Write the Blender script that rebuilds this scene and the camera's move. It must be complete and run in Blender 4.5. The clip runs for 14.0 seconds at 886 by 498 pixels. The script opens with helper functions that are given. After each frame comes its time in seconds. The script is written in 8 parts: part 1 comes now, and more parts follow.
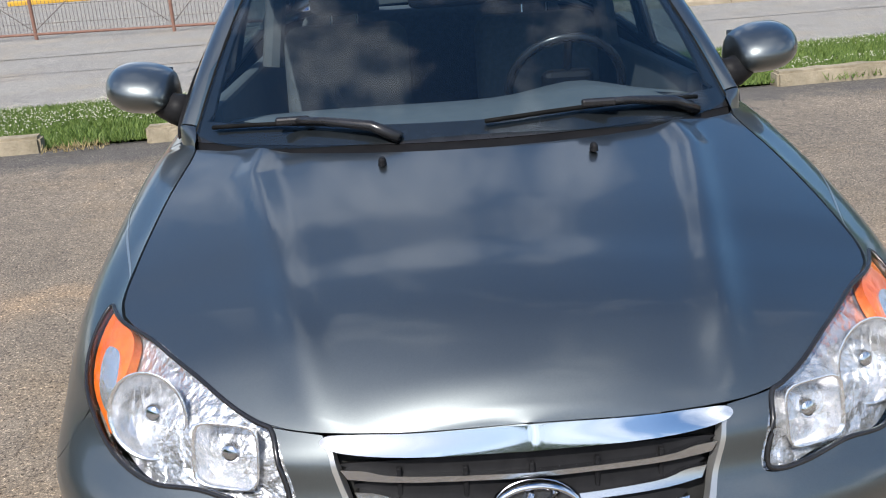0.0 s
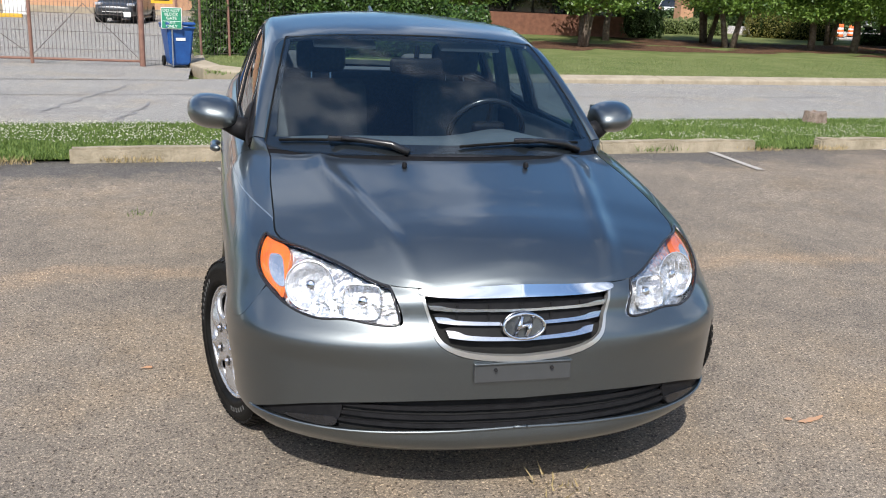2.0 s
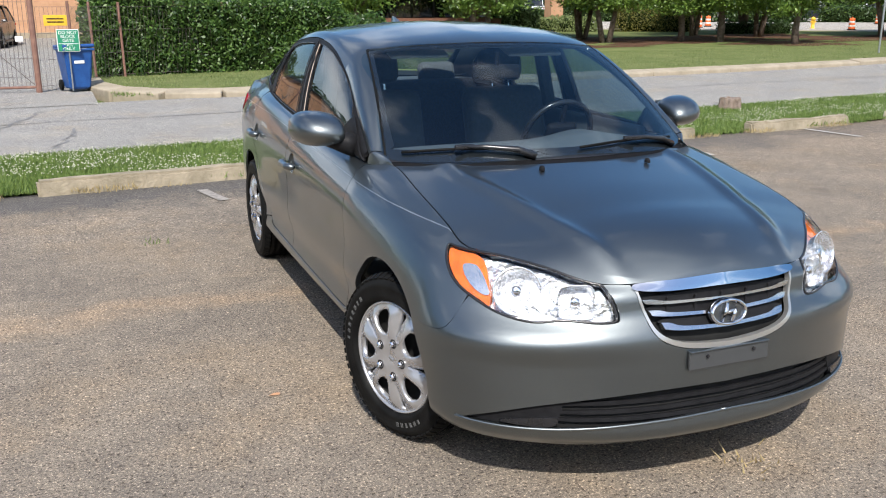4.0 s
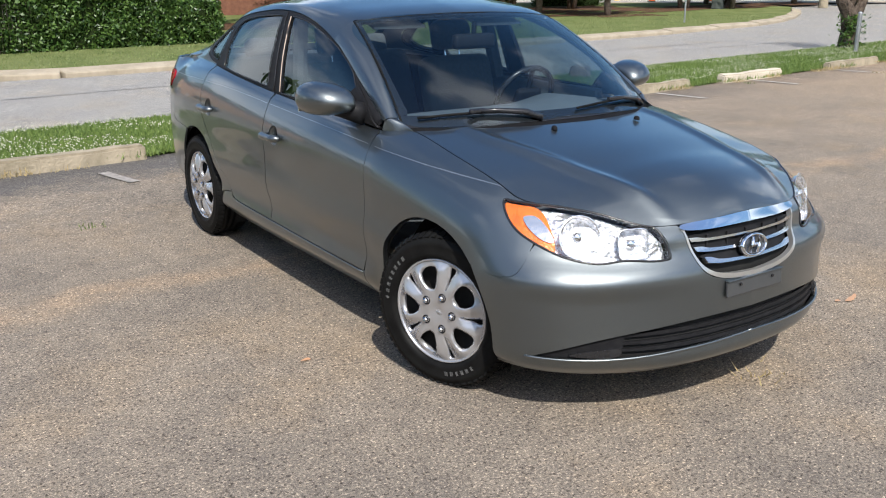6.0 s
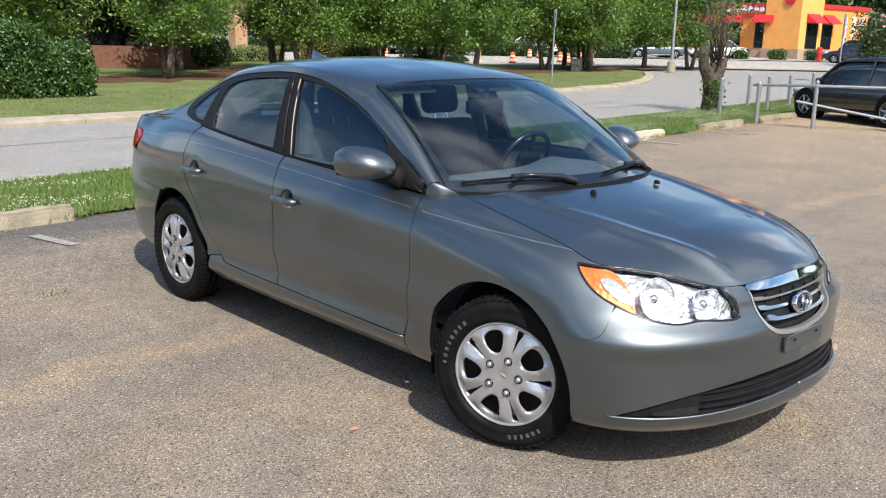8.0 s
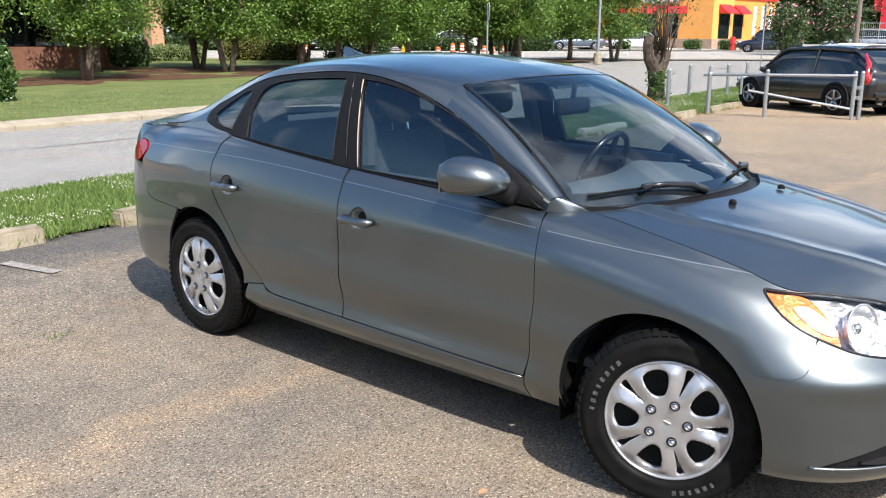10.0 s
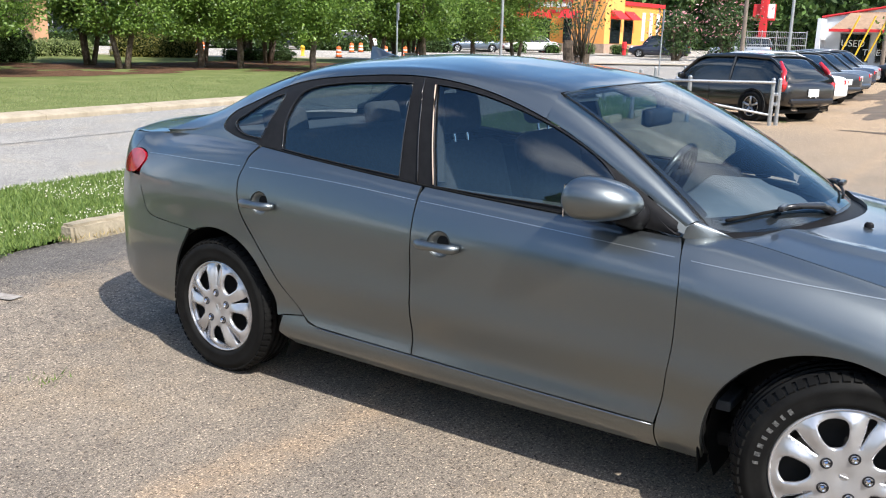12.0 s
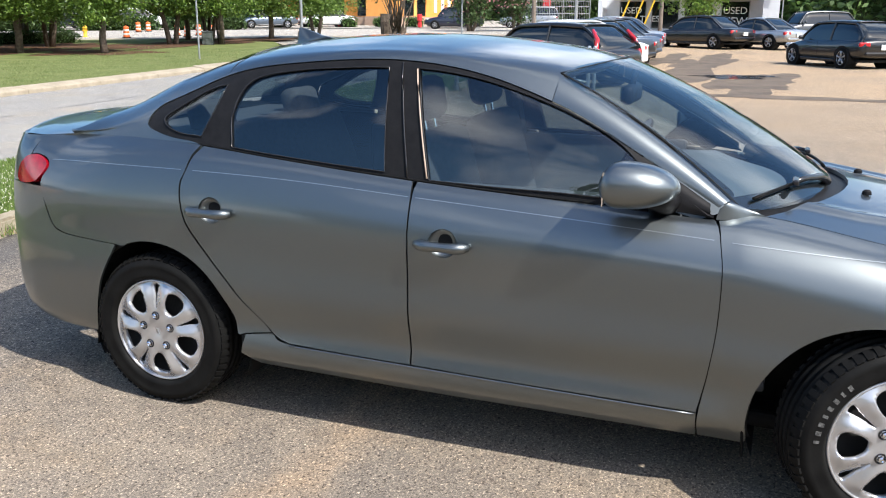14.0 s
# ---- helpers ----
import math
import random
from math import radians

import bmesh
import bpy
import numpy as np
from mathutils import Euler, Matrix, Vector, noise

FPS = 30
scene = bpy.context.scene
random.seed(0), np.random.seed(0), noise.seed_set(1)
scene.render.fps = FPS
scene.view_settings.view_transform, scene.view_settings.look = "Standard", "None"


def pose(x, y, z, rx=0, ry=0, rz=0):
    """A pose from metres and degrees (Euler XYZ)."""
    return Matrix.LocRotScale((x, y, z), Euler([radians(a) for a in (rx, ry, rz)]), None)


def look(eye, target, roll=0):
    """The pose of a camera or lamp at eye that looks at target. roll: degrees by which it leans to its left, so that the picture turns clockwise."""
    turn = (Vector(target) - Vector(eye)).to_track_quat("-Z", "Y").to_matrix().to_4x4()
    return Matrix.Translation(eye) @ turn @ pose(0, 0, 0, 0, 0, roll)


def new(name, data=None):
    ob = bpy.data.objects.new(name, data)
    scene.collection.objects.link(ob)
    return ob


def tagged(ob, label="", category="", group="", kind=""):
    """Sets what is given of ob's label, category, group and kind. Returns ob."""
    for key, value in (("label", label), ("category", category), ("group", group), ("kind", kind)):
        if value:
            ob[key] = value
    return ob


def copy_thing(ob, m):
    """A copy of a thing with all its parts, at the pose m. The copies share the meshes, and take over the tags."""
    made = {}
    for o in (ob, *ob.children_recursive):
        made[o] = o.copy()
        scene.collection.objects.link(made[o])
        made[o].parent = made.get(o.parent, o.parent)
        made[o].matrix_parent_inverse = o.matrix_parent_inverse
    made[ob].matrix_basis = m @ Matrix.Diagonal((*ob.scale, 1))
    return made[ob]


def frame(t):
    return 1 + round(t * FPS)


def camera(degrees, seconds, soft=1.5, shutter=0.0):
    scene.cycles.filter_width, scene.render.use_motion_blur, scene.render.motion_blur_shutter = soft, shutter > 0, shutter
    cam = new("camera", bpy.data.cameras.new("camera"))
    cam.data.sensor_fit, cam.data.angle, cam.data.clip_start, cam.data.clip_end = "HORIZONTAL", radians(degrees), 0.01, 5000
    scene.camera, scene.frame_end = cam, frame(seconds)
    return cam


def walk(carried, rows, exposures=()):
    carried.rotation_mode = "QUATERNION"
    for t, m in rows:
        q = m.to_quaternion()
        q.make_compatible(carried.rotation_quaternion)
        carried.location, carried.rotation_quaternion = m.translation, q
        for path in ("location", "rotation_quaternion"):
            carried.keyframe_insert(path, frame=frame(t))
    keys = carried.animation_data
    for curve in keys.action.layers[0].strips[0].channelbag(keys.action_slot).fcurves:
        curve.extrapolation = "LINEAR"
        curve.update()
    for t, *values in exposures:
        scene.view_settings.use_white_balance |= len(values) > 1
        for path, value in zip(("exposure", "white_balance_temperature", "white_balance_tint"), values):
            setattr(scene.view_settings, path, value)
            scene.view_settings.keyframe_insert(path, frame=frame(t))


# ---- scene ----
cam = camera(52.9, 14.0, soft=1.1)
PATH = [
    (0, (-0.102, -1.913, 1.408), (-0.049, -0.024, 0.755), -3.6),
    (0.5, (-0.189, -2.339, 1.455), (-0.14, -0.463, 0.764), -1.3),
    (1, (-0.326, -2.788, 1.523), (-0.129, -0.899, 0.893), 1.5),
    (1.5, (-0.574, -3.077, 1.51), (-0.191, -1.189, 0.973), 1.9),
    (2, (-0.817, -3.216, 1.541), (-0.355, -1.344, 1.009), 2.5),
    (2.5, (-1.126, -3.133, 1.518), (-0.652, -1.258, 1.01), 3.1),
    (2.7, (-1.238, -3.119, 1.52), (-0.751, -1.244, 1.023), 2.7),
    (4.8, (-2.197, -2.889, 1.538), (-1.287, -1.183, 1.027), -0.0),
    (5, (-2.314, -2.897, 1.545), (-1.36, -1.213, 1.04), 0.4),
    (5.5, (-2.523, -2.877, 1.544), (-1.485, -1.249, 1.02), 1.4),
    (6, (-2.638, -2.752, 1.517), (-1.566, -1.161, 0.95), -0.4),
    (6.5, (-2.751, -2.571, 1.529), (-1.645, -1.004, 0.961), -0.9),
    (7, (-2.945, -2.482, 1.54), (-1.778, -0.937, 1.042), 0.1),
    (7.5, (-3.159, -2.386, 1.556), (-1.896, -0.901, 1.11), 0.1),
    (7.7, (-3.211, -2.343, 1.555), (-1.914, -0.887, 1.111), 0.5),
    (9.8, (-3.395, -1.4, 1.54), (-1.928, -0.118, 1.088), 0.3),
    (10, (-3.404, -1.301, 1.537), (-1.939, -0.018, 1.082), 0.1),
    (10.5, (-3.331, -1.033, 1.538), (-1.878, 0.261, 1.076), 0.4),
    (11, (-3.38, -0.819, 1.529), (-1.874, 0.412, 1.064), 1.2),
    (11.5, (-3.485, -0.593, 1.546), (-1.897, 0.535, 1.095), 1.2),
    (12, (-3.518, -0.405, 1.53), (-1.902, 0.684, 1.079), 1.2),
    (12.5, (-3.48, -0.161, 1.54), (-1.847, 0.896, 1.079), 0.3),
    (13, (-3.509, -0.003, 1.544), (-1.804, 0.930, 1.071), 0.3),
    (13.5, (-3.571, 0.195, 1.544), (-1.776, 0.932, 1.056), 0.1),
    (14, (-3.592, 0.352, 1.543), (-1.786, 1.048, 1.042), -0.2),
]
LEVEL = pose(0.030, 0, -0.006, 0.45, 0, 1.0).inverted()
walk(cam, [(t, LEVEL @ look(eye, target, roll)) for t, eye, target, roll in PATH], [(0, 0.24), (0.5, -0.16), (1, -0.04), (1.5, 0.18), (2, 0.28), (7.5, 0.40), (10, 0.64), (12, 0.72), (14, 0.72)])

# ---- world and sun ----
SUN_WAY = Vector((-0.35, -0.82, 1.0)).normalized()
world = bpy.data.worlds.new("sky")
scene.world = world
world.use_nodes = True
nt = world.node_tree
nt.nodes.clear()
sky = nt.nodes.new("ShaderNodeTexSky")
sky.sky_type = "NISHITA"
sky.sun_disc = False
sky.sun_elevation = math.asin(SUN_WAY.z)
sky.sun_rotation = math.atan2(SUN_WAY.x, SUN_WAY.y)
sky.air_density, sky.dust_density, sky.ozone_density = 1.0, 1.6, 2.0
cloud = nt.nodes.new("ShaderNodeTexNoise")
cloud.inputs["Scale"].default_value = 2.6
cloud.inputs["Detail"].default_value = 7
cloud.inputs["Roughness"].default_value = 0.55
ramp = nt.nodes.new("ShaderNodeValToRGB")
ramp.color_ramp.elements[0].position, ramp.color_ramp.elements[1].position = 0.50, 0.74
mixc = nt.nodes.new("ShaderNodeMixRGB")
mixc.inputs["Color2"].default_value = (11.5, 11.9, 12.4, 1)
back = nt.nodes.new("ShaderNodeBackground")
back.inputs["Strength"].default_value = 0.145
wout = nt.nodes.new("ShaderNodeOutputWorld")
nt.links.new(cloud.outputs["Fac"], ramp.inputs["Fac"])
nt.links.new(ramp.outputs["Color"], mixc.inputs["Fac"])
rich = nt.nodes.new("ShaderNodeHueSaturation")
rich.inputs["Saturation"].default_value = 1.28
nt.links.new(sky.outputs["Color"], rich.inputs["Color"])
nt.links.new(rich.outputs["Color"], mixc.inputs["Color1"])
nt.links.new(mixc.outputs["Color"], back.inputs["Color"])
nt.links.new(back.outputs["Background"], wout.inputs["Surface"])
lamp = bpy.data.lights.new("sun", "SUN")
lamp.energy, lamp.angle, lamp.color = 5.0, radians(0.53), (1.0, 0.96, 0.91)
sun = new("sun", lamp)
sun.matrix_world = look(SUN_WAY * 80, (0, 0, 0))

# ---- materials ----
def mat(name, col, rough=0.6, metal=0.0, col2=None, scale=8.0, bump=0.0, bscale=None, coat=0.0, fine=0.0, spec=0.5, object_space=True):
    """A surface of two colours mixed by noise at two scales, with fine relief."""
    m = bpy.data.materials.new(name)
    m.use_nodes = True
    n, l = m.node_tree.nodes, m.node_tree.links
    b = n["Principled BSDF"]
    b.inputs["Roughness"].default_value = rough
    b.inputs["Metallic"].default_value = metal
    b.inputs["Specular IOR Level"].default_value = spec
    b.inputs["Coat Weight"].default_value = coat
    b.inputs["Coat Roughness"].default_value = 0.03
    b.inputs["Base Color"].default_value = (*col, 1)
    tc = n.new("ShaderNodeTexCoord")
    out = tc.outputs["Object"]
    if col2:
        a = n.new("ShaderNodeTexNoise")
        a.inputs["Scale"].default_value = scale
        a.inputs["Detail"].default_value = 8
        a.inputs["Roughness"].default_value = 0.65
        l.new(out, a.inputs["Vector"])
        r = n.new("ShaderNodeValToRGB")
        r.color_ramp.elements[0].position, r.color_ramp.elements[1].position = 0.35, 0.65
        r.color_ramp.elements[0].color, r.color_ramp.elements[1].color = (*col, 1), (*col2, 1)
        l.new(a.outputs["Fac"], r.inputs["Fac"])
        l.new(r.outputs["Color"], b.inputs["Base Color"])
    if bump:
        c = n.new("ShaderNodeTexNoise")
        c.inputs["Scale"].default_value = bscale or scale * 10
        c.inputs["Detail"].default_value = 5
        l.new(out, c.inputs["Vector"])
        k = n.new("ShaderNodeBump")
        k.inputs["Strength"].default_value = bump
        k.inputs["Distance"].default_value = 0.02
        l.new(c.outputs["Fac"], k.inputs["Height"])
        l.new(k.outputs["Normal"], b.inputs["Normal"])
    return m


def leafy(name, dark, light, rough=0.55, through_light=0.35):
    """Leaves: a tint of their own for each leaf, some light passing through."""
    m = bpy.data.materials.new(name)
    m.use_nodes = True
    n, l = m.node_tree.nodes, m.node_tree.links
    b = n["Principled BSDF"]
    b.inputs["Roughness"].default_value = rough
    g = n.new("ShaderNodeNewGeometry")
    r = n.new("ShaderNodeValToRGB")
    r.color_ramp.elements[0].color, r.color_ramp.elements[1].color = (*dark, 1), (*light, 1)
    l.new(g.outputs["Random Per Island"], r.inputs["Fac"])
    l.new(r.outputs["Color"], b.inputs["Base Color"])
    t = n.new("ShaderNodeBsdfTranslucent")
    l.new(r.outputs["Color"], t.inputs["Color"])
    x = n.new("ShaderNodeMixShader")
    x.inputs["Fac"].default_value = through_light
    l.new(b.outputs["BSDF"], x.inputs[1])
    l.new(t.outputs["BSDF"], x.inputs[2])
    l.new(x.outputs["Shader"], n["Material Output"].inputs["Surface"])
    return m


def glass(name, tint, rough=0.0, ior=1.5):
    """A thin pane: tinted, with a mirror's gloss at a flat angle."""
    m = bpy.data.materials.new(name)
    m.use_nodes = True
    n, l = m.node_tree.nodes, m.node_tree.links
    n.remove(n["Principled BSDF"])
    t = n.new("ShaderNodeBsdfTransparent")
    t.inputs["Color"].default_value = (*tint, 1)
    g = n.new("ShaderNodeBsdfGlossy")
    g.inputs["Roughness"].default_value = rough
    # gloss of a pane with two faces, alike from within and without
    f0 = 1.6 * ((ior - 1) / (ior + 1)) ** 2
    f = n.new("ShaderNodeLayerWeight")
    f.inputs["Blend"].default_value = 0.5
    pw = n.new("ShaderNodeMath")
    pw.operation = "POWER"
    pw.inputs[1].default_value = 5.0
    l.new(f.outputs["Facing"], pw.inputs[0])
    sh = n.new("ShaderNodeMath")
    sh.operation = "MULTIPLY_ADD"
    sh.inputs[1].default_value, sh.inputs[2].default_value = 1 - f0, f0
    l.new(pw.outputs[0], sh.inputs[0])
    x = n.new("ShaderNodeMixShader")
    l.new(sh.outputs[0], x.inputs["Fac"])
    l.new(t.outputs["BSDF"], x.inputs[1])
    l.new(g.outputs["BSDF"], x.inputs[2])
    l.new(x.outputs["Shader"], n["Material Output"].inputs["Surface"])
    return m


def car_paint(name, col, flake=0.35, metal=0.75, rough=0.34, broad=0.0):
    """Metallic paint under clear lacquer; broad is the share of flakes that lie askew and spread the light."""
    m = bpy.data.materials.new(name)
    m.use_nodes = True
    n, l = m.node_tree.nodes, m.node_tree.links
    b = n["Principled BSDF"]
    tc = n.new("ShaderNodeTexCoord")
    a = n.new("ShaderNodeTexNoise")
    a.inputs["Scale"].default_value = 900
    a.inputs["Detail"].default_value = 2
    l.new(tc.outputs["Object"], a.inputs["Vector"])
    d = n.new("ShaderNodeTexNoise")
    d.inputs["Scale"].default_value = 3
    d.inputs["Detail"].default_value = 8
    l.new(tc.outputs["Object"], d.inputs["Vector"])
    r = n.new("ShaderNodeValToRGB")
    r.color_ramp.elements[0].position, r.color_ramp.elements[1].position = 0.3, 0.7
    r.color_ramp.elements[0].color = (*[c * (1 - flake * 0.5) for c in col], 1)
    r.color_ramp.elements[1].color = (*[c * (1 + flake * 0.5) for c in col], 1)
    l.new(a.outputs["Fac"], r.inputs["Fac"])

    def lacquer(p, lo, hi, mt, tone):
        p.inputs["Metallic"].default_value = mt
        p.inputs["Coat Weight"].default_value = 0.75
        p.inputs["Coat Roughness"].default_value = 0.02
        l.new(tone, p.inputs["Base Color"])
        mr = n.new("ShaderNodeMapRange")
        mr.inputs["To Min"].default_value, mr.inputs["To Max"].default_value = lo, hi
        l.new(d.outputs["Fac"], mr.inputs["Value"])
        l.new(mr.outputs["Result"], p.inputs["Roughness"])

    lacquer(b, rough - 0.03, rough + 0.05, metal, r.outputs["Color"])
    if broad:
        q = n.new("ShaderNodeBsdfPrincipled")
        up = n.new("ShaderNodeVectorMath")
        up.operation = "SCALE"
        up.inputs["Scale"].default_value = 5.2
        l.new(r.outputs["Color"], up.inputs[0])
        lacquer(q, 0.42, 0.48, metal, up.outputs[0])
        x = n.new("ShaderNodeMixShader")
        x.inputs["Fac"].default_value = broad
        l.new(b.outputs["BSDF"], x.inputs[1])
        l.new(q.outputs["BSDF"], x.inputs[2])
        l.new(x.outputs["Shader"], n["Material Output"].inputs["Surface"])
    return m


PAINT = car_paint("grey_metallic_paint", (0.060, 0.067, 0.069), 0.30, 1.0, 0.30, 0.38)
BLACK = mat("black_plastic", (0.009, 0.009, 0.010), 0.5, col2=(0.014, 0.014, 0.015), scale=30, bump=0.05, bscale=400, spec=0.10)
GLOSSBLACK = mat("satin_black_trim", (0.012, 0.012, 0.013), 0.25, col2=(0.018, 0.018, 0.02), scale=20)
RUBBER = mat("black_rubber", (0.006, 0.006, 0.006), 0.5, col2=(0.011, 0.011, 0.0105), scale=12, bump=0.05, bscale=200, spec=0.06)
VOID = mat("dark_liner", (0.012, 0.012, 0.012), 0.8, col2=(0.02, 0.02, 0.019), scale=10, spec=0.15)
CHROME = mat("chrome", (0.75, 0.76, 0.78), 0.07, 1.0, col2=(0.70, 0.71, 0.73), scale=6)
DULLCHROME = mat("faceted_reflector_chrome", (0.86, 0.87, 0.88), 0.26, 0.8, col2=(0.62, 0.63, 0.65), scale=28, bump=0.8, bscale=38)
BOWL = mat("bright_bowl", (0.90, 0.90, 0.91), 0.20, 0.85, col2=(0.78, 0.79, 0.81), scale=30, bump=0.15, bscale=60)
SILVER = mat("silver_hubcap_paint", (0.50, 0.50, 0.51), 0.27, 0.7, col2=(0.45, 0.45, 0.46), scale=14, bump=0.02, bscale=300, coat=0.3)
STEEL = mat("galvanised_steel", (0.45, 0.46, 0.46), 0.42, 0.8, col2=(0.33, 0.34, 0.35), scale=25, bump=0.1, bscale=120)
WINDSCREEN = glass("windscreen_glass", (0.66, 0.80, 0.85), ior=1.62)
SIDEGLASS = glass("tinted_side_glass", (0.33, 0.40, 0.425), ior=1.72)
LENS = glass("clear_lens", (0.93, 0.94, 0.95), ior=1.45)
AMBER = mat("amber_reflector", (0.86, 0.15, 0.02), 0.22, 0.25, col2=(0.95, 0.23, 0.03), scale=30, bump=0.3, bscale=60, coat=0.5)
REDLENS = mat("red_lamp_lens", (0.34, 0.004, 0.014), 0.14, 0.0, col2=(0.20, 0.003, 0.008), scale=30, coat=0.3)
SEATCLOTH = mat("grey_seat_cloth", (0.060, 0.064, 0.068), 0.9, col2=(0.085, 0.09, 0.095), scale=60, bump=0.2, bscale=500)
DASH = mat("grey_dash_plastic", (0.075, 0.086, 0.094), 0.6, col2=(0.095, 0.105, 0.113), scale=20, bump=0.1, bscale=500)
HEADLINER = mat("pale_headliner", (0.42, 0.41, 0.39), 0.9, col2=(0.46, 0.45, 0.43), scale=40)
WHITEMARK = mat("white_sidewall_print", (0.13, 0.13, 0.125), 0.7, col2=(0.012, 0.012, 0.012), scale=95)
BADGEBLUE = mat("dark_badge_ground", (0.03, 0.035, 0.045), 0.2, 0.3, col2=(0.04, 0.045, 0.05), scale=50, coat=1.0)

# ---- building helpers ----
def link(name, me, material, parent=None, label="", smooth=True):
    if material is not None:
        me.materials.append(material)
    if smooth:
        me.polygons.foreach_set("use_smooth", [True] * len(me.polygons))
    ob = new(name, me)
    if parent is not None:
        ob.parent = parent
    if label:
        ob["label"] = label
    return ob


def part(name, bm, material, parent=None, label="", smooth=False):
    """Links a bmesh as one mesh object under a thing or a part."""
    me = bpy.data.meshes.new(name)
    bm.normal_update()
    bm.to_mesh(me)
    bm.free()
    return link(name, me, material, parent, label, smooth)


def thing(name, label, category, group="", m=None):
    ob = tagged(new(name), label, category, group)
    if m is not None:
        ob.matrix_world = m
    return ob


def raw(name, verts, faces, material, parent=None, label="", smooth=False):
    me = bpy.data.meshes.new(name)
    me.from_pydata([tuple(map(float, v)) for v in verts], [], [tuple(map(int, f)) for f in faces])
    me.update()
    return link(name, me, material, parent, label, smooth)


def box_bm(size, at=(0, 0, 0), bevel=0.0, segs=2, rot=None):
    bm = bmesh.new()
    bmesh.ops.create_cube(bm, size=1, matrix=Matrix.Diagonal((*size, 1)))
    if bevel:
        bmesh.ops.bevel(bm, geom=bm.edges[:], offset=bevel, segments=segs, affect="EDGES", profile=0.5)
    bmesh.ops.transform(bm, matrix=Matrix.Translation(at) @ (rot or Matrix()), verts=bm.verts[:])
    return bm


def add_box(bm, size, at=(0, 0, 0), bevel=0.0, segs=1, rot=None):
    """A bevelled box joined to the mesh in hand."""
    b = box_bm(size, at, bevel, segs, rot)
    t = bpy.data.meshes.new("t")
    b.to_mesh(t)
    b.free()
    bm.from_mesh(t)
    bpy.data.meshes.remove(t)


def lathe(profile, n=48, axis="X"):
    """Turns a profile of (along, radius) pairs round an axis."""
    bm = bmesh.new()
    rings = []
    for a, r in profile:
        ring = []
        for i in range(n):
            c, s = math.cos(2 * math.pi * i / n), math.sin(2 * math.pi * i / n)
            ring.append(bm.verts.new((a, r * c, r * s) if axis == "X" else (r * c, r * s, a)))
        rings.append(ring)
    for p, q in zip(rings, rings[1:]):
        for i in range(n):
            bm.faces.new((p[i], p[(i + 1) % n], q[(i + 1) % n], q[i]))
    bmesh.ops.recalc_face_normals(bm, faces=bm.faces[:])
    return bm


def tube(points, radius, n=8, cap=True):
    """A round bar along a line of points; radius may be one or one for each point."""
    pts = [Vector(p) for p in points]
    rad = radius if isinstance(radius, (list, tuple)) else [radius] * len(pts)
    bm = bmesh.new()
    rings = []
    for i, p in enumerate(pts):
        d = (pts[min(i + 1, len(pts) - 1)] - pts[max(i - 1, 0)]).normalized()
        a = d.cross(Vector((0, 0, 1)) if abs(d.z) < 0.9 else Vector((1, 0, 0))).normalized()
        b = d.cross(a)
        rings.append([bm.verts.new(p + rad[i] * (a * math.cos(2 * math.pi * k / n) + b * math.sin(2 * math.pi * k / n))) for k in range(n)])
    for p, q in zip(rings, rings[1:]):
        for k in range(n):
            bm.faces.new((p[k], p[(k + 1) % n], q[(k + 1) % n], q[k]))
    if cap:
        bm.faces.new(rings[0][::-1])
        bm.faces.new(rings[-1])
    bmesh.ops.recalc_face_normals(bm, faces=bm.faces[:])
    return bm


def join_bm(*bms):
    out = bmesh.new()
    for b in bms:
        t = bpy.data.meshes.new("t")
        b.to_mesh(t)
        b.free()
        out.from_mesh(t)
        bpy.data.meshes.remove(t)
    return out


def ground_z(x, y):
    """The lie of the land: level lot, a slight fall to the street, a rise to the main road."""
    a = np.maximum(0, np.asarray(y, float) - 3)
    b = np.maximum(0, 0.72 * np.asarray(x, float) + 0.69 * np.asarray(y, float) - 24)
    return -0.006 * np.minimum(a, 120) + 0.016 * np.minimum(b, 90)


def gz(x, y):
    return float(ground_z(x, y))

# ---- the grey saloon: its surfaces, half body, x >= 0 ----
def herm(K, v):
    """Smooth curve through rows K (n, m) at the places v (m) counted in rows."""
    n = len(K)
    i = np.clip(np.floor(v).astype(int), 0, n - 2)
    f = v - i
    T = np.empty_like(K)
    T[1:-1] = (K[2:] - K[:-2]) / 2
    T[0], T[-1] = K[1] - K[0], K[-1] - K[-2]
    if K.ndim == 1:
        a, b, p, q = K[i], K[i + 1], T[i], T[i + 1]
    else:
        j = np.arange(K.shape[1])
        a, b, p, q = K[i, j], K[i + 1, j], T[i, j], T[i + 1, j]
    return (2 * f**3 - 3 * f**2 + 1) * a + (f**3 - 2 * f**2 + f) * p + (3 * f**2 - 2 * f**3) * b + (f**3 - f**2) * q


def row(*v):
    return np.array(v, float)


# plan of the widest line from the nose to the tail, and the way inwards at each station
PX = row(0, .225, .43, .617, .755, .840, .880, .895, .898, .896, .898, .899, .897, .892, .877, .847, .787, .67, .365, 0)
PY = row(-.815, -.80, -.755, -.665, -.55, -.40, -.20, .10, .40, .55, 1.0, 1.55, 2.1, 2.45, 2.85, 3.15, 3.40, 3.54, 3.62, 3.645)
NX = row(0, -.10, -.30, -.55, -.75, -.88, -1, -1, -1, -1, -1, -1, -1, -1, -1, -1, -.75, -.40, -.10, 0)
NY = row(1, 1, .95, .83, .66, .47, .12, 0, 0, 0, 0, 0, 0, 0, 0, -.1, -.66, -.92, -1, -1)
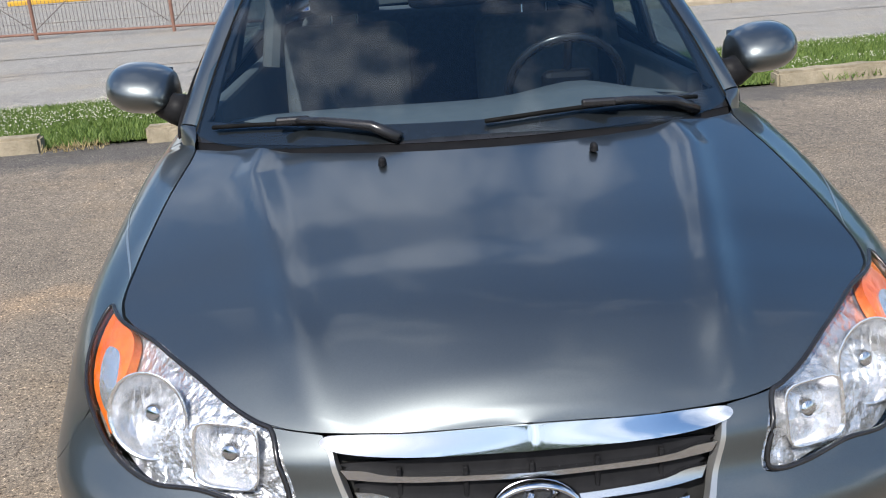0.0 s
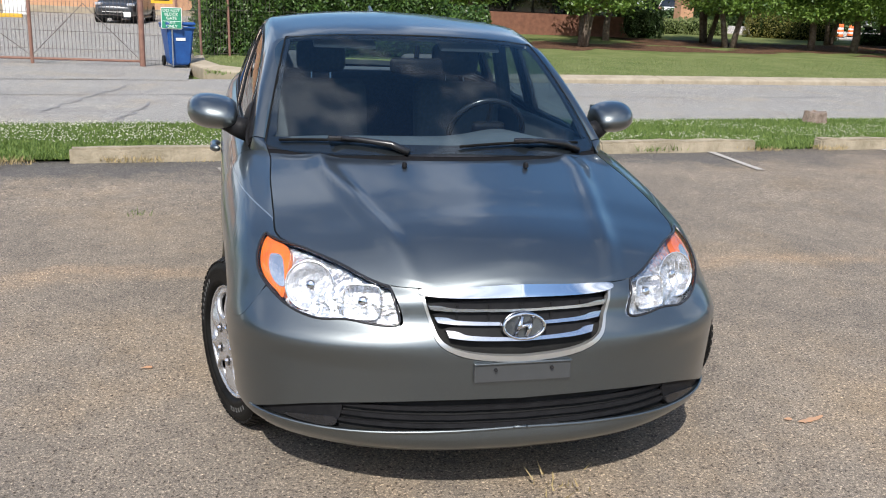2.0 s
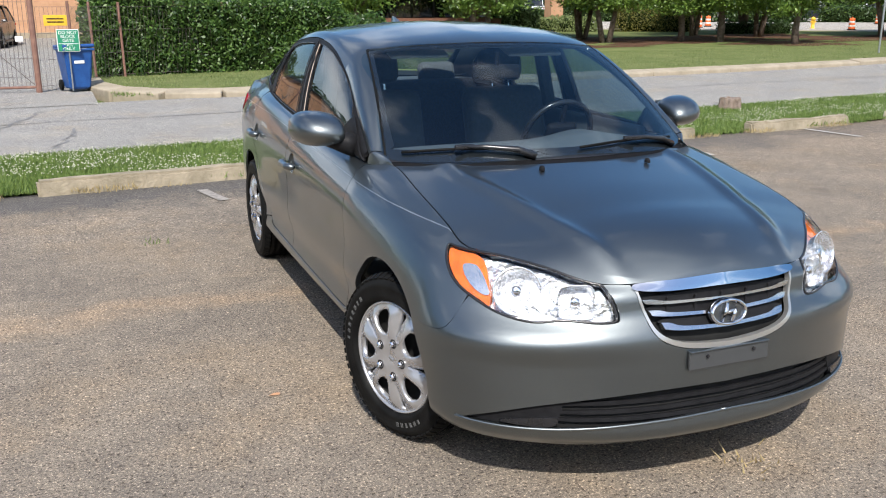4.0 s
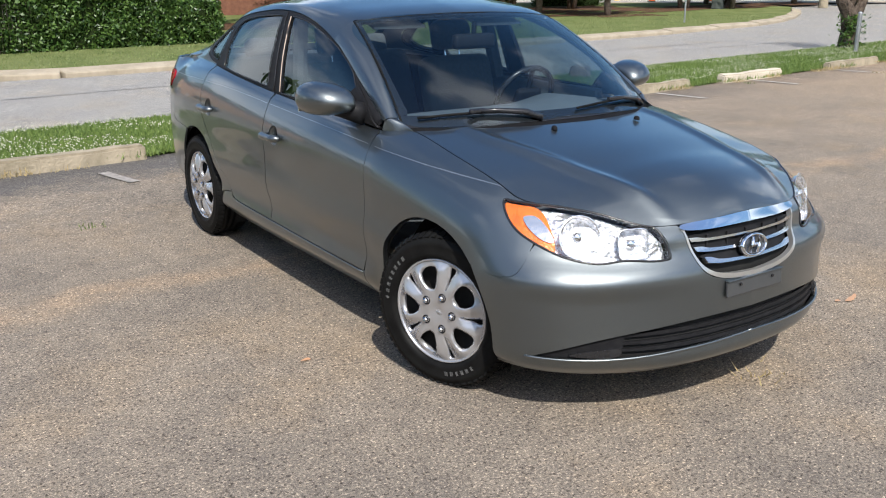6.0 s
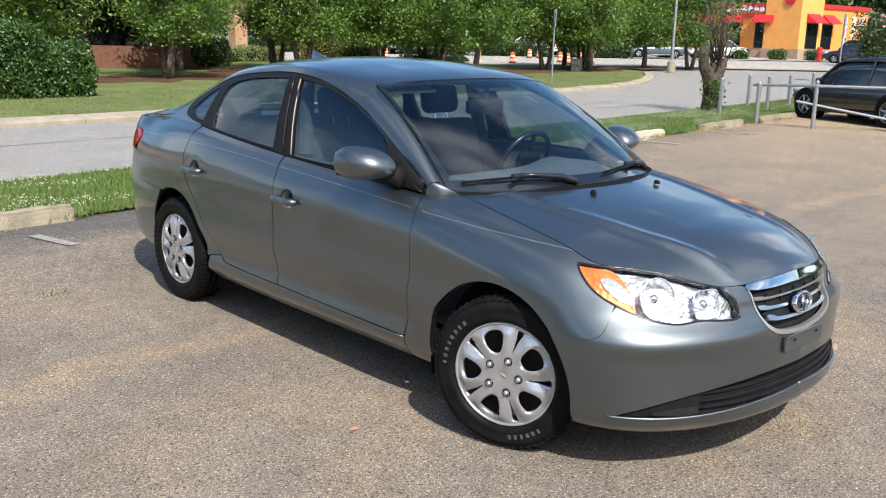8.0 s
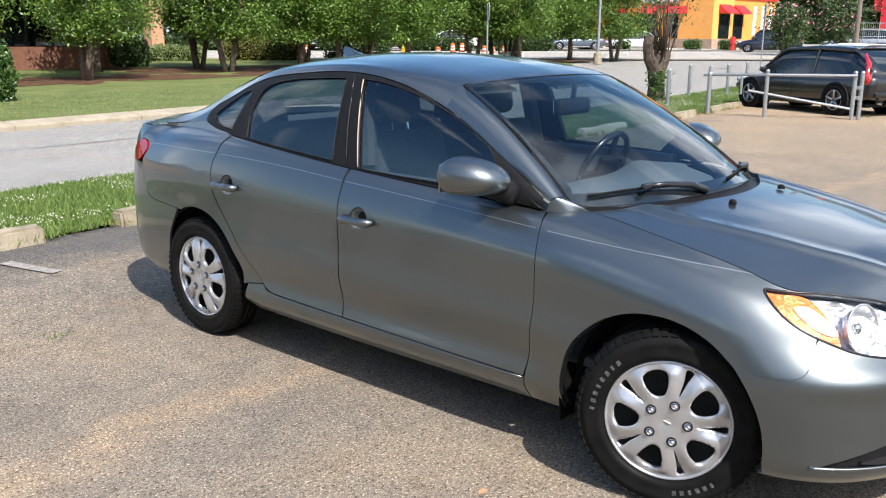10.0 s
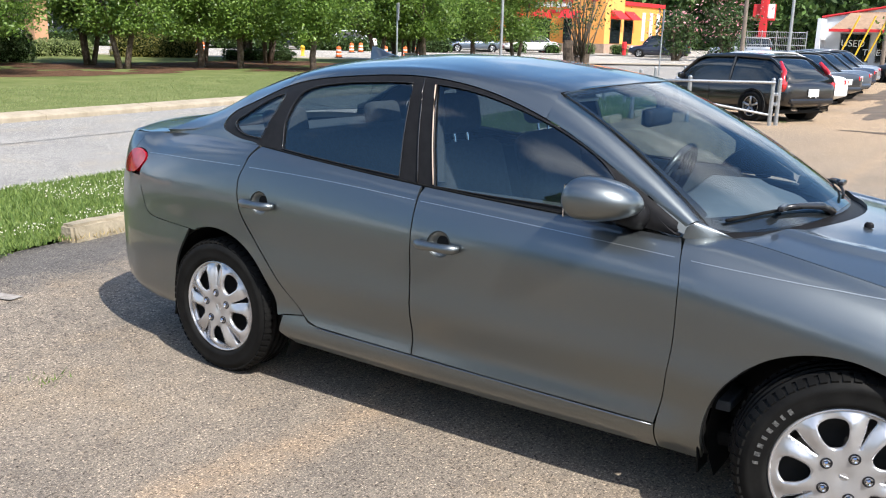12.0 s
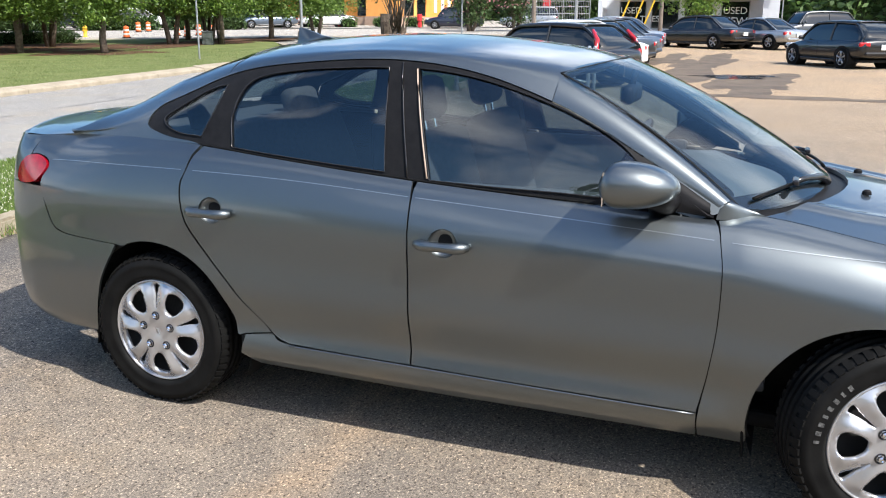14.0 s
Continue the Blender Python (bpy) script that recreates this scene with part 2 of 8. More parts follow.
# levels from the lower edge to the hood edge and belt line: depth inwards and height at each station
D = [
    row(.05, .05, .05, .05, .05, .06, .07, .08, .08, .08, .075, .075, .075, .075, .075, .07, .06, .05, .05, .05),
    row(-.015, -.015, -.01, 0, .01, .02, .03, .035, .038, .018, .014, .014, .014, .018, .030, .03, .02, .02, .02, .02),
    row(0, 0, 0, 0, .004, .008, .012, .018, .022, .024, .026, .026, .026, .024, .016, .012, .005, 0, 0, 0),
    row(0, 0, 0, 0, 0, 0, 0, 0, 0, 0, 0, 0, 0, 0, 0, 0, 0, 0, 0, 0),
    row(.004, .004, .004, .004, .005, .006, .006, .006, .005, .005, .004, .003, .003, .003, .004, .005, 0, 0, 0, 0),
    row(.040, .040, .042, .047, .05, .034, .019, .011, .006, .004, .002, .001, .001, .002, .004, .010, .016, .014, .012, .012),
    row(.054, .054, .059, .080, .089, .072, .07, .075, .08, .065, .05, .045, .045, .05, .06, .07, .05, .04, .04, .04),
    row(.07, .075, .095, .147, .172, .145, .160, .178, .190, .120, .092, .087, .09, .11, .15, .15, .10, .07, .06, .06),
]
Z = [
    row(.19, .19, .19, .195, .20, .20, .20, .20, .20, .20, .205, .205, .21, .215, .22, .23, .25, .27, .28, .28),
    row(.245, .245, .245, .25, .25, .25, .26, .28, .29, .29, .29, .29, .29, .29, .29, .30, .31, .32, .33, .33),
    row(.36, .36, .36, .36, .36, .36, .37, .39, .40, .40, .40, .40, .40, .40, .40, .41, .42, .42, .42, .42),
    row(.47, .47, .47, .47, .47, .47, .48, .49, .50, .51, .51, .52, .52, .52, .53, .53, .53, .53, .53, .53),
    row(.56, .56, .555, .55, .55, .55, .56, .58, .60, .62, .64, .65, .66, .67, .68, .68, .68, .68, .68, .68),
    row(.63, .63, .62, .62, .63, .64, .68, .73, .78, .79, .81, .82, .84, .85, .85, .85, .85, .85, .86, .86),
    row(.69, .685, .680, .694, .705, .715, .775, .84, .895, .90, .92, .945, .985, 1.005, 1.0, .985, .975, .975, .98, .98),
    row(.735, .724, .718, .757, .775, .788, .832, .888, .936, .930, .957, .990, 1.035, 1.062, 1.07, 1.06, 1.05, 1.05, 1.06, 1.065),
]


for k_, d_ in ((0, 1.0), (1, 1.0), (2, 1.0), (3, 1.0), (4, .8), (5, .3)):
    for st_, w_ in ((3, .008), (4, .017), (5, .021), (6, .010)):
        D[k_][st_] -= w_ * d_
for st_, w_ in ((2, .006), (3, .012), (4, .012), (5, .006)):
    D[4][st_] -= w_


def body(p):
    """Lower body: p holds (station, level)."""
    s, v = p[:, 0], p[:, 1]
    d = herm(np.array([herm(k, s) for k in D]), v)
    z = herm(np.array([herm(k, s) for k in Z]), v)
    return np.stack([herm(PX, s) + d * herm(NX, s), herm(PY, s) + d * herm(NY, s), z], 1)


def side_body(sign):
    """The lower body with signed stations: the same shape on both sides."""
    def f(p):
        q = body(np.stack([np.abs(p[:, 0]), p[:, 1]], 1))
        q[:, 0] *= np.where(p[:, 0] < 0, -1, 1) * sign
        return q
    return f


_ds = np.linspace(5, 15.2, 500)
_dy = herm(PY, _ds)


def belt(y):
    """Belt line at y: (x, z)."""
    s = np.interp(y, _dy, _ds)
    q = body(np.stack([s, np.full_like(s, 7.0)], 1))
    return q[:, 0], q[:, 2]


# cabin: outer edge of the roof, its crest and its middle line
UY = row(.50, .79, 1.05, 1.35, 1.65, 2.0, 2.35, 2.7, 2.95, 3.2)
UO = [row(.772, .740, .702, .676, .667, .660, .650, .660, .690, .705), row(.945, 1.115, 1.252, 1.353, 1.395, 1.383, 1.335, 1.205, 1.105, 1.075)]
UC = [row(.700, .632, .580, .580, .565, .555, .540, .535, .560, .600), row(.965, 1.165, 1.345, 1.408, 1.434, 1.426, 1.387, 1.285, 1.17, 1.095)]
UM = row(1.09, 1.270, 1.398, 1.448, 1.473, 1.471, 1.435, 1.34, 1.215, 1.105)


def at_y(k, y):
    i = np.interp(y, UY, np.arange(len(UY)))
    return herm(k, i)


def cabin(p):
    """Cabin: p holds (y, w); w 0 belt, 2 outer edge, 3 crest, 5 middle."""
    y, w = p[:, 0], p[:, 1]
    bx, bz = belt(y)
    ox, oz, cx, cz, mz = at_y(UO[0], y), at_y(UO[1], y), at_y(UC[0], y), at_y(UC[1], y), at_y(UM, y)
    hx = (bx + ox) / 2 + .016 * np.clip((3.0 - y) / .35, 0, 1)
    hz = (bz + oz) / 2
    qz = cz + (mz - cz) * .72
    x = herm(np.array([bx, hx, ox, cx, cx * .53, 0 * cx]), w)
    z = herm(np.array([bz, hz, oz, cz, qz, mz + 0 * cx]), w)
    return np.stack([x, y, z], 1)


def signed(f, sign):
    def g(p):
        q = f(p)
        q[:, 0] *= sign
        return q
    return g


def roof_surface(p):
    """Roof over both sides: p holds (y, w) with w from 2 to 8, the middle at 5."""
    w = p[:, 1]
    q = cabin(np.stack([p[:, 0], np.where(w > 5, 10 - w, w)], 1))
    q[:, 0] *= np.where(w > 5, -1, 1)
    return q


def screen(p):
    """Windscreen: p holds (u, t); u across from -1 to 1, t from the cowl to the roof."""
    u, t = p[:, 0], p[:, 1]
    x0, x1 = .716 * u, .590 * u
    y0, y1 = .195 + .52 * x0**2, .985 + .32 * x1**2
    z0, z1 = .965 - .03 * x0**2, 1.384 - .085 * x1**2
    k = 4 * t * (1 - t) * .028
    return np.stack([x0 + (x1 - x0) * t, y0 + (y1 - y0) * t - k * .5, z0 + (z1 - z0) * t + k * .86], 1)


def rear_screen(p):
    u, t = p[:, 0], p[:, 1]
    x0, x1 = .60 * u, .52 * u
    y0, y1 = 3.03 - .25 * x0**2, 2.44 - .22 * x1**2
    z0, z1 = 1.135 - .02 * x0**2, 1.425 - .14 * x1**2
    k = 4 * t * (1 - t) * .03
    return np.stack([x0 + (x1 - x0) * t, y0 + (y1 - y0) * t + k * .5, z0 + (z1 - z0) * t + k * .86], 1)


def pillar(p):
    """Front pillar: p holds (t, r); r 0 the outer edge, 1 the windscreen's edge."""
    t, r = p[:, 0], p[:, 1]
    y = .50 + .60 * t
    low = np.minimum(y - .50, 0)
    ox, oz = at_y(UO[0], y) - .10 * low, at_y(UO[1], y) + .55 * low
    e = screen(np.stack([np.full_like(t, 1.012), t], 1))
    b = 4 * r * (1 - r)
    return np.stack([ox + (e[:, 0] - ox) * r + .014 * b, y + (e[:, 1] - y) * r - .008 * b, oz + (e[:, 2] - oz) * r + .012 * b], 1)


HOODY = row(-.745, -.722, -.668, -.56, -.44, -.32, -.16, .02, .125)
HOODZ = row(.735, .760, .797, .842, .869, .885, .912, .938, .953)


def hood_surface(p):
    """Bonnet: p holds (q, r); q the station along the edge, r from the edge (0) to the middle (1), past it to the other edge (2)."""
    q, r = p[:, 0], p[:, 1]
    m = np.where(r > 1, 2 - r, r)
    e = body(np.stack([q, np.full_like(q, 7.0)], 1))
    cy, cz = herm(HOODY, q), herm(HOODZ, q)
    f = 1 - (1 - m) ** 1.9
    x = e[:, 0] * (1 - m)
    y = e[:, 1] + (cy - e[:, 1]) * f
    z = e[:, 2] + (cz - e[:, 2]) * f
    xr = .315 + .20 * np.clip((y + .72) / .85, 0, 1)
    g = (x - xr) / .036
    z = z + .013 * np.exp(-g * g) * np.clip((y + .76) / .2, 0, 1) * np.clip(m * 8, 0, 1)
    return np.stack([x * np.where(r > 1, -1, 1), y, z], 1)


def deck(p):
    """Boot lid: p holds (u, y)."""
    u, y = p[:, 0], p[:, 1]
    k = np.clip((y - 2.98) / .6, 0, 1)
    hx = .60 + .103 * np.clip((y - 3.0) / .12, 0, 1) - .065 * np.clip((y - 3.35) / .2, 0, 1)
    yy = y - .16 * (u * hx) ** 2 * k
    return np.stack([u * hx, yy, 1.128 - .045 * k - .075 * (u * hx) ** 2 - .02 * np.clip(k - .85, 0, 1) - .012 * np.abs(u) ** 6], 1)


def outline(pts, n=6):
    """A closed line through the points; a point with a third member is a sharp corner."""
    m = len(pts)
    hard = [len(p) > 2 for p in pts]
    P = [np.array(p[:2], float) for p in pts]
    out = []
    for i in range(m):
        a, b = P[i], P[(i + 1) % m]
        if hard[i] and hard[(i + 1) % m]:
            k = max(2, n)
            out += [a + (b - a) * j / k for j in range(k)]
            continue
        ta = (b - a) if hard[i] else (b - P[i - 1]) / 2
        tb = (b - a) if hard[(i + 1) % m] else (P[(i + 2) % m] - a) / 2
        for j in range(n):
            f = j / n
            out.append((2 * f**3 - 3 * f**2 + 1) * a + (f**3 - 2 * f**2 + f) * ta + (3 * f**2 - 2 * f**3) * b + (f**3 - f**2) * tb)
    return np.array(out)


def inside(poly, p):
    x, y = p[:, 0][:, None], p[:, 1][:, None]
    a, b = poly, np.roll(poly, -1, 0)
    c = ((a[:, 1] > y) != (b[:, 1] > y))
    with np.errstate(divide="ignore", invalid="ignore"):
        k = x < (b[:, 0] - a[:, 0]) * (y - a[:, 1]) / (b[:, 1] - a[:, 1]) + a[:, 0]
    return (np.sum(c & k, 1) % 2) == 1


from mathutils.geometry import delaunay_2d_cdt


def panel(name, surf, line, step, material, parent, holes=(), lip=0.012, shift=0.0, label="", grow=0.0):
    """A skin cut from a surface along a line in its own coordinates, with its edges turned in.
    step: the spacing of the net in the two coordinates; shift: metres outwards; grow: metres by which its edges are let out."""
    step = np.array(step, float)
    lines = [line / step] + [h / step for h in holes]
    lo, hi = lines[0].min(0), lines[0].max(0)
    gx, gy = np.meshgrid(np.arange(lo[0] + .37, hi[0], 1.0), np.arange(lo[1] + .41, hi[1], 1.0), indexing="ij")
    g = np.stack([gx.ravel(), gy.ravel()], 1)
    keep = inside(lines[0], g)
    for h in lines[1:]:
        keep &= ~inside(h, g)
    rim = np.concatenate(lines)
    g = g[keep]
    if len(g):
        d = np.array([np.min(np.abs(rim - p).max(1)) for p in g])
        g = g[d > .32]
    pts = [Vector(p) for p in np.concatenate([rim, g])]
    edges, k = [], 0
    for h in lines:
        edges += [(k + i, k + (i + 1) % len(h)) for i in range(len(h))]
        k += len(h)
    v, e, f, _, _, _ = delaunay_2d_cdt(pts, edges, [], 0, 1e-5)
    v = np.array([tuple(p) for p in v])
    f = np.array([t for t in f if len(t) == 3])
    c = v[f].mean(1)
    ok = inside(lines[0], c)
    for h in lines[1:]:
        ok &= ~inside(h, c)
    f = f[ok]
    used = np.unique(f)
    where = np.full(len(v), -1)
    where[used] = np.arange(len(used))
    uv = v[used] * step
    f = where[f]
    P = surf(uv)
    h = step * .08
    du = surf(uv + (h[0], 0)) - surf(uv - (h[0], 0))
    dv = surf(uv + (0, h[1])) - surf(uv - (0, h[1]))
    N = np.cross(du, dv)
    N /= np.linalg.norm(N, axis=1)[:, None] + 1e-12
    flip = 1.0
    mid = np.array([0, 1.4, .45])
    if np.sum(N * (P - mid)) < 0:
        flip = -1.0
    N = N * flip
    t = P[f]
    fn = np.cross(t[:, 1] - t[:, 0], t[:, 2] - t[:, 0])
    bad = np.sum(fn * N[f[:, 0]], 1) < 0
    f[bad] = f[bad][:, ::-1]
    P = P + N * shift
    count = {}
    for tri in f:
        for i in range(3):
            a, b = tri[i], tri[(i + 1) % 3]
            count[(a, b)] = count.get((a, b), 0) + 1
    border = [(a, b) for a, b in count if (b, a) not in count]
    faces = [tuple(x) for x in f]
    nv = len(P)
    normals = list(N)
    verts = list(P)
    if lip:
        top, low = {}, {}
        out = {}
        for a, b in border:
            side = np.cross(P[b] - P[a], N[a])
            side /= np.linalg.norm(side) + 1e-12
            out[a] = out.get(a, 0) + side
            out[b] = out.get(b, 0) + side
        for a in out:
            o = out[a] / (np.linalg.norm(out[a]) + 1e-12)
            if grow:
                P[a] = P[a] + o * grow
                verts[a] = P[a]
            top[a] = len(verts)
            verts.append(P[a])
            normals.append(o)
            low[a] = len(verts)
            verts.append(P[a] - N[a] * lip)
            normals.append(o)
        for a, b in border:
            faces.append((top[b], top[a], low[a], low[b]))
    me = bpy.data.meshes.new(name)
    me.from_pydata([tuple(map(float, p)) for p in verts], [], [tuple(map(int, x)) for x in faces])
    me.polygons.foreach_set("use_smooth", [True] * len(me.polygons))
    me.normals_split_custom_set_from_vertices([tuple(map(float, n)) for n in normals])
    me.materials.append(material)
    ob = new(name, me)
    ob.parent = parent
    if label:
        ob["label"] = label
    return ob


def side_z(y, z):
    """(y, w) on the cabin's side for heights z."""
    y, z = np.atleast_1d(np.asarray(y, float)), np.atleast_1d(np.asarray(z, float))
    ws = np.linspace(0, 3, 121)
    out = []
    for a, b in zip(y, z):
        q = cabin(np.stack([np.full_like(ws, a), ws], 1))
        out.append((a, np.interp(b, q[:, 2], ws)))
    return out


def body_yz(pts):
    """(station, level) of places (y, z) on the flank."""
    out = []
    vs = np.linspace(0, 7, 281)
    for p in pts:
        y = p[0]
        for _ in range(4):
            s = float(np.interp(y, _dy, _ds))
            q = body(np.stack([np.full_like(vs, s), vs], 1))
            v = float(np.interp(p[1], q[:, 2], vs))
            y += p[0] - float(np.interp(v, vs, q[:, 1]))
        out.append((s, v, *p[2:]))
    return out

# ---- the grey saloon ----
car = thing("saloon_car", "dark grey metallic four-door saloon car parked in a lot", "car")
# it stands slightly askew to the plan, turned about its nose
car.matrix_world = Matrix.Translation((0, -.75, 0)) @ Matrix.Rotation(radians(-0.95), 4, "Z") @ Matrix.Translation((0, .75, 0))
C = 1  # sharp corner
GAP = .004


def arch(cy, r, a0, a1, n=14, cz=.30):
    """Points (y, z) on a wheel arch from angle a0 to a1, in degrees."""
    return [(cy + r * math.cos(radians(a0 + (a1 - a0) * i / n)), cz + r * math.sin(radians(a0 + (a1 - a0) * i / n))) for i in range(n + 1)]


def both(name, line, step, material, holes=(), lip=.012, shift=0.0, label=""):
    return [panel(name, side_body(sg), line, step, material, car, holes, lip, shift, label, .0009) for sg in (-1, 1)]


STEP = (.08, .17)
# headlamp outline, shared by lamp, wing and bumper
LAMP = [(5.48, 6.62), (5.30, 6.80), (4.75, 6.975), (3.60, 6.99), (2.60, 6.995), (2.10, 6.975), (1.95, 6.86), (1.84, 5.9), (1.76, 5.05), (1.84, 4.84), (2.10, 4.84), (2.58, 4.95), (3.12, 4.82), (3.90, 5.04), (4.65, 5.60), (5.18, 6.15)]
# bumper skin: half outline from the middle of the lower edge, mirrored
half = [(0, .02), (2, .02), (4, .02), (5.27, .02, C), *body_yz(arch(.02, .380, 192, 138, 9, .29)), (*body_yz(arch(.02, .380, 135.5, 135, 1, .29))[0], C), (5.385, 3.875), (4.86, 4.025), (4.64, 4.38), (4.525, 5.0), (4.42, 5.36, C), (3.90, 5.0), (3.12, 4.77), (2.58, 4.90), (2.10, 4.79), (1.80, 4.77), (1.70, 5.0), (1.78, 5.9), (1.90, 6.80), (1.95, 6.965, C), (1.68, 6.97), (1.50, 6.93, C), (1.44, 6.3), (1.41, 5.8), (1.34, 5.1), (1.22, 4.2), (.98, 3.72), (.58, 3.46), (0, 3.38)]
full = half + [(-p[0], *p[1:]) for p in half[::-1][1:-1]]
GRILLE = [(1.49, 6.90), (1.43, 6.3), (1.40, 5.8), (1.33, 5.1), (1.21, 4.23), (.97, 3.76), (.57, 3.50), (0, 3.42)]
mouth = [(0, 2.26), (1.2, 2.24), (2.4, 2.05), (3.4, 1.72), (4.35, 1.22), (3.6, 1.20), (2.85, 1.22), (1.6, 1.38), (0, 1.48)]
mouth = mouth + [(-p[0], p[1]) for p in mouth[::-1][1:-1]]
MOUTH = outline(mouth)
panel("front_bumper", side_body(1), outline(full, 5), (.09, .22), PAINT, car, [MOUTH], .014, 0.0, "", .0012)
# wings
fend = body_yz([(.528, .928)])[0]
wing = [(5.52, 6.64, C), (5.345, 6.82), (4.95, 6.955), (4.80, 6.995, C), (5.62, 6.995), (6.5, 7), (7.5, 7), (8.2, 7), (8.72, 7.0, C), (8.93, 6.9, C)]
wing += body_yz([(.516, .88), (.500, .78), (.503, .60), (.520, .45), (.541, .312), (.541, .216, C), (.41, .212, C)])
wing += body_yz(arch(0.02, .378, -10, 132.5, 15, .29))
wing += [(*body_yz(arch(.02, .378, 134.5, 134, 1, .29))[0], C), (5.40, 3.905), (4.87, 4.06), (4.66, 4.40), (4.54, 5.0), (4.47, 5.42, C), (4.70, 5.62), (5.22, 6.15)]
both("front_wing", outline(wing, 5), STEP, PAINT, lip=.022)
# doors, sills, rear quarters
fdoor = [(8.985, 6.97, C), (10, 6.985), (10.98, 6.985, C)] + body_yz([(1.544, .93), (1.541, .6), (1.538, .334, C), (1.1, .326), (.550, .318, C), (.525, .45), (.508, .60), (.505, .78), (.521, .88)])
HANDLES = ((2.352, .835), (1.415, .797))


def ring_at(y0, z0, r, n=18):
    return np.array([body_yz([(y0 + r * math.cos(a), z0 + r * .95 * math.sin(a))])[0] for a in np.linspace(0, 2 * math.pi, n + 1)[:-1]])


both("front_door", outline(fdoor, 5), STEP, PAINT, [ring_at(*HANDLES[1], .054)])
rdoor = [(11.02, 6.985, C), (12.0, 6.985), (12.96, 6.985, C)] + body_yz([(2.470, .99), (2.492, .92), (2.478, .82), (2.45, .755), (2.375, .66), (2.275, .55), (2.17, .43), (2.10, .365), (2.04, .344, C), (1.8, .338), (1.546, .334, C), (1.549, .6), (1.552, .93)])
both("rear_door", outline(rdoor, 5), STEP, PAINT, [ring_at(*HANDLES[0], .054)])
sill = body_yz([(.549, .312, C), (.70, .314), (1.1, .320), (1.54, .328), (2.04, .338), (2.118, .370, C), (2.235, .352, C), (2.26, .275, C), (2.2, .225, C), (1.2, .215), (.549, .213, C)])
both("sill", outline(sill, 5), STEP, PAINT, lip=.03)
for sg in (-1, 1):
    edge_ = np.array(body_yz([(y, .309 + .0165 * (y - .555)) for y in np.linspace(.555, 2.04, 24)]))[:, :2]
    part("sill_edge", tube([tuple(p) for p in side_body(sg)(edge_)], .0042, 8), PAINT, car, "rounded upper edge of the sill", True)
quart = [(13.02, 7.0, C), (14.0, 7.0), (15.0, 7.0), (15.75, 7.0, C), (15.79, 6.02, C), (15.60, 6.03), (15.35, 5.89), (15.235, 5.62), (15.33, 5.30), (15.36, 5.1, C), (15.22, 4.6), (15.08, 4.12), (14.84, 3.95, C), (14.4, 3.90), (13.94, 3.86, C)]
quart += body_yz([(2.79, .655)] + arch(2.65, .385, 64, 172, 12)[1:] + [(2.245, .358, C), (2.124, .376, C), (2.178, .43), (2.283, .545), (2.383, .655), (2.458, .75), (2.487, .82), (2.501, .92), (2.479, .99)])
both("rear_quarter", outline(quart, 5), STEP, PAINT, lip=.022)
half = [(19, .05), (17, .05), (15.5, .05), (14.55, .25, C), (14.45, 1.0), (14.36, 1.9), (14.22, 2.8), (13.95, 3.83, C), (14.4, 3.868), (14.86, 3.922), (15.105, 4.09), (15.255, 4.6), (15.30, 5.0, C), (15.62, 5.02, C), (16.6, 5.0), (17.6, 5.0), (19, 5.0)]
for sg in (-1, 1):
    panel("rear_bumper_half", side_body(sg), outline(half[:-1] + [(19, 5.0, C), (19, .05, C)][:1] + [], 4), (.12, .3), PAINT, car, (), .012, 0.0, "", .0012)
    panel("tail_panel", side_body(sg), outline([(15.75, 7.0, C), (15.82, 6.0, C), (15.72, 5.06, C), (19, 5.04, C), (19, 7, C), (17.5, 7)], 4), (.15, .3), PAINT, car)
    panel("tail_lamp", side_body(sg), outline([(15.27, 5.61), (15.35, 5.34), (15.52, 5.12), (15.92, 5.04), (16.13, 5.16), (16.12, 5.52), (15.88, 5.90), (15.60, 5.98), (15.38, 5.84)], 5), (.08, .2), REDLENS, car, (), .03, .006, "red tail lamp lens")
# dark sheet added behind the skins as shade for the gaps; wheel wells
wells = [outline(body_yz(arch(0.02, .372, -30, 205, 20, .29)), 2), outline(body_yz(arch(2.65, .38, -30, 210, 20)), 2)]
for sg in (-1, 1):
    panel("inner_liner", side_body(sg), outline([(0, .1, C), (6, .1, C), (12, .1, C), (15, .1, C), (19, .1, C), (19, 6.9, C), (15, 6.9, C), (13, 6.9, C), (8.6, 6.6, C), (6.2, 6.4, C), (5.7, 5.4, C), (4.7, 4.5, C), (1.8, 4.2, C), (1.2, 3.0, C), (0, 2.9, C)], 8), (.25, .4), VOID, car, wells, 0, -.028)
    for cy, r, cz in ((0.02, .385, .29), (2.65, .392, .30)):
        bm = bmesh.new()
        n = 26
        rings = [[bm.verts.new((sg * x, cy + r * math.cos(radians(-25 + 230 * i / n)), cz + r * math.sin(radians(-25 + 230 * i / n)))) for i in range(n + 1)] for x in ((.75 if cy < 1 else .80), .50)]
        for i in range(n):
            bm.faces.new((rings[0][i], rings[0][i + 1], rings[1][i + 1], rings[1][i]))
        bm.faces.new(rings[1])
        part("wheel_well", bm, VOID, car)
bm = box_bm((1.30, 3.6, .06), (0, 1.45, .22), .02)
part("underbody", bm, VOID, car)
# bonnet
panel("bonnet", hood_surface, outline([(.03, 0.02, C), (1.5, .012), (3, .008), (5.5, .008), (7, .008), (8.0, .008, C), (8.0, 1.0), (8.0, 1.992, C), (7, 1.992), (5.5, 1.992), (3, 1.992), (1.5, 1.988), (.03, 1.98, C)], 8), (.11, .022), PAINT, car, (), .014)
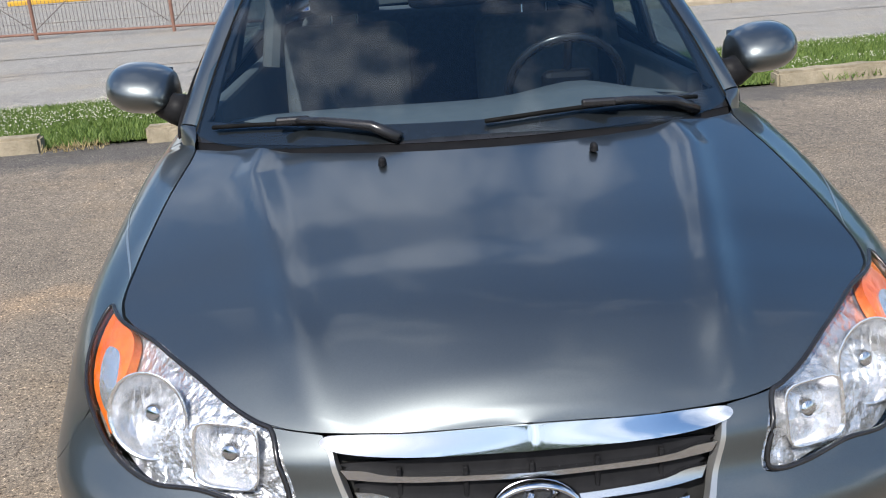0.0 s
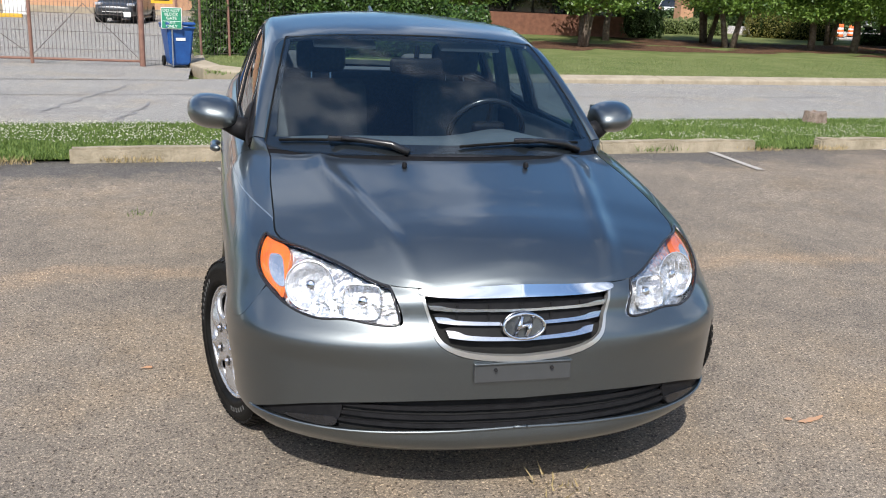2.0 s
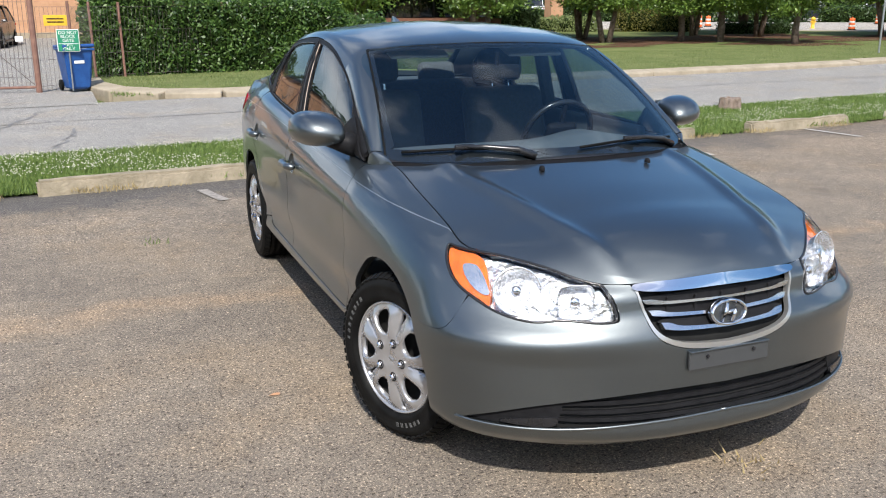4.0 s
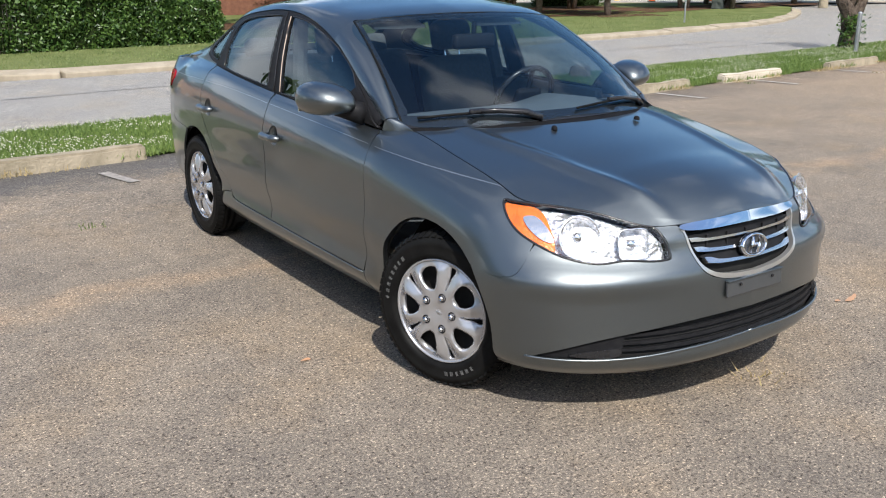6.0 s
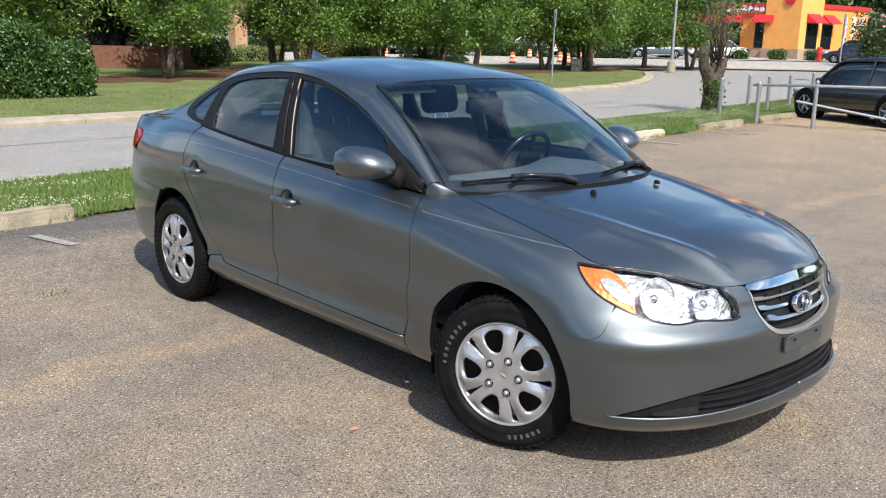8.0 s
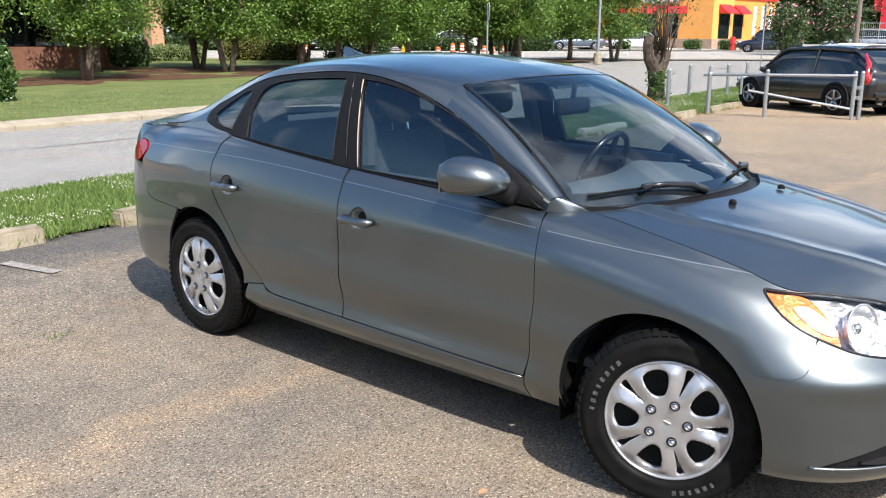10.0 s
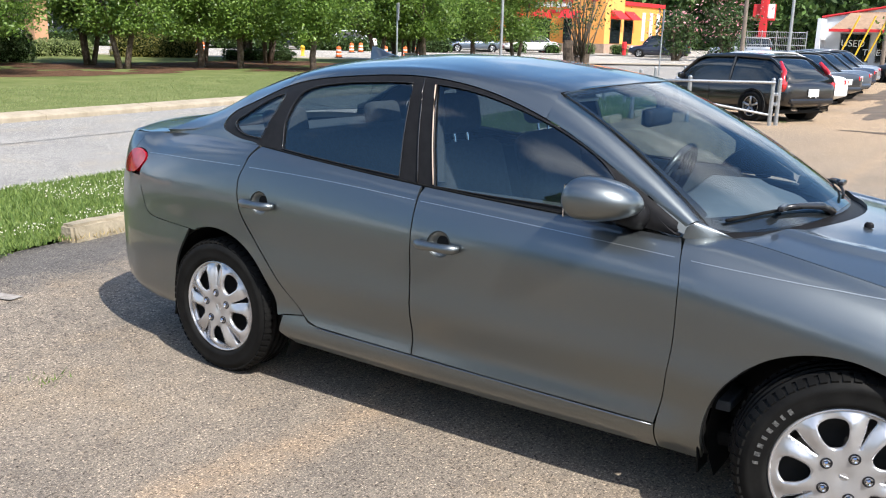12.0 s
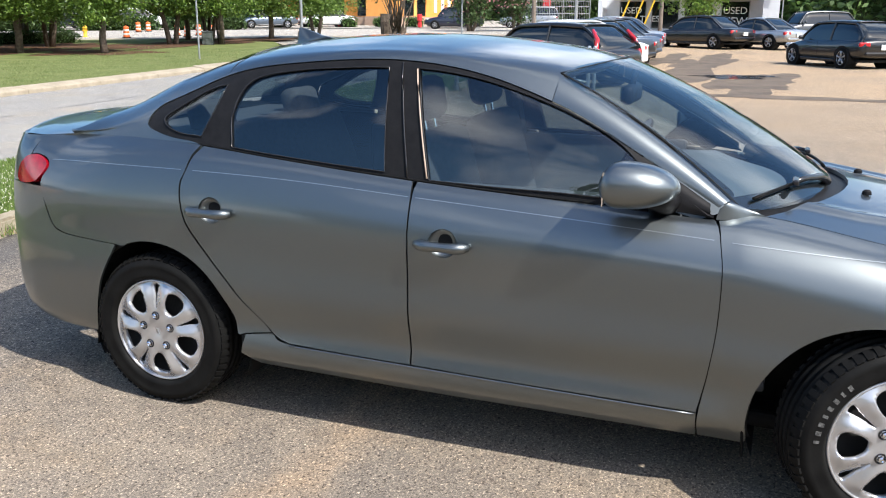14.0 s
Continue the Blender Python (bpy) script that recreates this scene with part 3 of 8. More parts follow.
# cabin
for sg in (-1, 1):
    panel("front_pillar", signed(pillar, sg), outline([(.06, 0, C), (1.0, 0, C), (1.0, 1, C), (.06, 1, C)], 10), (.06, .2), PAINT, car)
    # corner of the wing between bonnet and pillar foot
    r_ = np.linspace(0, 1, 13)
    up = signed(pillar, sg)(np.stack([np.full(13, .055), r_], 1))
    dn = side_body(sg)(np.stack([8.97 - 1.05 * r_, np.full(13, 7.0)], 1))
    verts, faces = [], []
    for k in range(7):
        f_ = k / 6
        q = up * (1 - f_) + dn * f_
        q[:, 2] += .010 * math.sin(math.pi * f_) * np.sin(math.pi * np.clip(r_ * .9 + .1, 0, 1)) - .001
        verts += [tuple(p) for p in q]
    faces = [(k * 13 + i, k * 13 + i + 1, k * 13 + i + 14, k * 13 + i + 13) for k in range(6) for i in range(12)]
    raw("wing_corner", verts, faces, PAINT, car, "", True)
rear_edge = [(2.40, 8), (2.36, 7), (2.44, 5), (2.36, 3), (2.40, 2)]
panel("roof", roof_surface, outline([(1.102, 2, C), (1.35, 2), (1.65, 2), (2.0, 2), (2.40, 2, C), (2.38, 3, C), (2.43, 4), (2.44, 5), (2.43, 6), (2.38, 7, C), (2.40, 8, C), (2.0, 8), (1.65, 8), (1.35, 8), (1.102, 8, C), (1.086, 7, C), (1.015, 6), (.985, 5), (1.015, 4), (1.086, 3, C)], 8), (.06, .22), PAINT, car)
for sg in (-1, 1):
    cp = [(2.40, 2, C), (2.55, 2), (2.68, 1.98)] + side_z([2.735, 2.752, 2.72, 2.62, 2.50], [1.175, 1.13, 1.105, 1.083, 1.073]) + [(2.47, .02, C), (2.7, .0), (2.95, .0), (3.15, .0, C), (3.15, 2.0, C), (3.02, 3, C), (2.7, 3), (2.40, 3, C)]
    panel("rear_pillar", signed(cabin, sg), outline(cp, 5), (.05, .2), PAINT, car)
panel("windscreen", screen, outline([(-.985, .01), (0, .005), (.985, .01), (.99, .5), (.985, .985), (0, .99), (-.985, .985), (-.99, .5)], 8), (.07, .08), WINDSCREEN, car, (), .004, .004).visible_shadow = False
inner = outline([(-.955, .12), (-.93, .078), (0, .062), (.93, .078), (.955, .12), (.97, .5), (.965, .95), (.94, .978), (0, .982), (-.94, .978), (-.965, .95), (-.97, .5)], 6)
panel("windscreen_surround", screen, outline([(-1.0, -.01, C), (0, -.01), (1.0, -.01, C), (1.0, .5), (1.0, 1.0, C), (0, 1.0), (-1.0, 1.0, C), (-1, .5)], 10), (.06, .06), GLOSSBLACK, car, [inner], .01, -.001, "black glazing border")
edge_ = np.concatenate([np.stack([np.full(20, sx_), tt_], 1) for sx_, tt_ in ((-1.004, np.linspace(.03, 1.0, 20)),)] + [np.stack([np.linspace(-1, 1, 30), np.full(30, 1.004)], 1), np.stack([np.full(20, 1.004), np.linspace(1.0, .03, 20)], 1)])
part("windscreen_seal", tube([tuple(p) for p in screen(edge_)], .0058, 6), RUBBER, car, "black windscreen seal", True)
panel("rear_window", rear_screen, outline([(-1, 0, C), (0, 0), (1, 0, C), (1, 1, C), (0, 1), (-1, 1, C)], 8), (.1, .1), SIDEGLASS, car, (), .004).visible_shadow = False
panel("boot_lid", deck, outline([(-1, 3.0, C), (0, 3.02), (1, 3.0, C), (1.0, 3.3), (.99, 3.56, C), (.5, 3.62), (0, 3.625), (-.5, 3.62), (-.99, 3.56, C), (-1.0, 3.3)], 6), (.1, .05), PAINT, car, (), .03)
# side glazing
GF = [(1.50, .995), (1.22, .986), (.91, .977), (.785, 1.085), (.87, 1.155), (1.06, 1.247), (1.26, 1.313), (1.46, 1.356), (1.585, 1.368)]
GR = [(1.67, 1.014), (1.98, 1.036), (2.20, 1.054), (2.31, 1.064), (2.328, 1.195), (2.27, 1.305), (2.08, 1.348), (1.9, 1.362), (1.70, 1.368)]
GQ = [(2.46, 1.094), (2.56, 1.100), (2.63, 1.118), (2.665, 1.148), (2.62, 1.183), (2.53, 1.235), (2.45, 1.272), (2.385, 1.288)]


def glaze(pts, hard):
    yw = side_z([p[0] for p in pts], [p[1] for p in pts])
    return outline([(*p, C) if i in hard else p for i, p in enumerate(yw)], 5)


gl = [glaze(GF, (0, 2, 3, 8)), glaze(GR, (0, 3, 8)), glaze(GQ, (0, 7))]
sur = side_z([.56, .80, 1.0, 1.3, 1.55, 1.9, 2.2, 2.45], [.942, .951, .962, .978, .993, 1.018, 1.046, 1.065])
sur += side_z([2.62, 2.72, 2.747, 2.732], [1.083, 1.106, 1.13, 1.172]) + [(2.68, 1.97), (2.55, 1.98), (2.3, 1.98), (2.0, 1.98), (1.65, 1.98), (1.35, 1.98), (1.05, 1.98), (.79, 1.98), (.56, 1.96)]
for sg in (-1, 1):
    panel("window_surround", signed(cabin, sg), outline([(*p, C) if i in (0, len(sur) - 1) else p for i, p in enumerate(sur)], 5), (.05, .16), BLACK, car, gl, .02, -.004, "black window frames and pillars")
    for nm, ln in zip(("front_side_window", "rear_side_window", "quarter_window"), gl):
        panel(nm, signed(cabin, sg), ln, (.06, .2), SIDEGLASS, car, (), .004, -.007).visible_shadow = False
    # bright seams along the belt and the pillar
    bm = tube([tuple(v) for v in signed(cabin, sg)(np.array(side_z(np.linspace(.92, 2.44, 30), np.interp(np.linspace(.92, 2.44, 30), [.9, 1.3, 1.55, 1.9, 2.45], [.956, .977, .992, 1.017, 1.064]))))], .004, 6)
    part("belt_seal", bm, RUBBER, car)

BEIGESTRIP = mat("beige_window_strip", (0.46, 0.36, 0.28), 0.5, col2=(0.40, 0.31, 0.24), scale=20)
for sg in (-1, 1):
    for ln in gl:
        P = signed(cabin, sg)(ln)
        part("window_channel", tube([tuple(p) for p in np.concatenate([P, P[:1]])], .0022, 6, cap=False), GLOSSBLACK, car, "", True)
    e = signed(cabin, sg)(np.array(side_z(np.linspace(1.580, 1.652, 9), np.linspace(.995, 1.388, 9))))
    part("pillar_seam", tube([tuple(p) for p in e], .003, 6), GLOSSBLACK, car, "", True)
# fine pale line along the flank
STRIPE = mat("pale_stripe", (0.36, 0.39, 0.40), 0.35, 0.8, col2=(0.38, 0.41, 0.42), scale=10)
sy = np.linspace(-.27, 3.20, 130)
sz = herm(row(.815, .846, .880, .912, .942, .968, .976, .970, .955), np.interp(sy, [-.30, .05, .54, 1.02, 1.57, 2.04, 2.47, 3.03, 3.4], np.arange(9)))
for sg in (-1, 1):
    for nm, a, b in (("stripe", -.27, .508), ("stripe", .528, 1.541), ("stripe", 1.552, 2.472), ("stripe", 2.492, 3.20)):
        k = (sy >= a) & (sy <= b)
        top = body_yz([(p, q + .0011) for p, q in zip(sy[k], sz[k])])
        low = body_yz([(p, q - .0011) for p, q in zip(sy[k], sz[k])])
        P = side_body(sg)(np.array([q[:2] for q in top + low]))
        P[:, 0] += sg * .0012
        m_ = int(k.sum())
        raw(nm, P, [(i, i + 1, m_ + i + 1, m_ + i) for i in range(m_ - 1)], STRIPE, car, "thin pale coach line", True)
    # bright edge in front of the middle pillar
    e = signed(cabin, sg)(np.array(side_z(np.linspace(1.508, 1.592, 9), np.linspace(1.0, 1.365, 9))))
    part("window_strip", tube([tuple(p + np.array((sg * .001, 0, 0))) for p in e], .0030, 6), BEIGESTRIP, car, "bright thin window strip", True)


# ---- the saloon's lamps, grille and trim ----
def rim_strip(name, surf, line, width, material, parent, lift=.003, label=""):
    """A narrow raised border along a line on a surface."""
    P = surf(line)
    bm = tube([tuple(p) for p in np.concatenate([P, P[:1]])], width, 6, cap=False)
    return part(name, bm, material, parent, label, True)


for sg in (-1, 1):
    f = side_body(sg)
    lamp_root = new("headlamp")
    lamp_root.parent = car
    lamp_root["label"] = "clear headlamp with chrome bowl and amber corner"
    ln = outline(LAMP, 5)
    panel("lens", f, ln, (.10, .2), LENS, lamp_root, (), .02, .001, "clear plastic lens").visible_shadow = False
    panel("bucket", f, ln, (.12, .22), DULLCHROME, lamp_root, (), 0, -.036, "faceted chrome reflector")
    rim_strip("seal", f, ln, .0045, GLOSSBLACK, lamp_root)
    # amber corner
    panel("turn_signal", f, outline([(5.44, 6.61), (5.26, 6.77), (4.75, 6.93), (4.38, 6.70), (4.10, 6.0), (3.98, 5.20), (4.18, 5.30), (4.66, 5.66), (5.12, 6.15)], 4), (.1, .2), AMBER, lamp_root, (), .02, -.012, "amber turn signal")
    panel("signal_bowl", f, outline([(4.85, 6.42), (4.55, 6.55), (4.22, 6.15), (4.02, 5.6), (4.2, 5.55), (4.5, 5.85)], 4), (.1, .15), BOWL, lamp_root, (), .008, -.006)
    # main bowl and side bowl
    for (cs, cv), r, nm in (((3.42, 5.86), .074, "main_bowl"), ((2.38, 5.72), .054, "high_beam_bowl")):
        c = f(np.array([[cs, cv]]))[0]
        fwd = Vector((sg * .30, -.93, .22)).normalized()
        m = Matrix.Translation(Vector(c) - fwd * .032) @ fwd.to_track_quat("X", "Z").to_matrix().to_4x4()
        prof = [(.018, r * 1.06), (.020, r), (.010, r * .97), (-.015, r * .80), (-.032, r * .52), (-.040, r * .22), (-.040, .001)]
        square = nm == "high_beam_bowl"
        bm = lathe(prof, 40)
        if square:
            for v in bm.verts:
                q = math.hypot(v.co.y, v.co.z) or 1
                k = (abs(v.co.y / q) ** 5 + abs(v.co.z / q) ** 5) ** -.2
                v.co.y *= k * 1.04
                v.co.z *= k * .96
        bmesh.ops.transform(bm, matrix=m, verts=bm.verts[:])
        part(nm, bm, BOWL, lamp_root, "chrome reflector bowl", True)
        bm = lathe([(-.04, .001), (-.012, .017), (.002, .016), (.006, .010), (.006, .001)], 18)
        bmesh.ops.transform(bm, matrix=m, verts=bm.verts[:])
        part("bulb_shield", bm, CHROME, lamp_root, smooth=True)
        # fluting in the bowl
        bm = bmesh.new()
        for k in range(9):
            x = (k - 4) / 4.6 * r
            h = r * .92 if square else math.sqrt(max(r * r * .8 - x * x, 0))
            if h > .01:
                add_box(bm, (.004, .004, h * 1.5), (-.012 - .012 * (1 - abs(x) / r), x, 0), .0015)
        bmesh.ops.transform(bm, matrix=m, verts=bm.verts[:])
        part("flutes", bm, DULLCHROME, lamp_root)

# radiator grille
grille = new("radiator_grille")
grille.parent = car
grille["label"] = "chrome barred grille with an oval badge"
f = side_body(1)
gtop = [(-1.2, 6.99), (-.6, 7.0), (0, 7.0), (.6, 7.0), (1.2, 6.99)]
GR_FULL = outline([(1.49, 6.90, C)] + GRILLE[1:] + [(-p[0], *p[1:]) for p in GRILLE[::-1][1:-1]] + [(-1.49, 6.90, C)] + gtop, 5)
panel("backing", f, GR_FULL, (.12, .3), VOID, grille, (), 0, -.035)
inr = [(1.385, 6.2), (1.355, 5.8), (1.29, 5.15), (1.17, 4.35), (.94, 3.93), (.56, 3.70), (0, 3.62)]
ring_in = outline([(1.40, 6.45, C)] + inr[1:] + [(-p[0], p[1]) for p in inr[::-1][1:]] + [(-1.40, 6.45, C)], 5)
SATIN = mat("satin_chrome", (0.60, 0.61, 0.63), 0.24, 1.0, col2=(0.55, 0.56, 0.58), scale=9)
SURROUND = mat("pale_satin_surround", (0.52, 0.52, 0.50), 0.28, 0.75, col2=(0.47, 0.47, 0.46), scale=9)
panel("surround", f, outline([(1.47, 6.55, C)] + GRILLE[1:] + [(-p[0], *p[1:]) for p in GRILLE[::-1][1:-1]] + [(-1.47, 6.55, C)], 5), (.08, .16), SURROUND, grille, [ring_in], .02, .002, "pale satin grille frame")
panel("chrome_bar", f, outline([(1.46, 6.86), (1.2, 6.97), (.6, 6.99), (0, 6.99), (-.6, 6.99), (-1.2, 6.97), (-1.46, 6.86), (-1.44, 6.45), (-1.0, 6.22), (0, 6.16), (1.0, 6.22), (1.44, 6.45)], 5), (.08, .12), CHROME, grille, (), .03, .010, "polished chrome top bar")
for vm, e in ((5.58, 1.34), (4.96, 1.24), (4.37, 1.07)):
    top = [(-e, vm + .24, C), (-e * .86, vm + .19), (-e * .66, vm + .02), (0, vm - .06), (e * .66, vm + .02), (e * .86, vm + .19), (e, vm + .24, C)]
    low = [(e * .96, vm - .03, C), (e * .78, vm - .12), (e * .5, vm - .17), (0, vm - .19), (-e * .5, vm - .17), (-e * .78, vm - .12), (-e * .96, vm - .03, C)]
    panel("bar", f, outline(top + low, 4), (.08, .10), SATIN, grille, (), .02, .000, "slim satin chrome bar")
    up = [(-e, vm + .36), (-e * .75, vm + .44), (0, vm + .46), (e * .75, vm + .44), (e, vm + .36)]
    panel("bar_backing", f, outline([(-e * .98, vm + .24)] + up + [(e * .98, vm + .24), (e * .75, vm - .02), (0, vm - .1), (-e * .75, vm - .02)], 4), (.12, .12), BLACK, grille, (), .01, -.016)
for x in (-.20, -.10, 0, .10, .20):
    part("mullion", box_bm((.008, .008, .15), (x, -.755 + .3 * x * x, .60), .002), BLACK, grille)
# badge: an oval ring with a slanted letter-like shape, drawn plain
badge = new("badge")
badge.parent = grille
badge.matrix_local = Matrix.Translation((0, -.797, .618)) @ Matrix.Rotation(radians(-12), 4, "X")
bm = bmesh.new()
n = 40
ringv = []
for i in range(n):
    a = 2 * math.pi * i / n
    c, s = math.cos(a), math.sin(a)
    ringv.append([bm.verts.new((x * c, y, z * s)) for x, y, z in ((.071, .012, .044), (.070, -.004, .043), (.066, -.008, .039), (.061, -.006, .034), (.060, .004, .033))])
for i in range(n):
    for j in range(4):
        bm.faces.new((ringv[i][j], ringv[(i + 1) % n][j], ringv[(i + 1) % n][j + 1], ringv[i][j + 1]))
bmesh.ops.recalc_face_normals(bm, faces=bm.faces[:])
part("badge_ring", bm, CHROME, badge, smooth=True)
bm = lathe([(.003, .001), (.003, .061), (.012, .061)], 40)
bmesh.ops.transform(bm, matrix=Matrix.Diagonal((1, 1, .55, 1)) @ Matrix.Rotation(radians(90), 4, "Z"), verts=bm.verts[:])
part("badge_ground", bm, BADGEBLUE, badge)
bm = join_bm(tube([(-.030, -.004, -.029), (-.016, -.008, 0), (-.006, -.004, .029)], [.006, .0085, .006], 8), tube([(.006, -.004, -.029), (.016, -.008, 0), (.030, -.004, .029)], [.006, .0085, .006], 8), tube([(-.018, -.007, -.004), (0, -.009, .003), (.018, -.007, .006)], [.005, .006, .005], 8))
part("badge_mark", bm, CHROME, badge, smooth=True)

# lower mouth: dark backing, slats, corner pockets
mouth_root = new("lower_grille")
mouth_root.parent = car
mouth_root["label"] = "black slatted lower grille with blank fog lamp pockets"
panel("backing", f, MOUTH, (.16, .2), VOID, mouth_root, (), 0, -.05)
for vm in (2.02, 1.80, 1.60):
    panel("slat", f, outline([(-2.55, vm - .06), (0, vm - .02), (2.55, vm - .06), (2.5, vm - .15), (0, vm - .12), (-2.5, vm - .15)], 6), (.2, .1), BLACK, mouth_root, (), .03, -.014)
for sg in (-1, 1):
    fs = side_body(sg)
    panel("pocket", fs, outline([(2.62, 2.00), (3.4, 1.72), (4.30, 1.25), (3.6, 1.24), (2.9, 1.26), (2.68, 1.30)], 5), (.1, .12), BLACK, mouth_root, (), .01, -.012, "blank fog lamp pocket")
    panel("pocket_step", fs, outline([(2.66, 1.55), (3.1, 1.50), (3.6, 1.36), (3.2, 1.27), (2.72, 1.30)], 4), (.1, .1), GLOSSBLACK, mouth_root, (), .008, -.003)
    edge_line = outline([(4.44, 1.21), (3.6, 1.19), (2.85, 1.21), (1.6, 1.37), (.02, 1.47), (.02, 1.468), (1.6, 1.368)], 5)[:22]
    part("lip_edge", tube([tuple(p) for p in fs(edge_line)], .0058, 8), PAINT, mouth_root, "rounded edge of the lower lip", True)
# plate bracket, no plate
br = new("plate_bracket")
br.parent = car
br["label"] = "bare grey plate bracket"
m = Matrix.Translation((0, -.8185, .478)) @ Matrix.Rotation(radians(-4), 4, "X")
bm = box_bm((.31, .012, .062), (0, .004, 0), .004)
bmesh.ops.transform(bm, matrix=m, verts=bm.verts[:])
BRGREY = mat("grey_bracket", (0.065, 0.068, 0.07), 0.42, 0.3, col2=(0.06, 0.063, 0.065), scale=15)
part("plate", bm, BRGREY, br)
bm = box_bm((.312, .016, .006), (0, .001, .030), .002)
bmesh.ops.transform(bm, matrix=m, verts=bm.verts[:])
part("upper_edge", bm, PAINT, br)
for x in (-.09, .09):
    bm = lathe([(-.011, .001), (-.011, .005), (-.006, .006)], 10)
    bmesh.ops.transform(bm, matrix=m @ Matrix.Translation((x, 0, .012)) @ Matrix.Rotation(radians(90), 4, "Z"), verts=bm.verts[:])
    part("screw", bm, GLOSSBLACK, br)

# cowl, wipers, washer nozzles
u = np.linspace(-1, 1, 41)
a = hood_surface(np.stack([np.full_like(u, 8.0), 1 + u], 1))
b = screen(np.stack([np.clip(-u, -1, 1), np.full_like(u, .0)], 1))
verts = [tuple(p + np.array((0, .0, -.016))) for p in a] + [tuple((p + q) / 2 + np.array((0, 0, -.022))) for p, q in zip(a, b)] + [tuple(p + np.array((0, 0, -.004))) for p in b] + [tuple(p + np.array((0, .06, -.05))) for p in b]
faces = [(k * 41 + i, k * 41 + i + 1, (k + 1) * 41 + i + 1, (k + 1) * 41 + i) for k in range(3) for i in range(40)]
raw("cowl", verts, faces, BLACK, car, "black plastic cowl", True)
for x in (-.214, .270):
    bm = lathe([(-.004, .011), (.008, .010), (.014, .006), (.014, .001)], 12, "Z")
    bmesh.ops.transform(bm, matrix=Matrix.Translation((x, .075, .945)) @ Matrix.Diagonal((.9, 1.5, 1, 1)), verts=bm.verts[:])
    part("washer_nozzle", bm, BLACK, car)


def on_screen(u, t, lift):
    p = screen(np.array([[u, t]]))[0]
    n = Vector((0, -.5, .86)).normalized()
    return Vector(p) + n * lift


for pu, tip0, tip1, nm in ((-.02, -.93, -.30, "wiper"), (.66, .05, .86, "wiper")):
    w = new(nm)
    w.parent = car
    blade = [on_screen(tip0 + (tip1 - tip0) * k / 12, .035 + .02 * math.sin(math.pi * k / 12), .016) for k in range(13)]
    part("blade", tube(blade, .006, 6), RUBBER, w, "black rubber wiper blade", True)
    mid = on_screen((tip0 + tip1) / 2, .05, .03)
    base = on_screen(pu if nm == "x" else tip1 + .06, .0, .01) if pu < .3 else on_screen(tip1 - .02, -.01, .01)
    bm = tube([base, base.lerp(mid, .25) + Vector((0, 0, .018)), base.lerp(mid, .7) + Vector((0, 0, .012)), mid], [.016, .014, .010, .008], 8)
    part("arm", bm, GLOSSBLACK, w, "black wiper arm", True)
    bm = box_bm((.085, .022, .02), mid, .006)
    part("clip", bm, GLOSSBLACK, w)

# door mirrors
for sg in (-1, 1):
    mir = new("door_mirror")
    mir.parent = car
    mir["label"] = "grey door mirror on a black foot"
    bm = bmesh.new()
    bmesh.ops.create_uvsphere(bm, u_segments=36, v_segments=22, radius=1)
    for v in bm.verts:
        x, y, z = v.co
        blunt = max(.4, math.sqrt(max(0, 1 - x * x))) ** (.6 if x < 0 else .15)
        z2 = z / blunt * (1 if z > 0 else .80 + .10 * x)
        y2 = (y * .165 if y < 0 else min(y, .75) * .06) / blunt
        v.co = (sg * (.925 + .108 * math.copysign(abs(x) ** .88, x)), .812 + y2 + .022 * x, 1.040 + .082 * z2 + .012 * x)
    bmesh.ops.recalc_face_normals(bm, faces=bm.faces[:])
    part("shell", bm, PAINT, mir, smooth=True)
    bm = box_bm((.165, .004, .105), (sg * .930, .859, 1.044), .0)
    part("glass", bm, CHROME, mir, "mirror glass")
    ft = tube([(sg * .775, .70, .982), (sg * .815, .705, .992), (sg * .850, .730, 1.004), (sg * .885, .765, 1.010)], [.052, .046, .042, .034], 14)
    part("foot", ft, BLACK, mir, "black mirror foot", True)
    sail = glaze([(.548, .937), (.70, .952), (.88, .958), (.865, 1.00), (.775, 1.095), (.74, 1.075), (.65, 1.01)], (0, 2, 4))
    panel("sail", signed(cabin, sg), sail, (.05, .15), BLACK, mir, (), .012, .004, "black plastic corner piece")

# door handles in their hollows
for sg in (-1, 1):
    fs = side_body(sg)
    for y0, z0 in HANDLES:
        h = new("door_handle")
        h.parent = car
        h["label"] = "grey pull handle over a round hollow"

        def dent(p, fs=fs, y0=y0, z0=z0):
            q = fs(p)
            d = np.hypot(q[:, 1] - y0, (q[:, 2] - z0) / .95) / .0545
            q[:, 0] -= sg * .034 * np.sqrt(np.clip(1 - d * d, 0, 1))
            return q

        panel("hollow", dent, ring_at(y0, z0, .0542), (.02, .05), PAINT, h, (), 0)
        pts = []
        for k in range(11):
            yy = y0 - .098 + .196 * k / 10
            sv = body_yz([(yy, z0 - .004)])[0]
            p = fs(np.array([sv[:2]]))[0]
            pts.append((p[0] + sg * (.010 + .026 * min(1, 1.7 * math.sin(math.pi * k / 10))), p[1], p[2]))
        bm = tube(pts, [.011, .018, .0185, .0175, .0165, .016, .0165, .0175, .0185, .018, .011], 10)
        part("grip", bm, PAINT, h, smooth=True)

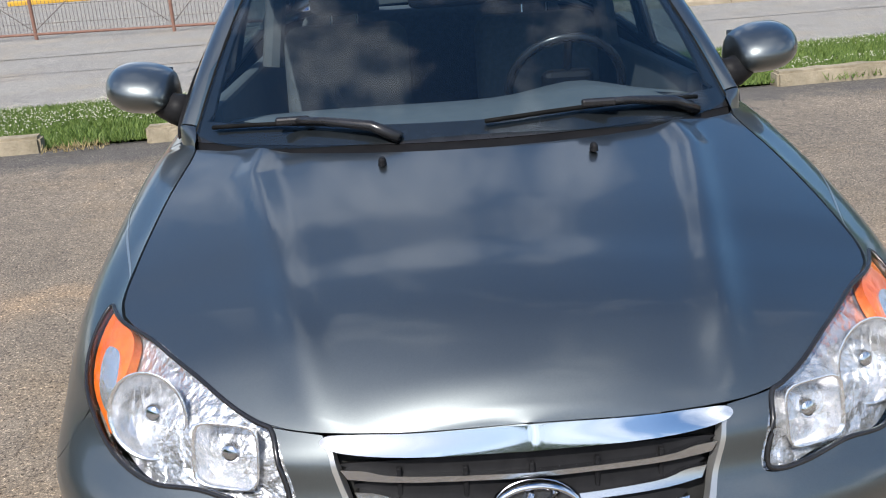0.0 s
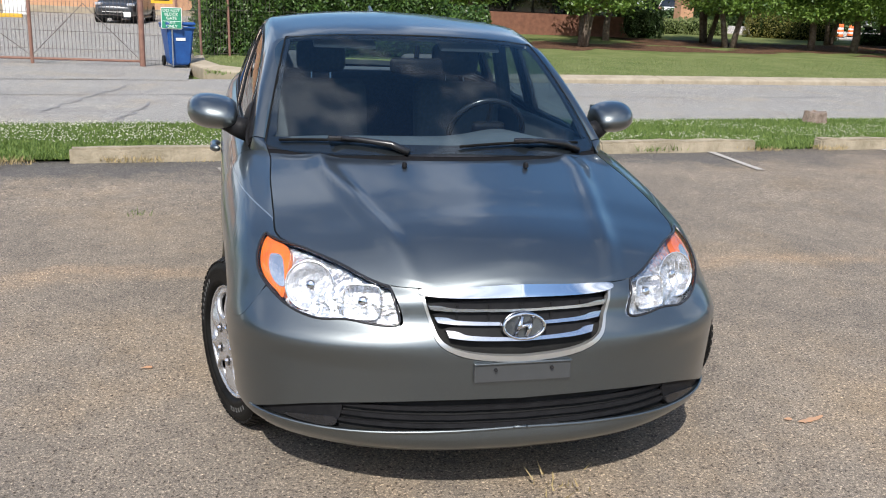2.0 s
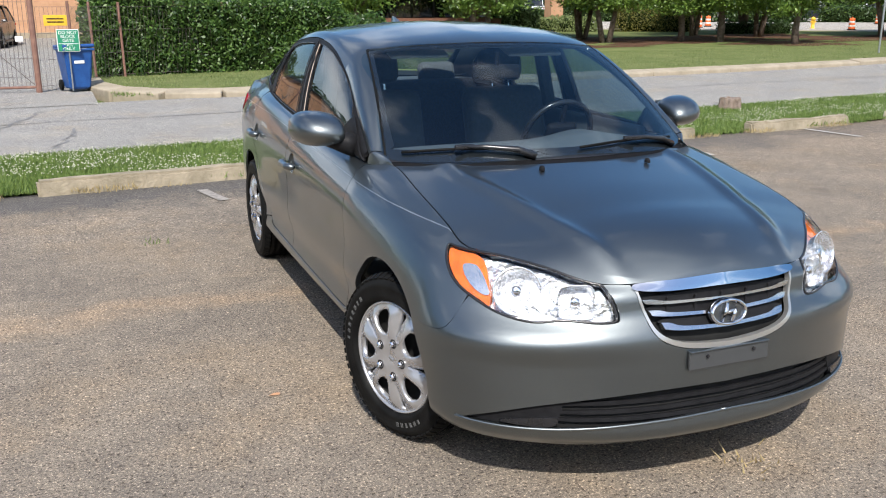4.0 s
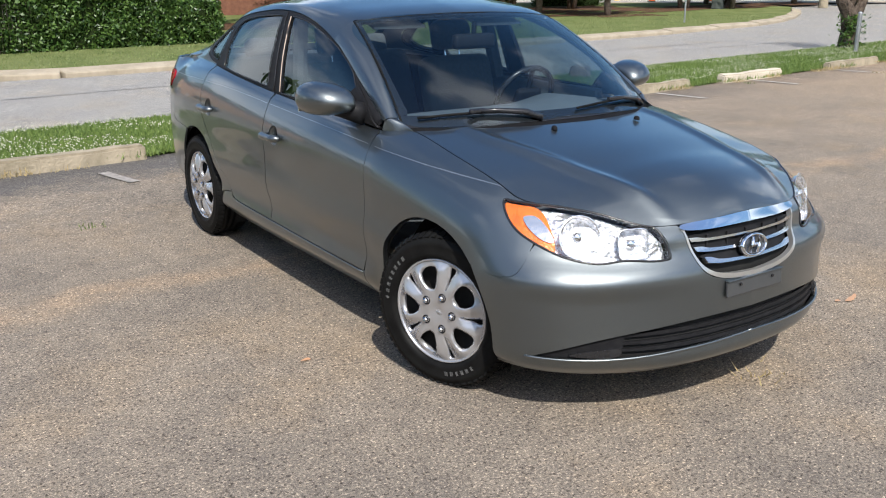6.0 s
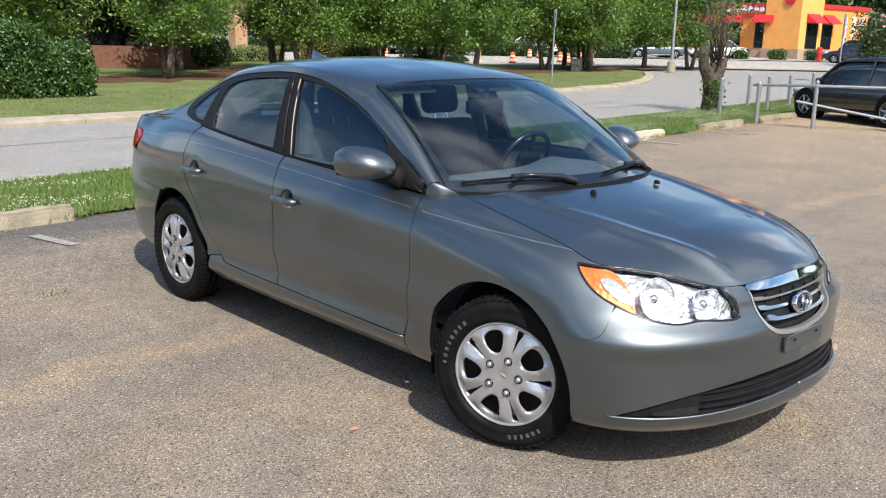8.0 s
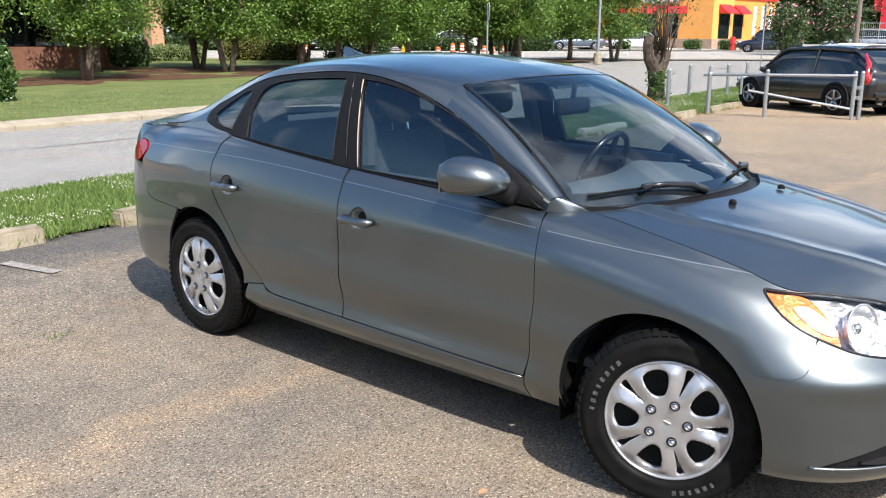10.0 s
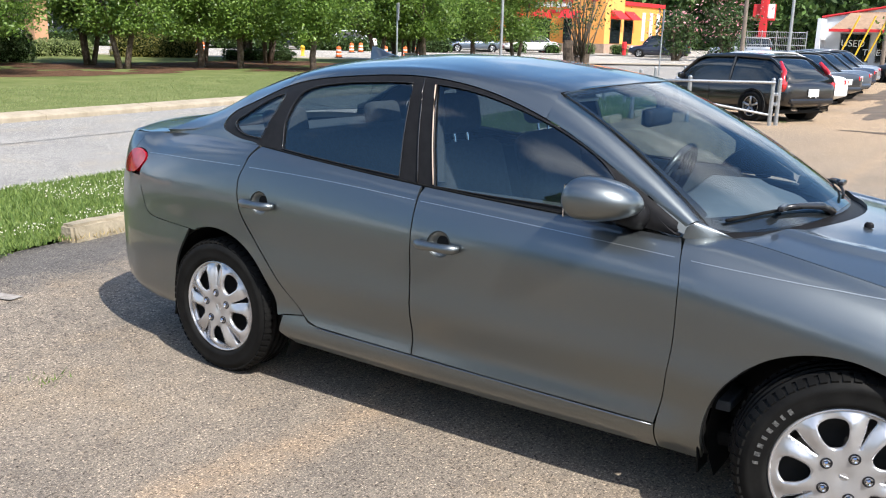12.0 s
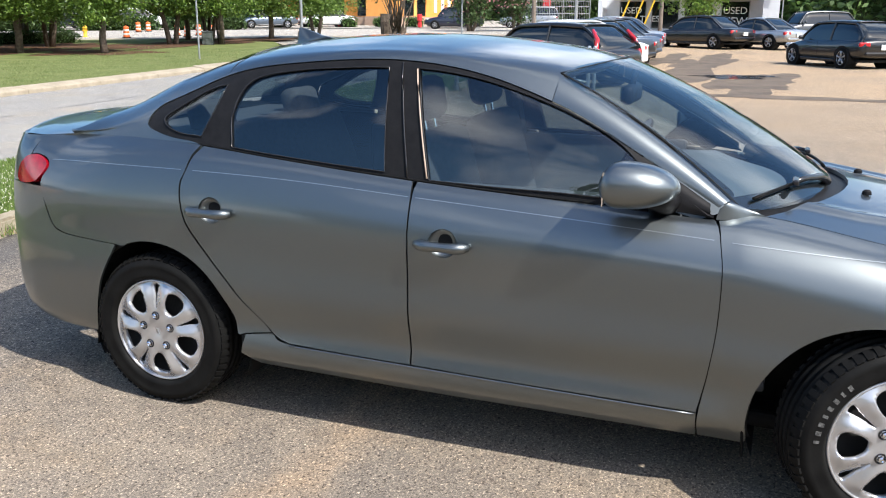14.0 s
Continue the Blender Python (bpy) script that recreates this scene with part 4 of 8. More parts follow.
# wheels
def wheel_parts():
    w = new("wheel")
    w.parent = car
    w["label"] = "black tyre with a silver ten-spoke hubcap"
    R = .312
    prof = [(-.062, .204), (-.084, .2135), (-.098, .221), (-.1038, .232), (-.1020, .238), (-.104, .252), (-.1022, .266), (-.1048, .272), (-.1005, .282), (-.088, .303), (-.070, .310)]
    for x in (-.052, -.018, .018, .052):
        prof += [(x - .006, .312), (x - .005, .304), (x + .005, .304), (x + .006, .312)]
    prof += [(.070, .310), (.088, .303), (.100, .282), (.104, .250), (.100, .215), (.095, .200)]
    part("tyre", lathe(prof, 72), RUBBER, w, "black tyre with worn tread", True)
    # tread blocks at the shoulders
    bm = bmesh.new()
    for k in range(60):
        a = 2 * math.pi * k / 60
        for sx in (-1, 1):
            b = Matrix.Rotation(a, 4, "X") @ Matrix.Translation((sx * .078, 0, .3045)) @ Matrix.Rotation(radians(sx * 26), 4, "Y")
            vs = [bm.verts.new(b @ Vector((dx, dy, dz))) for dx in (-.018, .018) for dy in (-.010, .010) for dz in (-.004, .005)]
            for q in ((0, 1, 3, 2), (4, 6, 7, 5), (0, 4, 5, 1), (2, 3, 7, 6), (1, 5, 7, 3), (0, 2, 6, 4)):
                bm.faces.new([vs[i] for i in q])
    part("tread", bm, RUBBER, w)["kind"] = "stuff"
    # pale print on the sidewall, as plain bars
    for base, num, step_ in ((-70, 8, 6.4), (158, 6, 6.0)):
        for k in range(num):
            a = radians(base + k * step_)
            bm = box_bm((.0016, .013 if k % 3 else .009, .017), (0, 0, 0), 0)
            bmesh.ops.transform(bm, matrix=Matrix.Rotation(a, 4, "X") @ Matrix.Translation((-.1043, 0, .252)) @ Matrix.Rotation(radians(3), 4, "Y"), verts=bm.verts[:])
            part("sidewall_print", bm, WHITEMARK, w, "pale worn sidewall print")
    part("rim", lathe([(-.066, .206), (-.062, .185), (-.045, .178), (-.035, .12), (-.04, .05), (-.04, .001)], 48), VOID, w, "dark steel rim", True)
    CAP = 1.02
    # hubcap: five broad windows and five narrow slots between its spokes

    def cap(p):
        r = np.hypot(p[:, 0], p[:, 1])
        th = np.arctan2(p[:, 1], p[:, 0]) - radians(126)
        dome = -.104 + .010 * np.clip((.055 - r) / .055, 0, 1) ** 2 + .024 * np.clip((r - .085) / .123, 0, 1) ** 2.2
        rib = .0075 * np.cos(10 * th) * np.clip((r - .075) / .06, 0, 1) * np.clip((.200 - r) / .03, 0, 1)
        return np.stack([dome + rib, p[:, 0] * CAP, p[:, 1] * CAP], 1)

    def cut(a, pts, n=4):
        c, s_ = math.cos(a), math.sin(a)
        pts = pts + [(r, -t) for r, t in pts[::-1] if t]
        return outline([(r * c - t * s_, r * s_ + t * c) for r, t in pts], n)

    holes = [cut(radians(90 + 72 * k), [(.091, 0), (.097, .017), (.122, .034), (.155, .042), (.170, .036), (.177, .018), (.178, 0)]) for k in range(5)]
    holes += [cut(radians(126 + 72 * k), [(.098, 0), (.112, .0022), (.150, .0055), (.184, .0125), (.191, .008), (.192, 0)]) for k in range(5)]
    ring = np.array([(.208 * math.cos(a), .208 * math.sin(a)) for a in np.linspace(0, 2 * math.pi, 73)[:-1]])
    ob = panel("hubcap", cap, ring, (.009, .009), SILVER, w, holes, .018, 0, "silver painted plastic hubcap")
    bm = bmesh.new()
    bm.from_mesh(ob.data)
    bmesh.ops.remove_doubles(bm, verts=bm.verts[:], dist=.0008)
    bm.to_mesh(ob.data)
    bm.free()
    part("hubcap_rim", lathe([(-.074, .2150), (-.086, .2135), (-.091, .2095), (-.0885, .2045), (-.080, .2020)], 72), SILVER, w, "rounded silver hubcap rim", True)
    for k in range(5):
        a = radians(126 + 72 * k)
        c, s = math.cos(a), math.sin(a)
        x0 = cap(np.array([[.066 * c, .066 * s]]))[0][0]
        bm = lathe([(x0 - .012, .001), (x0 - .014, .006), (x0 - .010, .0105), (x0 + .01, .011)], 6)
        bmesh.ops.transform(bm, matrix=Matrix.Translation((0, .066 * CAP * c, .066 * CAP * s)), verts=bm.verts[:])
        part("wheel_nut", bm, CHROME, w, "chrome wheel nut")
        bm = lathe([(x0 - .0015, .018), (x0 - .001, .012), (x0 + .004, .012)], 16)
        bmesh.ops.transform(bm, matrix=Matrix.Translation((0, .066 * CAP * c, .066 * CAP * s)), verts=bm.verts[:])
        part("nut_cup", bm, GLOSSBLACK, w, smooth=True)
    x0 = cap(np.array([[0, 0.0]]))[0][0]
    bm = lathe([(x0 - .004, .001), (x0 - .004, .022), (x0 - .001, .027), (x0 + .008, .028)], 28)
    part("centre_cap", bm, SILVER, w, smooth=True)
    bm = box_bm((.003, .026, .007), (x0 - .005, 0, 0), .001, 1, Matrix.Rotation(radians(35), 4, "X"))
    part("cap_mark", bm, STEEL, w)
    return w


def spin(ob, m):
    made = {}
    for o in (ob, *ob.children_recursive):
        if o.name.startswith("sidewall_print") and m.translation.y > 1:
            continue
        made[o] = o.copy()
        scene.collection.objects.link(made[o])
        made[o].parent = made.get(o.parent, o.parent)
    made[ob].matrix_basis = m
    return made[ob]


wh = wheel_parts()
spin(wh, pose(-.775, 2.652, .31, 35, 0, 0))
spin(wh, pose(.775, 2.652, .31, 20, 0, 180))
spin(wh, pose(.788, -.010, .307, 65, 0, 200))
wh.matrix_basis = pose(-.788, -.010, .307, -17, 0, 20)
# mud flaps and exhaust side details
for sg in (-1, 1):
    part("mud_flap", box_bm((.13, .008, .19), (sg * .765, 2.995, .285), .003, 1, Matrix.Rotation(radians(8), 4, "X")), RUBBER, car, "black rubber mud flap")
    part("mud_flap", box_bm((.10, .008, .20), (sg * .80, .405, .27), .003, 1, Matrix.Rotation(radians(-4), 4, "X")), RUBBER, car, "black rubber mud flap")
# roof fin aerial
bm = bmesh.new()
prof = [(2.27, 1.448), (2.34, 1.460), (2.43, 1.492), (2.452, 1.494), (2.458, 1.42)]
l = [bm.verts.new((.016 if i in (0, 4) else .006 if i > 1 else .012, y, z)) for i, (y, z) in enumerate(prof)]
r = [bm.verts.new((-v.co.x, v.co.y, v.co.z)) for v in l]
for i in range(4):
    bm.faces.new((l[i], l[i + 1], r[i + 1], r[i]))
bm.faces.new(l)
bm.faces.new(r[::-1])
bmesh.ops.bevel(bm, geom=bm.edges[:], offset=.003, segments=2, affect="EDGES")
bmesh.ops.recalc_face_normals(bm, faces=bm.faces[:])
part("fin_aerial", bm, PAINT, car, smooth=True)

# cabin inside
def cushion(size, at, bevel, rot=None):
    return box_bm(size, at, bevel, 4, rot)


for x in (-.37, .37):
    seat = new("front_seat")
    seat.parent = car
    seat["label"] = "grey cloth front seat"
    part("cushion", cushion((.50, .50, .16), (x, 1.28, .50), .06), SEATCLOTH, seat, smooth=True)
    part("backrest", cushion((.48, .15, .62), (x, 1.58, .82), .065, Matrix.Rotation(radians(-16), 4, "X")), SEATCLOTH, seat, smooth=True)
    part("headrest", cushion((.26, .10, .17), (x, 1.69, 1.235), .045, Matrix.Rotation(radians(-10), 4, "X")), SEATCLOTH, seat, smooth=True)
    for dx in (-.05, .05):
        part("headrest_post", tube([(x + dx, 1.66, 1.08), (x + dx, 1.685, 1.2)], .006, 6), CHROME, seat)
seat = new("rear_seat")
seat.parent = car
seat["label"] = "grey cloth rear bench"
part("cushion", cushion((1.30, .50, .18), (0, 2.22, .50), .06), SEATCLOTH, seat, smooth=True)
part("backrest", cushion((1.28, .16, .60), (0, 2.55, .80), .06, Matrix.Rotation(radians(-22), 4, "X")), SEATCLOTH, seat, smooth=True)
for x in (-.38, .38):
    part("headrest", cushion((.25, .10, .15), (x, 2.68, 1.12), .04, Matrix.Rotation(radians(-15), 4, "X")), SEATCLOTH, seat, smooth=True)
part("parcel_shelf", box_bm((1.20, .34, .03), (0, 2.84, 1.065), .01), DASH, car)
# dash
ds = []
ys = (.34, .46, .62, .80, .88, .90)
zs = (.925, .955, .965, .945, .90, .60)
nx = 25
verts, faces = [], []
for y, z in zip(ys, zs):
    for i in range(nx):
        x = -.68 + 1.36 * i / (nx - 1)
        hood = .045 * math.exp(-((x - .37) / .16) ** 2) * math.exp(-((y - .74) / .14) ** 2)
        verts.append((x, y + .28 * (1 - (1 - (x / .7) ** 2)) * (1 if y < .5 else .2), z + hood - .02 * (x / .68) ** 4))
for j in range(len(ys) - 1):
    for i in range(nx - 1):
        k = j * nx + i
        faces.append((k, k + 1, k + nx + 1, k + nx))
raw("dashboard", verts, faces, DASH, car, "dark grey dashboard", True)
sw = new("steering_wheel")
sw.parent = car
sw.matrix_local = Matrix.Translation((.37, 1.0, .93)) @ Matrix.Rotation(radians(-66), 4, "X")
ring = [(.185 * math.cos(a), .185 * math.sin(a), 0) for a in np.linspace(0, 2 * math.pi, 41)]
part("rim", tube(ring, .015, 10, cap=False), GLOSSBLACK, sw, "black steering wheel rim", True)
part("hub", box_bm((.17, .14, .05), (0, -.01, -.02), .03, 3), BLACK, sw)
for a in (10, 170, 270):
    c, s = math.cos(radians(a)), math.sin(radians(a))
    part("spoke", tube([(0, 0, -.02), (.18 * c, .18 * s, 0)], .014, 6), BLACK, sw)
rv = new("rear_view_mirror")
rv.parent = car
part("shell", box_bm((.25, .05, .075), (0, .95, 1.25), .022, 3), BLACK, rv, smooth=True)
part("glass", box_bm((.225, .004, .058), (0, .976, 1.25), .0), CHROME, rv)
part("stalk", tube([(0, .94, 1.345), (0, .95, 1.28)], .012, 8), BLACK, rv)
panel("headliner", roof_surface, outline([(1.12, 2.3, C), (1.6, 2.3), (2.36, 2.3, C), (2.42, 5), (2.36, 7.7, C), (1.6, 7.7), (1.12, 7.7, C), (1.03, 5)], 6), (.12, .4), HEADLINER, car, (), 0, -.028, "pale cloth headliner")
for x in (-.36, .36):
    part("sun_visor", box_bm((.30, .12, .016), (x * .86, 1.20, 1.335), .007, 2, Matrix.Rotation(radians(18), 4, "X")), HEADLINER, car)
for sg in (-1, 1):
    part("door_card", box_bm((.05, 1.65, .50), (sg * .735, 1.62, .73), .015), DASH, car)
    part("pillar_trim", tube([(sg * .655, 1.60, .98), (sg * .60, 1.66, 1.36)], .04, 8), SEATCLOTH, car)
part("floor_pan", box_bm((1.40, 2.4, .04), (0, 1.55, .36), .01), DASH, car)

# ---- ground ----
def asphalt(name, dark, light, tar, grit=260.0, stain=0.5, dust=None):
    """Worn paving: broad stains, tar-dark patches, pale grit and hair cracks."""
    m = bpy.data.materials.new(name)
    m.use_nodes = True
    n, l = m.node_tree.nodes, m.node_tree.links
    b = n["Principled BSDF"]
    b.inputs["Roughness"].default_value = 0.92
    b.inputs["Specular IOR Level"].default_value = 0.25
    tc = n.new("ShaderNodeTexCoord").outputs["Object"]

    def noise_at(scale, detail=6.0, rough=0.6):
        a = n.new("ShaderNodeTexNoise")
        a.inputs["Scale"].default_value = scale
        a.inputs["Detail"].default_value = detail
        a.inputs["Roughness"].default_value = rough
        l.new(tc, a.inputs["Vector"])
        return a.outputs["Fac"]

    def ramp_of(fac, p0, p1, c0, c1):
        r = n.new("ShaderNodeValToRGB")
        r.color_ramp.elements[0].position, r.color_ramp.elements[1].position = p0, p1
        r.color_ramp.elements[0].color, r.color_ramp.elements[1].color = (*c0, 1), (*c1, 1)
        l.new(fac, r.inputs["Fac"])
        return r.outputs["Color"]

    def mix(kind, fac, a, c):
        x = n.new("ShaderNodeMixRGB")
        x.blend_type = kind
        if isinstance(fac, float):
            x.inputs["Fac"].default_value = fac
        else:
            l.new(fac, x.inputs["Fac"])
        l.new(a, x.inputs["Color1"])
        l.new(c, x.inputs["Color2"])
        return x.outputs["Color"]

    base = ramp_of(noise_at(0.9, 9, 0.7), 0.34, 0.66, dark, light)
    blot = ramp_of(noise_at(1.7, 10, 0.75), 0.58, 0.72, (0, 0, 0), (1, 1, 1))
    tarc = n.new("ShaderNodeRGB")
    tarc.outputs[0].default_value = (*tar, 1)
    sc = n.new("ShaderNodeMath")
    sc.operation = "MULTIPLY"
    sc.inputs[1].default_value = stain
    l.new(blot, sc.inputs[0])
    col = mix("MIX", sc.outputs[0], base, tarc.outputs[0])
    tan = ramp_of(noise_at(0.8, 9, 0.7), 0.50, 0.68, (1, 1, 1), (1.12, 1.03, 0.90))
    col = mix("MULTIPLY", 0.9, col, tan)
    v = n.new("ShaderNodeTexVoronoi")
    v.inputs["Scale"].default_value = grit
    l.new(tc, v.inputs["Vector"])
    grain = ramp_of(v.outputs["Distance"], 0.05, 0.55, (1.30, 1.27, 1.22), (0.72, 0.71, 0.70))
    col = mix("MULTIPLY", 0.85, col, grain)
    if dust:
        # sandy dust lies on the far part of the lot
        sep = n.new("ShaderNodeSeparateXYZ")
        l.new(tc, sep.inputs[0])
        mr = n.new("ShaderNodeMapRange")
        mr.inputs["From Min"].default_value, mr.inputs["From Max"].default_value = 4.0, 17.0
        l.new(sep.outputs["X"], mr.inputs["Value"])
        wob = n.new("ShaderNodeMath")
        wob.operation = "MULTIPLY"
        l.new(mr.outputs["Result"], wob.inputs[0])
        l.new(ramp_of(noise_at(0.35, 6, 0.6), 0.25, 0.60, (0.35, 0.35, 0.35), (1, 1, 1)), wob.inputs[1])
        # old tar strip beside the kerb
        ty = n.new("ShaderNodeMath")
        ty.operation = "MULTIPLY_ADD"
        ty.inputs[1].default_value = -.095
        l.new(sep.outputs["X"], ty.inputs[0])
        l.new(sep.outputs["Y"], ty.inputs[2])
        tn = n.new("ShaderNodeMath")
        tn.operation = "MULTIPLY_ADD"
        tn.inputs[1].default_value = 2.2
        l.new(noise_at(1.3, 8, 0.65), tn.inputs[0])
        l.new(ty.outputs[0], tn.inputs[2])
        td = n.new("ShaderNodeMapRange")
        td.inputs["From Min"].default_value, td.inputs["From Max"].default_value = 5.55, 6.15
        td.inputs["To Max"].default_value = 0.9
        l.new(tn.outputs[0], td.inputs["Value"])
        col = mix("MIX", td.outputs["Result"], col, tarc.outputs[0])
        # sandy band washed across the lot
        by = n.new("ShaderNodeMath")
        by.operation = "MULTIPLY_ADD"
        by.inputs[1].default_value = .03
        l.new(sep.outputs["X"], by.inputs[0])
        l.new(sep.outputs["Y"], by.inputs[2])
        bw = n.new("ShaderNodeMath")
        bw.operation = "MULTIPLY_ADD"
        bw.inputs[1].default_value = .9
        l.new(noise_at(1.1, 8, 0.65), bw.inputs[0])
        l.new(by.outputs[0], bw.inputs[2])
        off = n.new("ShaderNodeMath")
        off.operation = "SUBTRACT"
        off.inputs[1].default_value = 2.24
        l.new(bw.outputs[0], off.inputs[0])
        ab = n.new("ShaderNodeMath")
        ab.operation = "ABSOLUTE"
        l.new(off.outputs[0], ab.inputs[0])
        bd = n.new("ShaderNodeMapRange")
        bd.inputs["From Min"].default_value, bd.inputs["From Max"].default_value = .20, .02
        bd.inputs["To Max"].default_value = 0.55
        l.new(ab.outputs[0], bd.inputs["Value"])
        bf = n.new("ShaderNodeMath")
        bf.operation = "MULTIPLY"
        l.new(bd.outputs["Result"], bf.inputs[0])
        l.new(ramp_of(noise_at(2.6, 8, 0.7), 0.38, 0.60, (0.15, 0.15, 0.15), (1, 1, 1)), bf.inputs[1])
        bc = n.new("ShaderNodeRGB")
        bc.outputs[0].default_value = (0.345, 0.245, 0.155, 1)
        col = mix("MIX", bf.outputs[0], col, bc.outputs[0])
        dc = n.new("ShaderNodeRGB")
        dc.outputs[0].default_value = (*dust, 1)
        col = mix("MIX", wob.outputs[0], col, dc.outputs[0])
    # pale and dark chips in the binder, of uneven shape
    for size, p0, p1, c0, c1 in ((74.0, 0.56, 0.64, (1, 1, 1), (2.0, 1.95, 1.84)), (128.0, 0.57, 0.63, (1, 1, 1), (1.9, 1.86, 1.78)), (66.0, 0.36, 0.44, (0.34, 0.33, 0.325), (1, 1, 1)), (31.0, 0.30, 0.42, (0.66, 0.65, 0.64), (1, 1, 1)), (34.0, 0.64, 0.70, (1, 1, 1), (1.6, 1.55, 1.45))):
        col = mix("MULTIPLY", 1.0, col, ramp_of(noise_at(size, 3.0, 0.6), p0, p1, c0, c1))
    dim = ramp_of(noise_at(120, 5, 0.75), 0.38, 0.60, (0.58, 0.57, 0.56), (1.22, 1.21, 1.19))
    col = mix("MULTIPLY", 1.0, col, dim)
    worn = ramp_of(noise_at(9.0, 8, 0.8), 0.36, 0.60, (0.80, 0.80, 0.81), (1.08, 1.08, 1.07))
    col = mix("MULTIPLY", 1.0, col, worn)
    crack = n.new("ShaderNodeTexVoronoi")
    crack.feature = "DISTANCE_TO_EDGE"
    crack.inputs["Scale"].default_value = 0.42
    warp = n.new("ShaderNodeTexNoise")
    warp.inputs["Scale"].default_value = 2.2
    warp.inputs["Detail"].default_value = 6
    l.new(tc, warp.inputs["Vector"])
    add = n.new("ShaderNodeMixRGB")
    add.blend_type = "ADD"
    add.inputs["Fac"].default_value = 0.55
    l.new(tc, add.inputs["Color1"])
    l.new(warp.outputs["Color"], add.inputs["Color2"])
    l.new(add.outputs["Color"], crack.inputs["Vector"])
    ck = ramp_of(crack.outputs["Distance"], 0.0006, 0.0026, (0.62, 0.61, 0.60), (1, 1, 1))
    col = mix("MULTIPLY", 0.45, col, ck)
    l.new(col, b.inputs["Base Color"])
    k = n.new("ShaderNodeBump")
    k.inputs["Strength"].default_value = 0.20
    k.inputs["Distance"].default_value = 0.006
    l.new(v.outputs["Distance"], k.inputs["Height"])
    l.new(k.outputs["Normal"], b.inputs["Normal"])
    return m


ASPHALT = asphalt("worn_asphalt", (0.176, 0.155, 0.133), (0.268, 0.229, 0.185), (0.092, 0.087, 0.083), 300.0, 0.45, dust=(0.325, 0.240, 0.158))
ROADTAR = asphalt("grey_street_asphalt", (0.27, 0.265, 0.26), (0.32, 0.315, 0.30), (0.22, 0.215, 0.21), 170, 0.35)
PALEROAD = asphalt("sunworn_pale_asphalt", (0.37, 0.355, 0.33), (0.44, 0.42, 0.39), (0.31, 0.30, 0.28), 170, 0.3)
CONCRETE = mat("pale_concrete", (0.27, 0.23, 0.165), 0.9, col2=(0.37, 0.315, 0.235), scale=3.0, bump=0.4, bscale=60, spec=0.2)
OLDCONC = mat("mossy_kerb_concrete", (0.21, 0.18, 0.125), 0.95, col2=(0.34, 0.29, 0.21), scale=5.0, bump=0.6, bscale=45, spec=0.2)
SOIL = mat("grass_soil", (0.085, 0.12, 0.03), 0.95, col2=(0.15, 0.17, 0.06), scale=2.0, bump=0.5, bscale=60, spec=0.1)
LAWN = mat("mown_lawn", (0.095, 0.122, 0.038), 0.95, col2=(0.16, 0.175, 0.068), scale=0.9, bump=0.6, bscale=50, spec=0.1)
MULCH = mat("red_bark_mulch", (0.055, 0.030, 0.018), 0.95, col2=(0.135, 0.075, 0.045), scale=3.5, bump=0.8, bscale=40, spec=0.1)
FADEDPAINT = mat("faded_white_line", (0.33, 0.30, 0.265), 0.9, col2=(0.19, 0.172, 0.15), scale=20, bump=0.2, bscale=120)
WORNPAINT = mat("worn_white_line", (0.46, 0.43, 0.385), 0.9, col2=(0.25, 0.225, 0.195), scale=26, bump=0.2, bscale=120)
ORANGEPAINT = mat("orange_marking_paint", (0.50, 0.25, 0.12), 0.85, col2=(0.32, 0.23, 0.16), scale=14, bump=0.2, bscale=120)
WET = mat("puddle_water", (0.04, 0.035, 0.03), 0.04, col2=(0.05, 0.045, 0.035), scale=2.0)
DAMP = mat("damp_asphalt", (0.085, 0.066, 0.050), 0.72, col2=(0.15, 0.115, 0.083), scale=1.2, spec=0.2, bump=0.2, bscale=150)


def sheet(name, x0, x1, y0, y1, nx, ny, lift, material, edge0=None, edge1=None, xs=None):
    """A sheet of land between two lines y(x), following the lie of the land."""
    xs = np.linspace(x0, x1, nx) if xs is None else xs
    verts, faces = [], []
    for x in xs:
        a = edge0(x) if edge0 else y0
        b = edge1(x) if edge1 else y1
        for y in np.linspace(a, b, ny):
            verts.append((x, y, gz(x, y) + lift))
    for i in range(len(xs) - 1):
        for j in range(ny - 1):
            k = i * ny + j
            faces.append((k, k + ny, k + ny + 1, k + 1))
    return raw(name, verts, faces, material, smooth=True)


def near_edge(x):
    return 5.55 + .095 * min(x, 26)


def street_near(x):
    return 7.75 + .115 * x


def street_far(x):
    return 14.0 + .13 * x + max(0, x - 24) ** 1.6 * .09


tagged(sheet("ground", -400, 900, -400, 900, 131, 131, -.16, SOIL), "wide level ground under grass and paving", "ground", kind="structure")
tagged(sheet("pavement", -80, 110, -80, 0, 110, 70, 0, ASPHALT, edge1=lambda x: near_edge(x) if x < 26 else 8.0 + .1 * (x - 26)), "worn sunlit asphalt of a car park", "car park", kind="structure")
tagged(sheet("road", -60, 110, 0, 0, 100, 8, -.02, ROADTAR, lambda x: street_near(x) if x < 26 else 8.0 + .1 * (x - 26), lambda x: street_far(min(x, 36)) + max(0, x - 36) * 1.2), "pale grey asphalt street", "road", kind="structure")


def far_line(x):
    return (34 - .72 * x) / .69


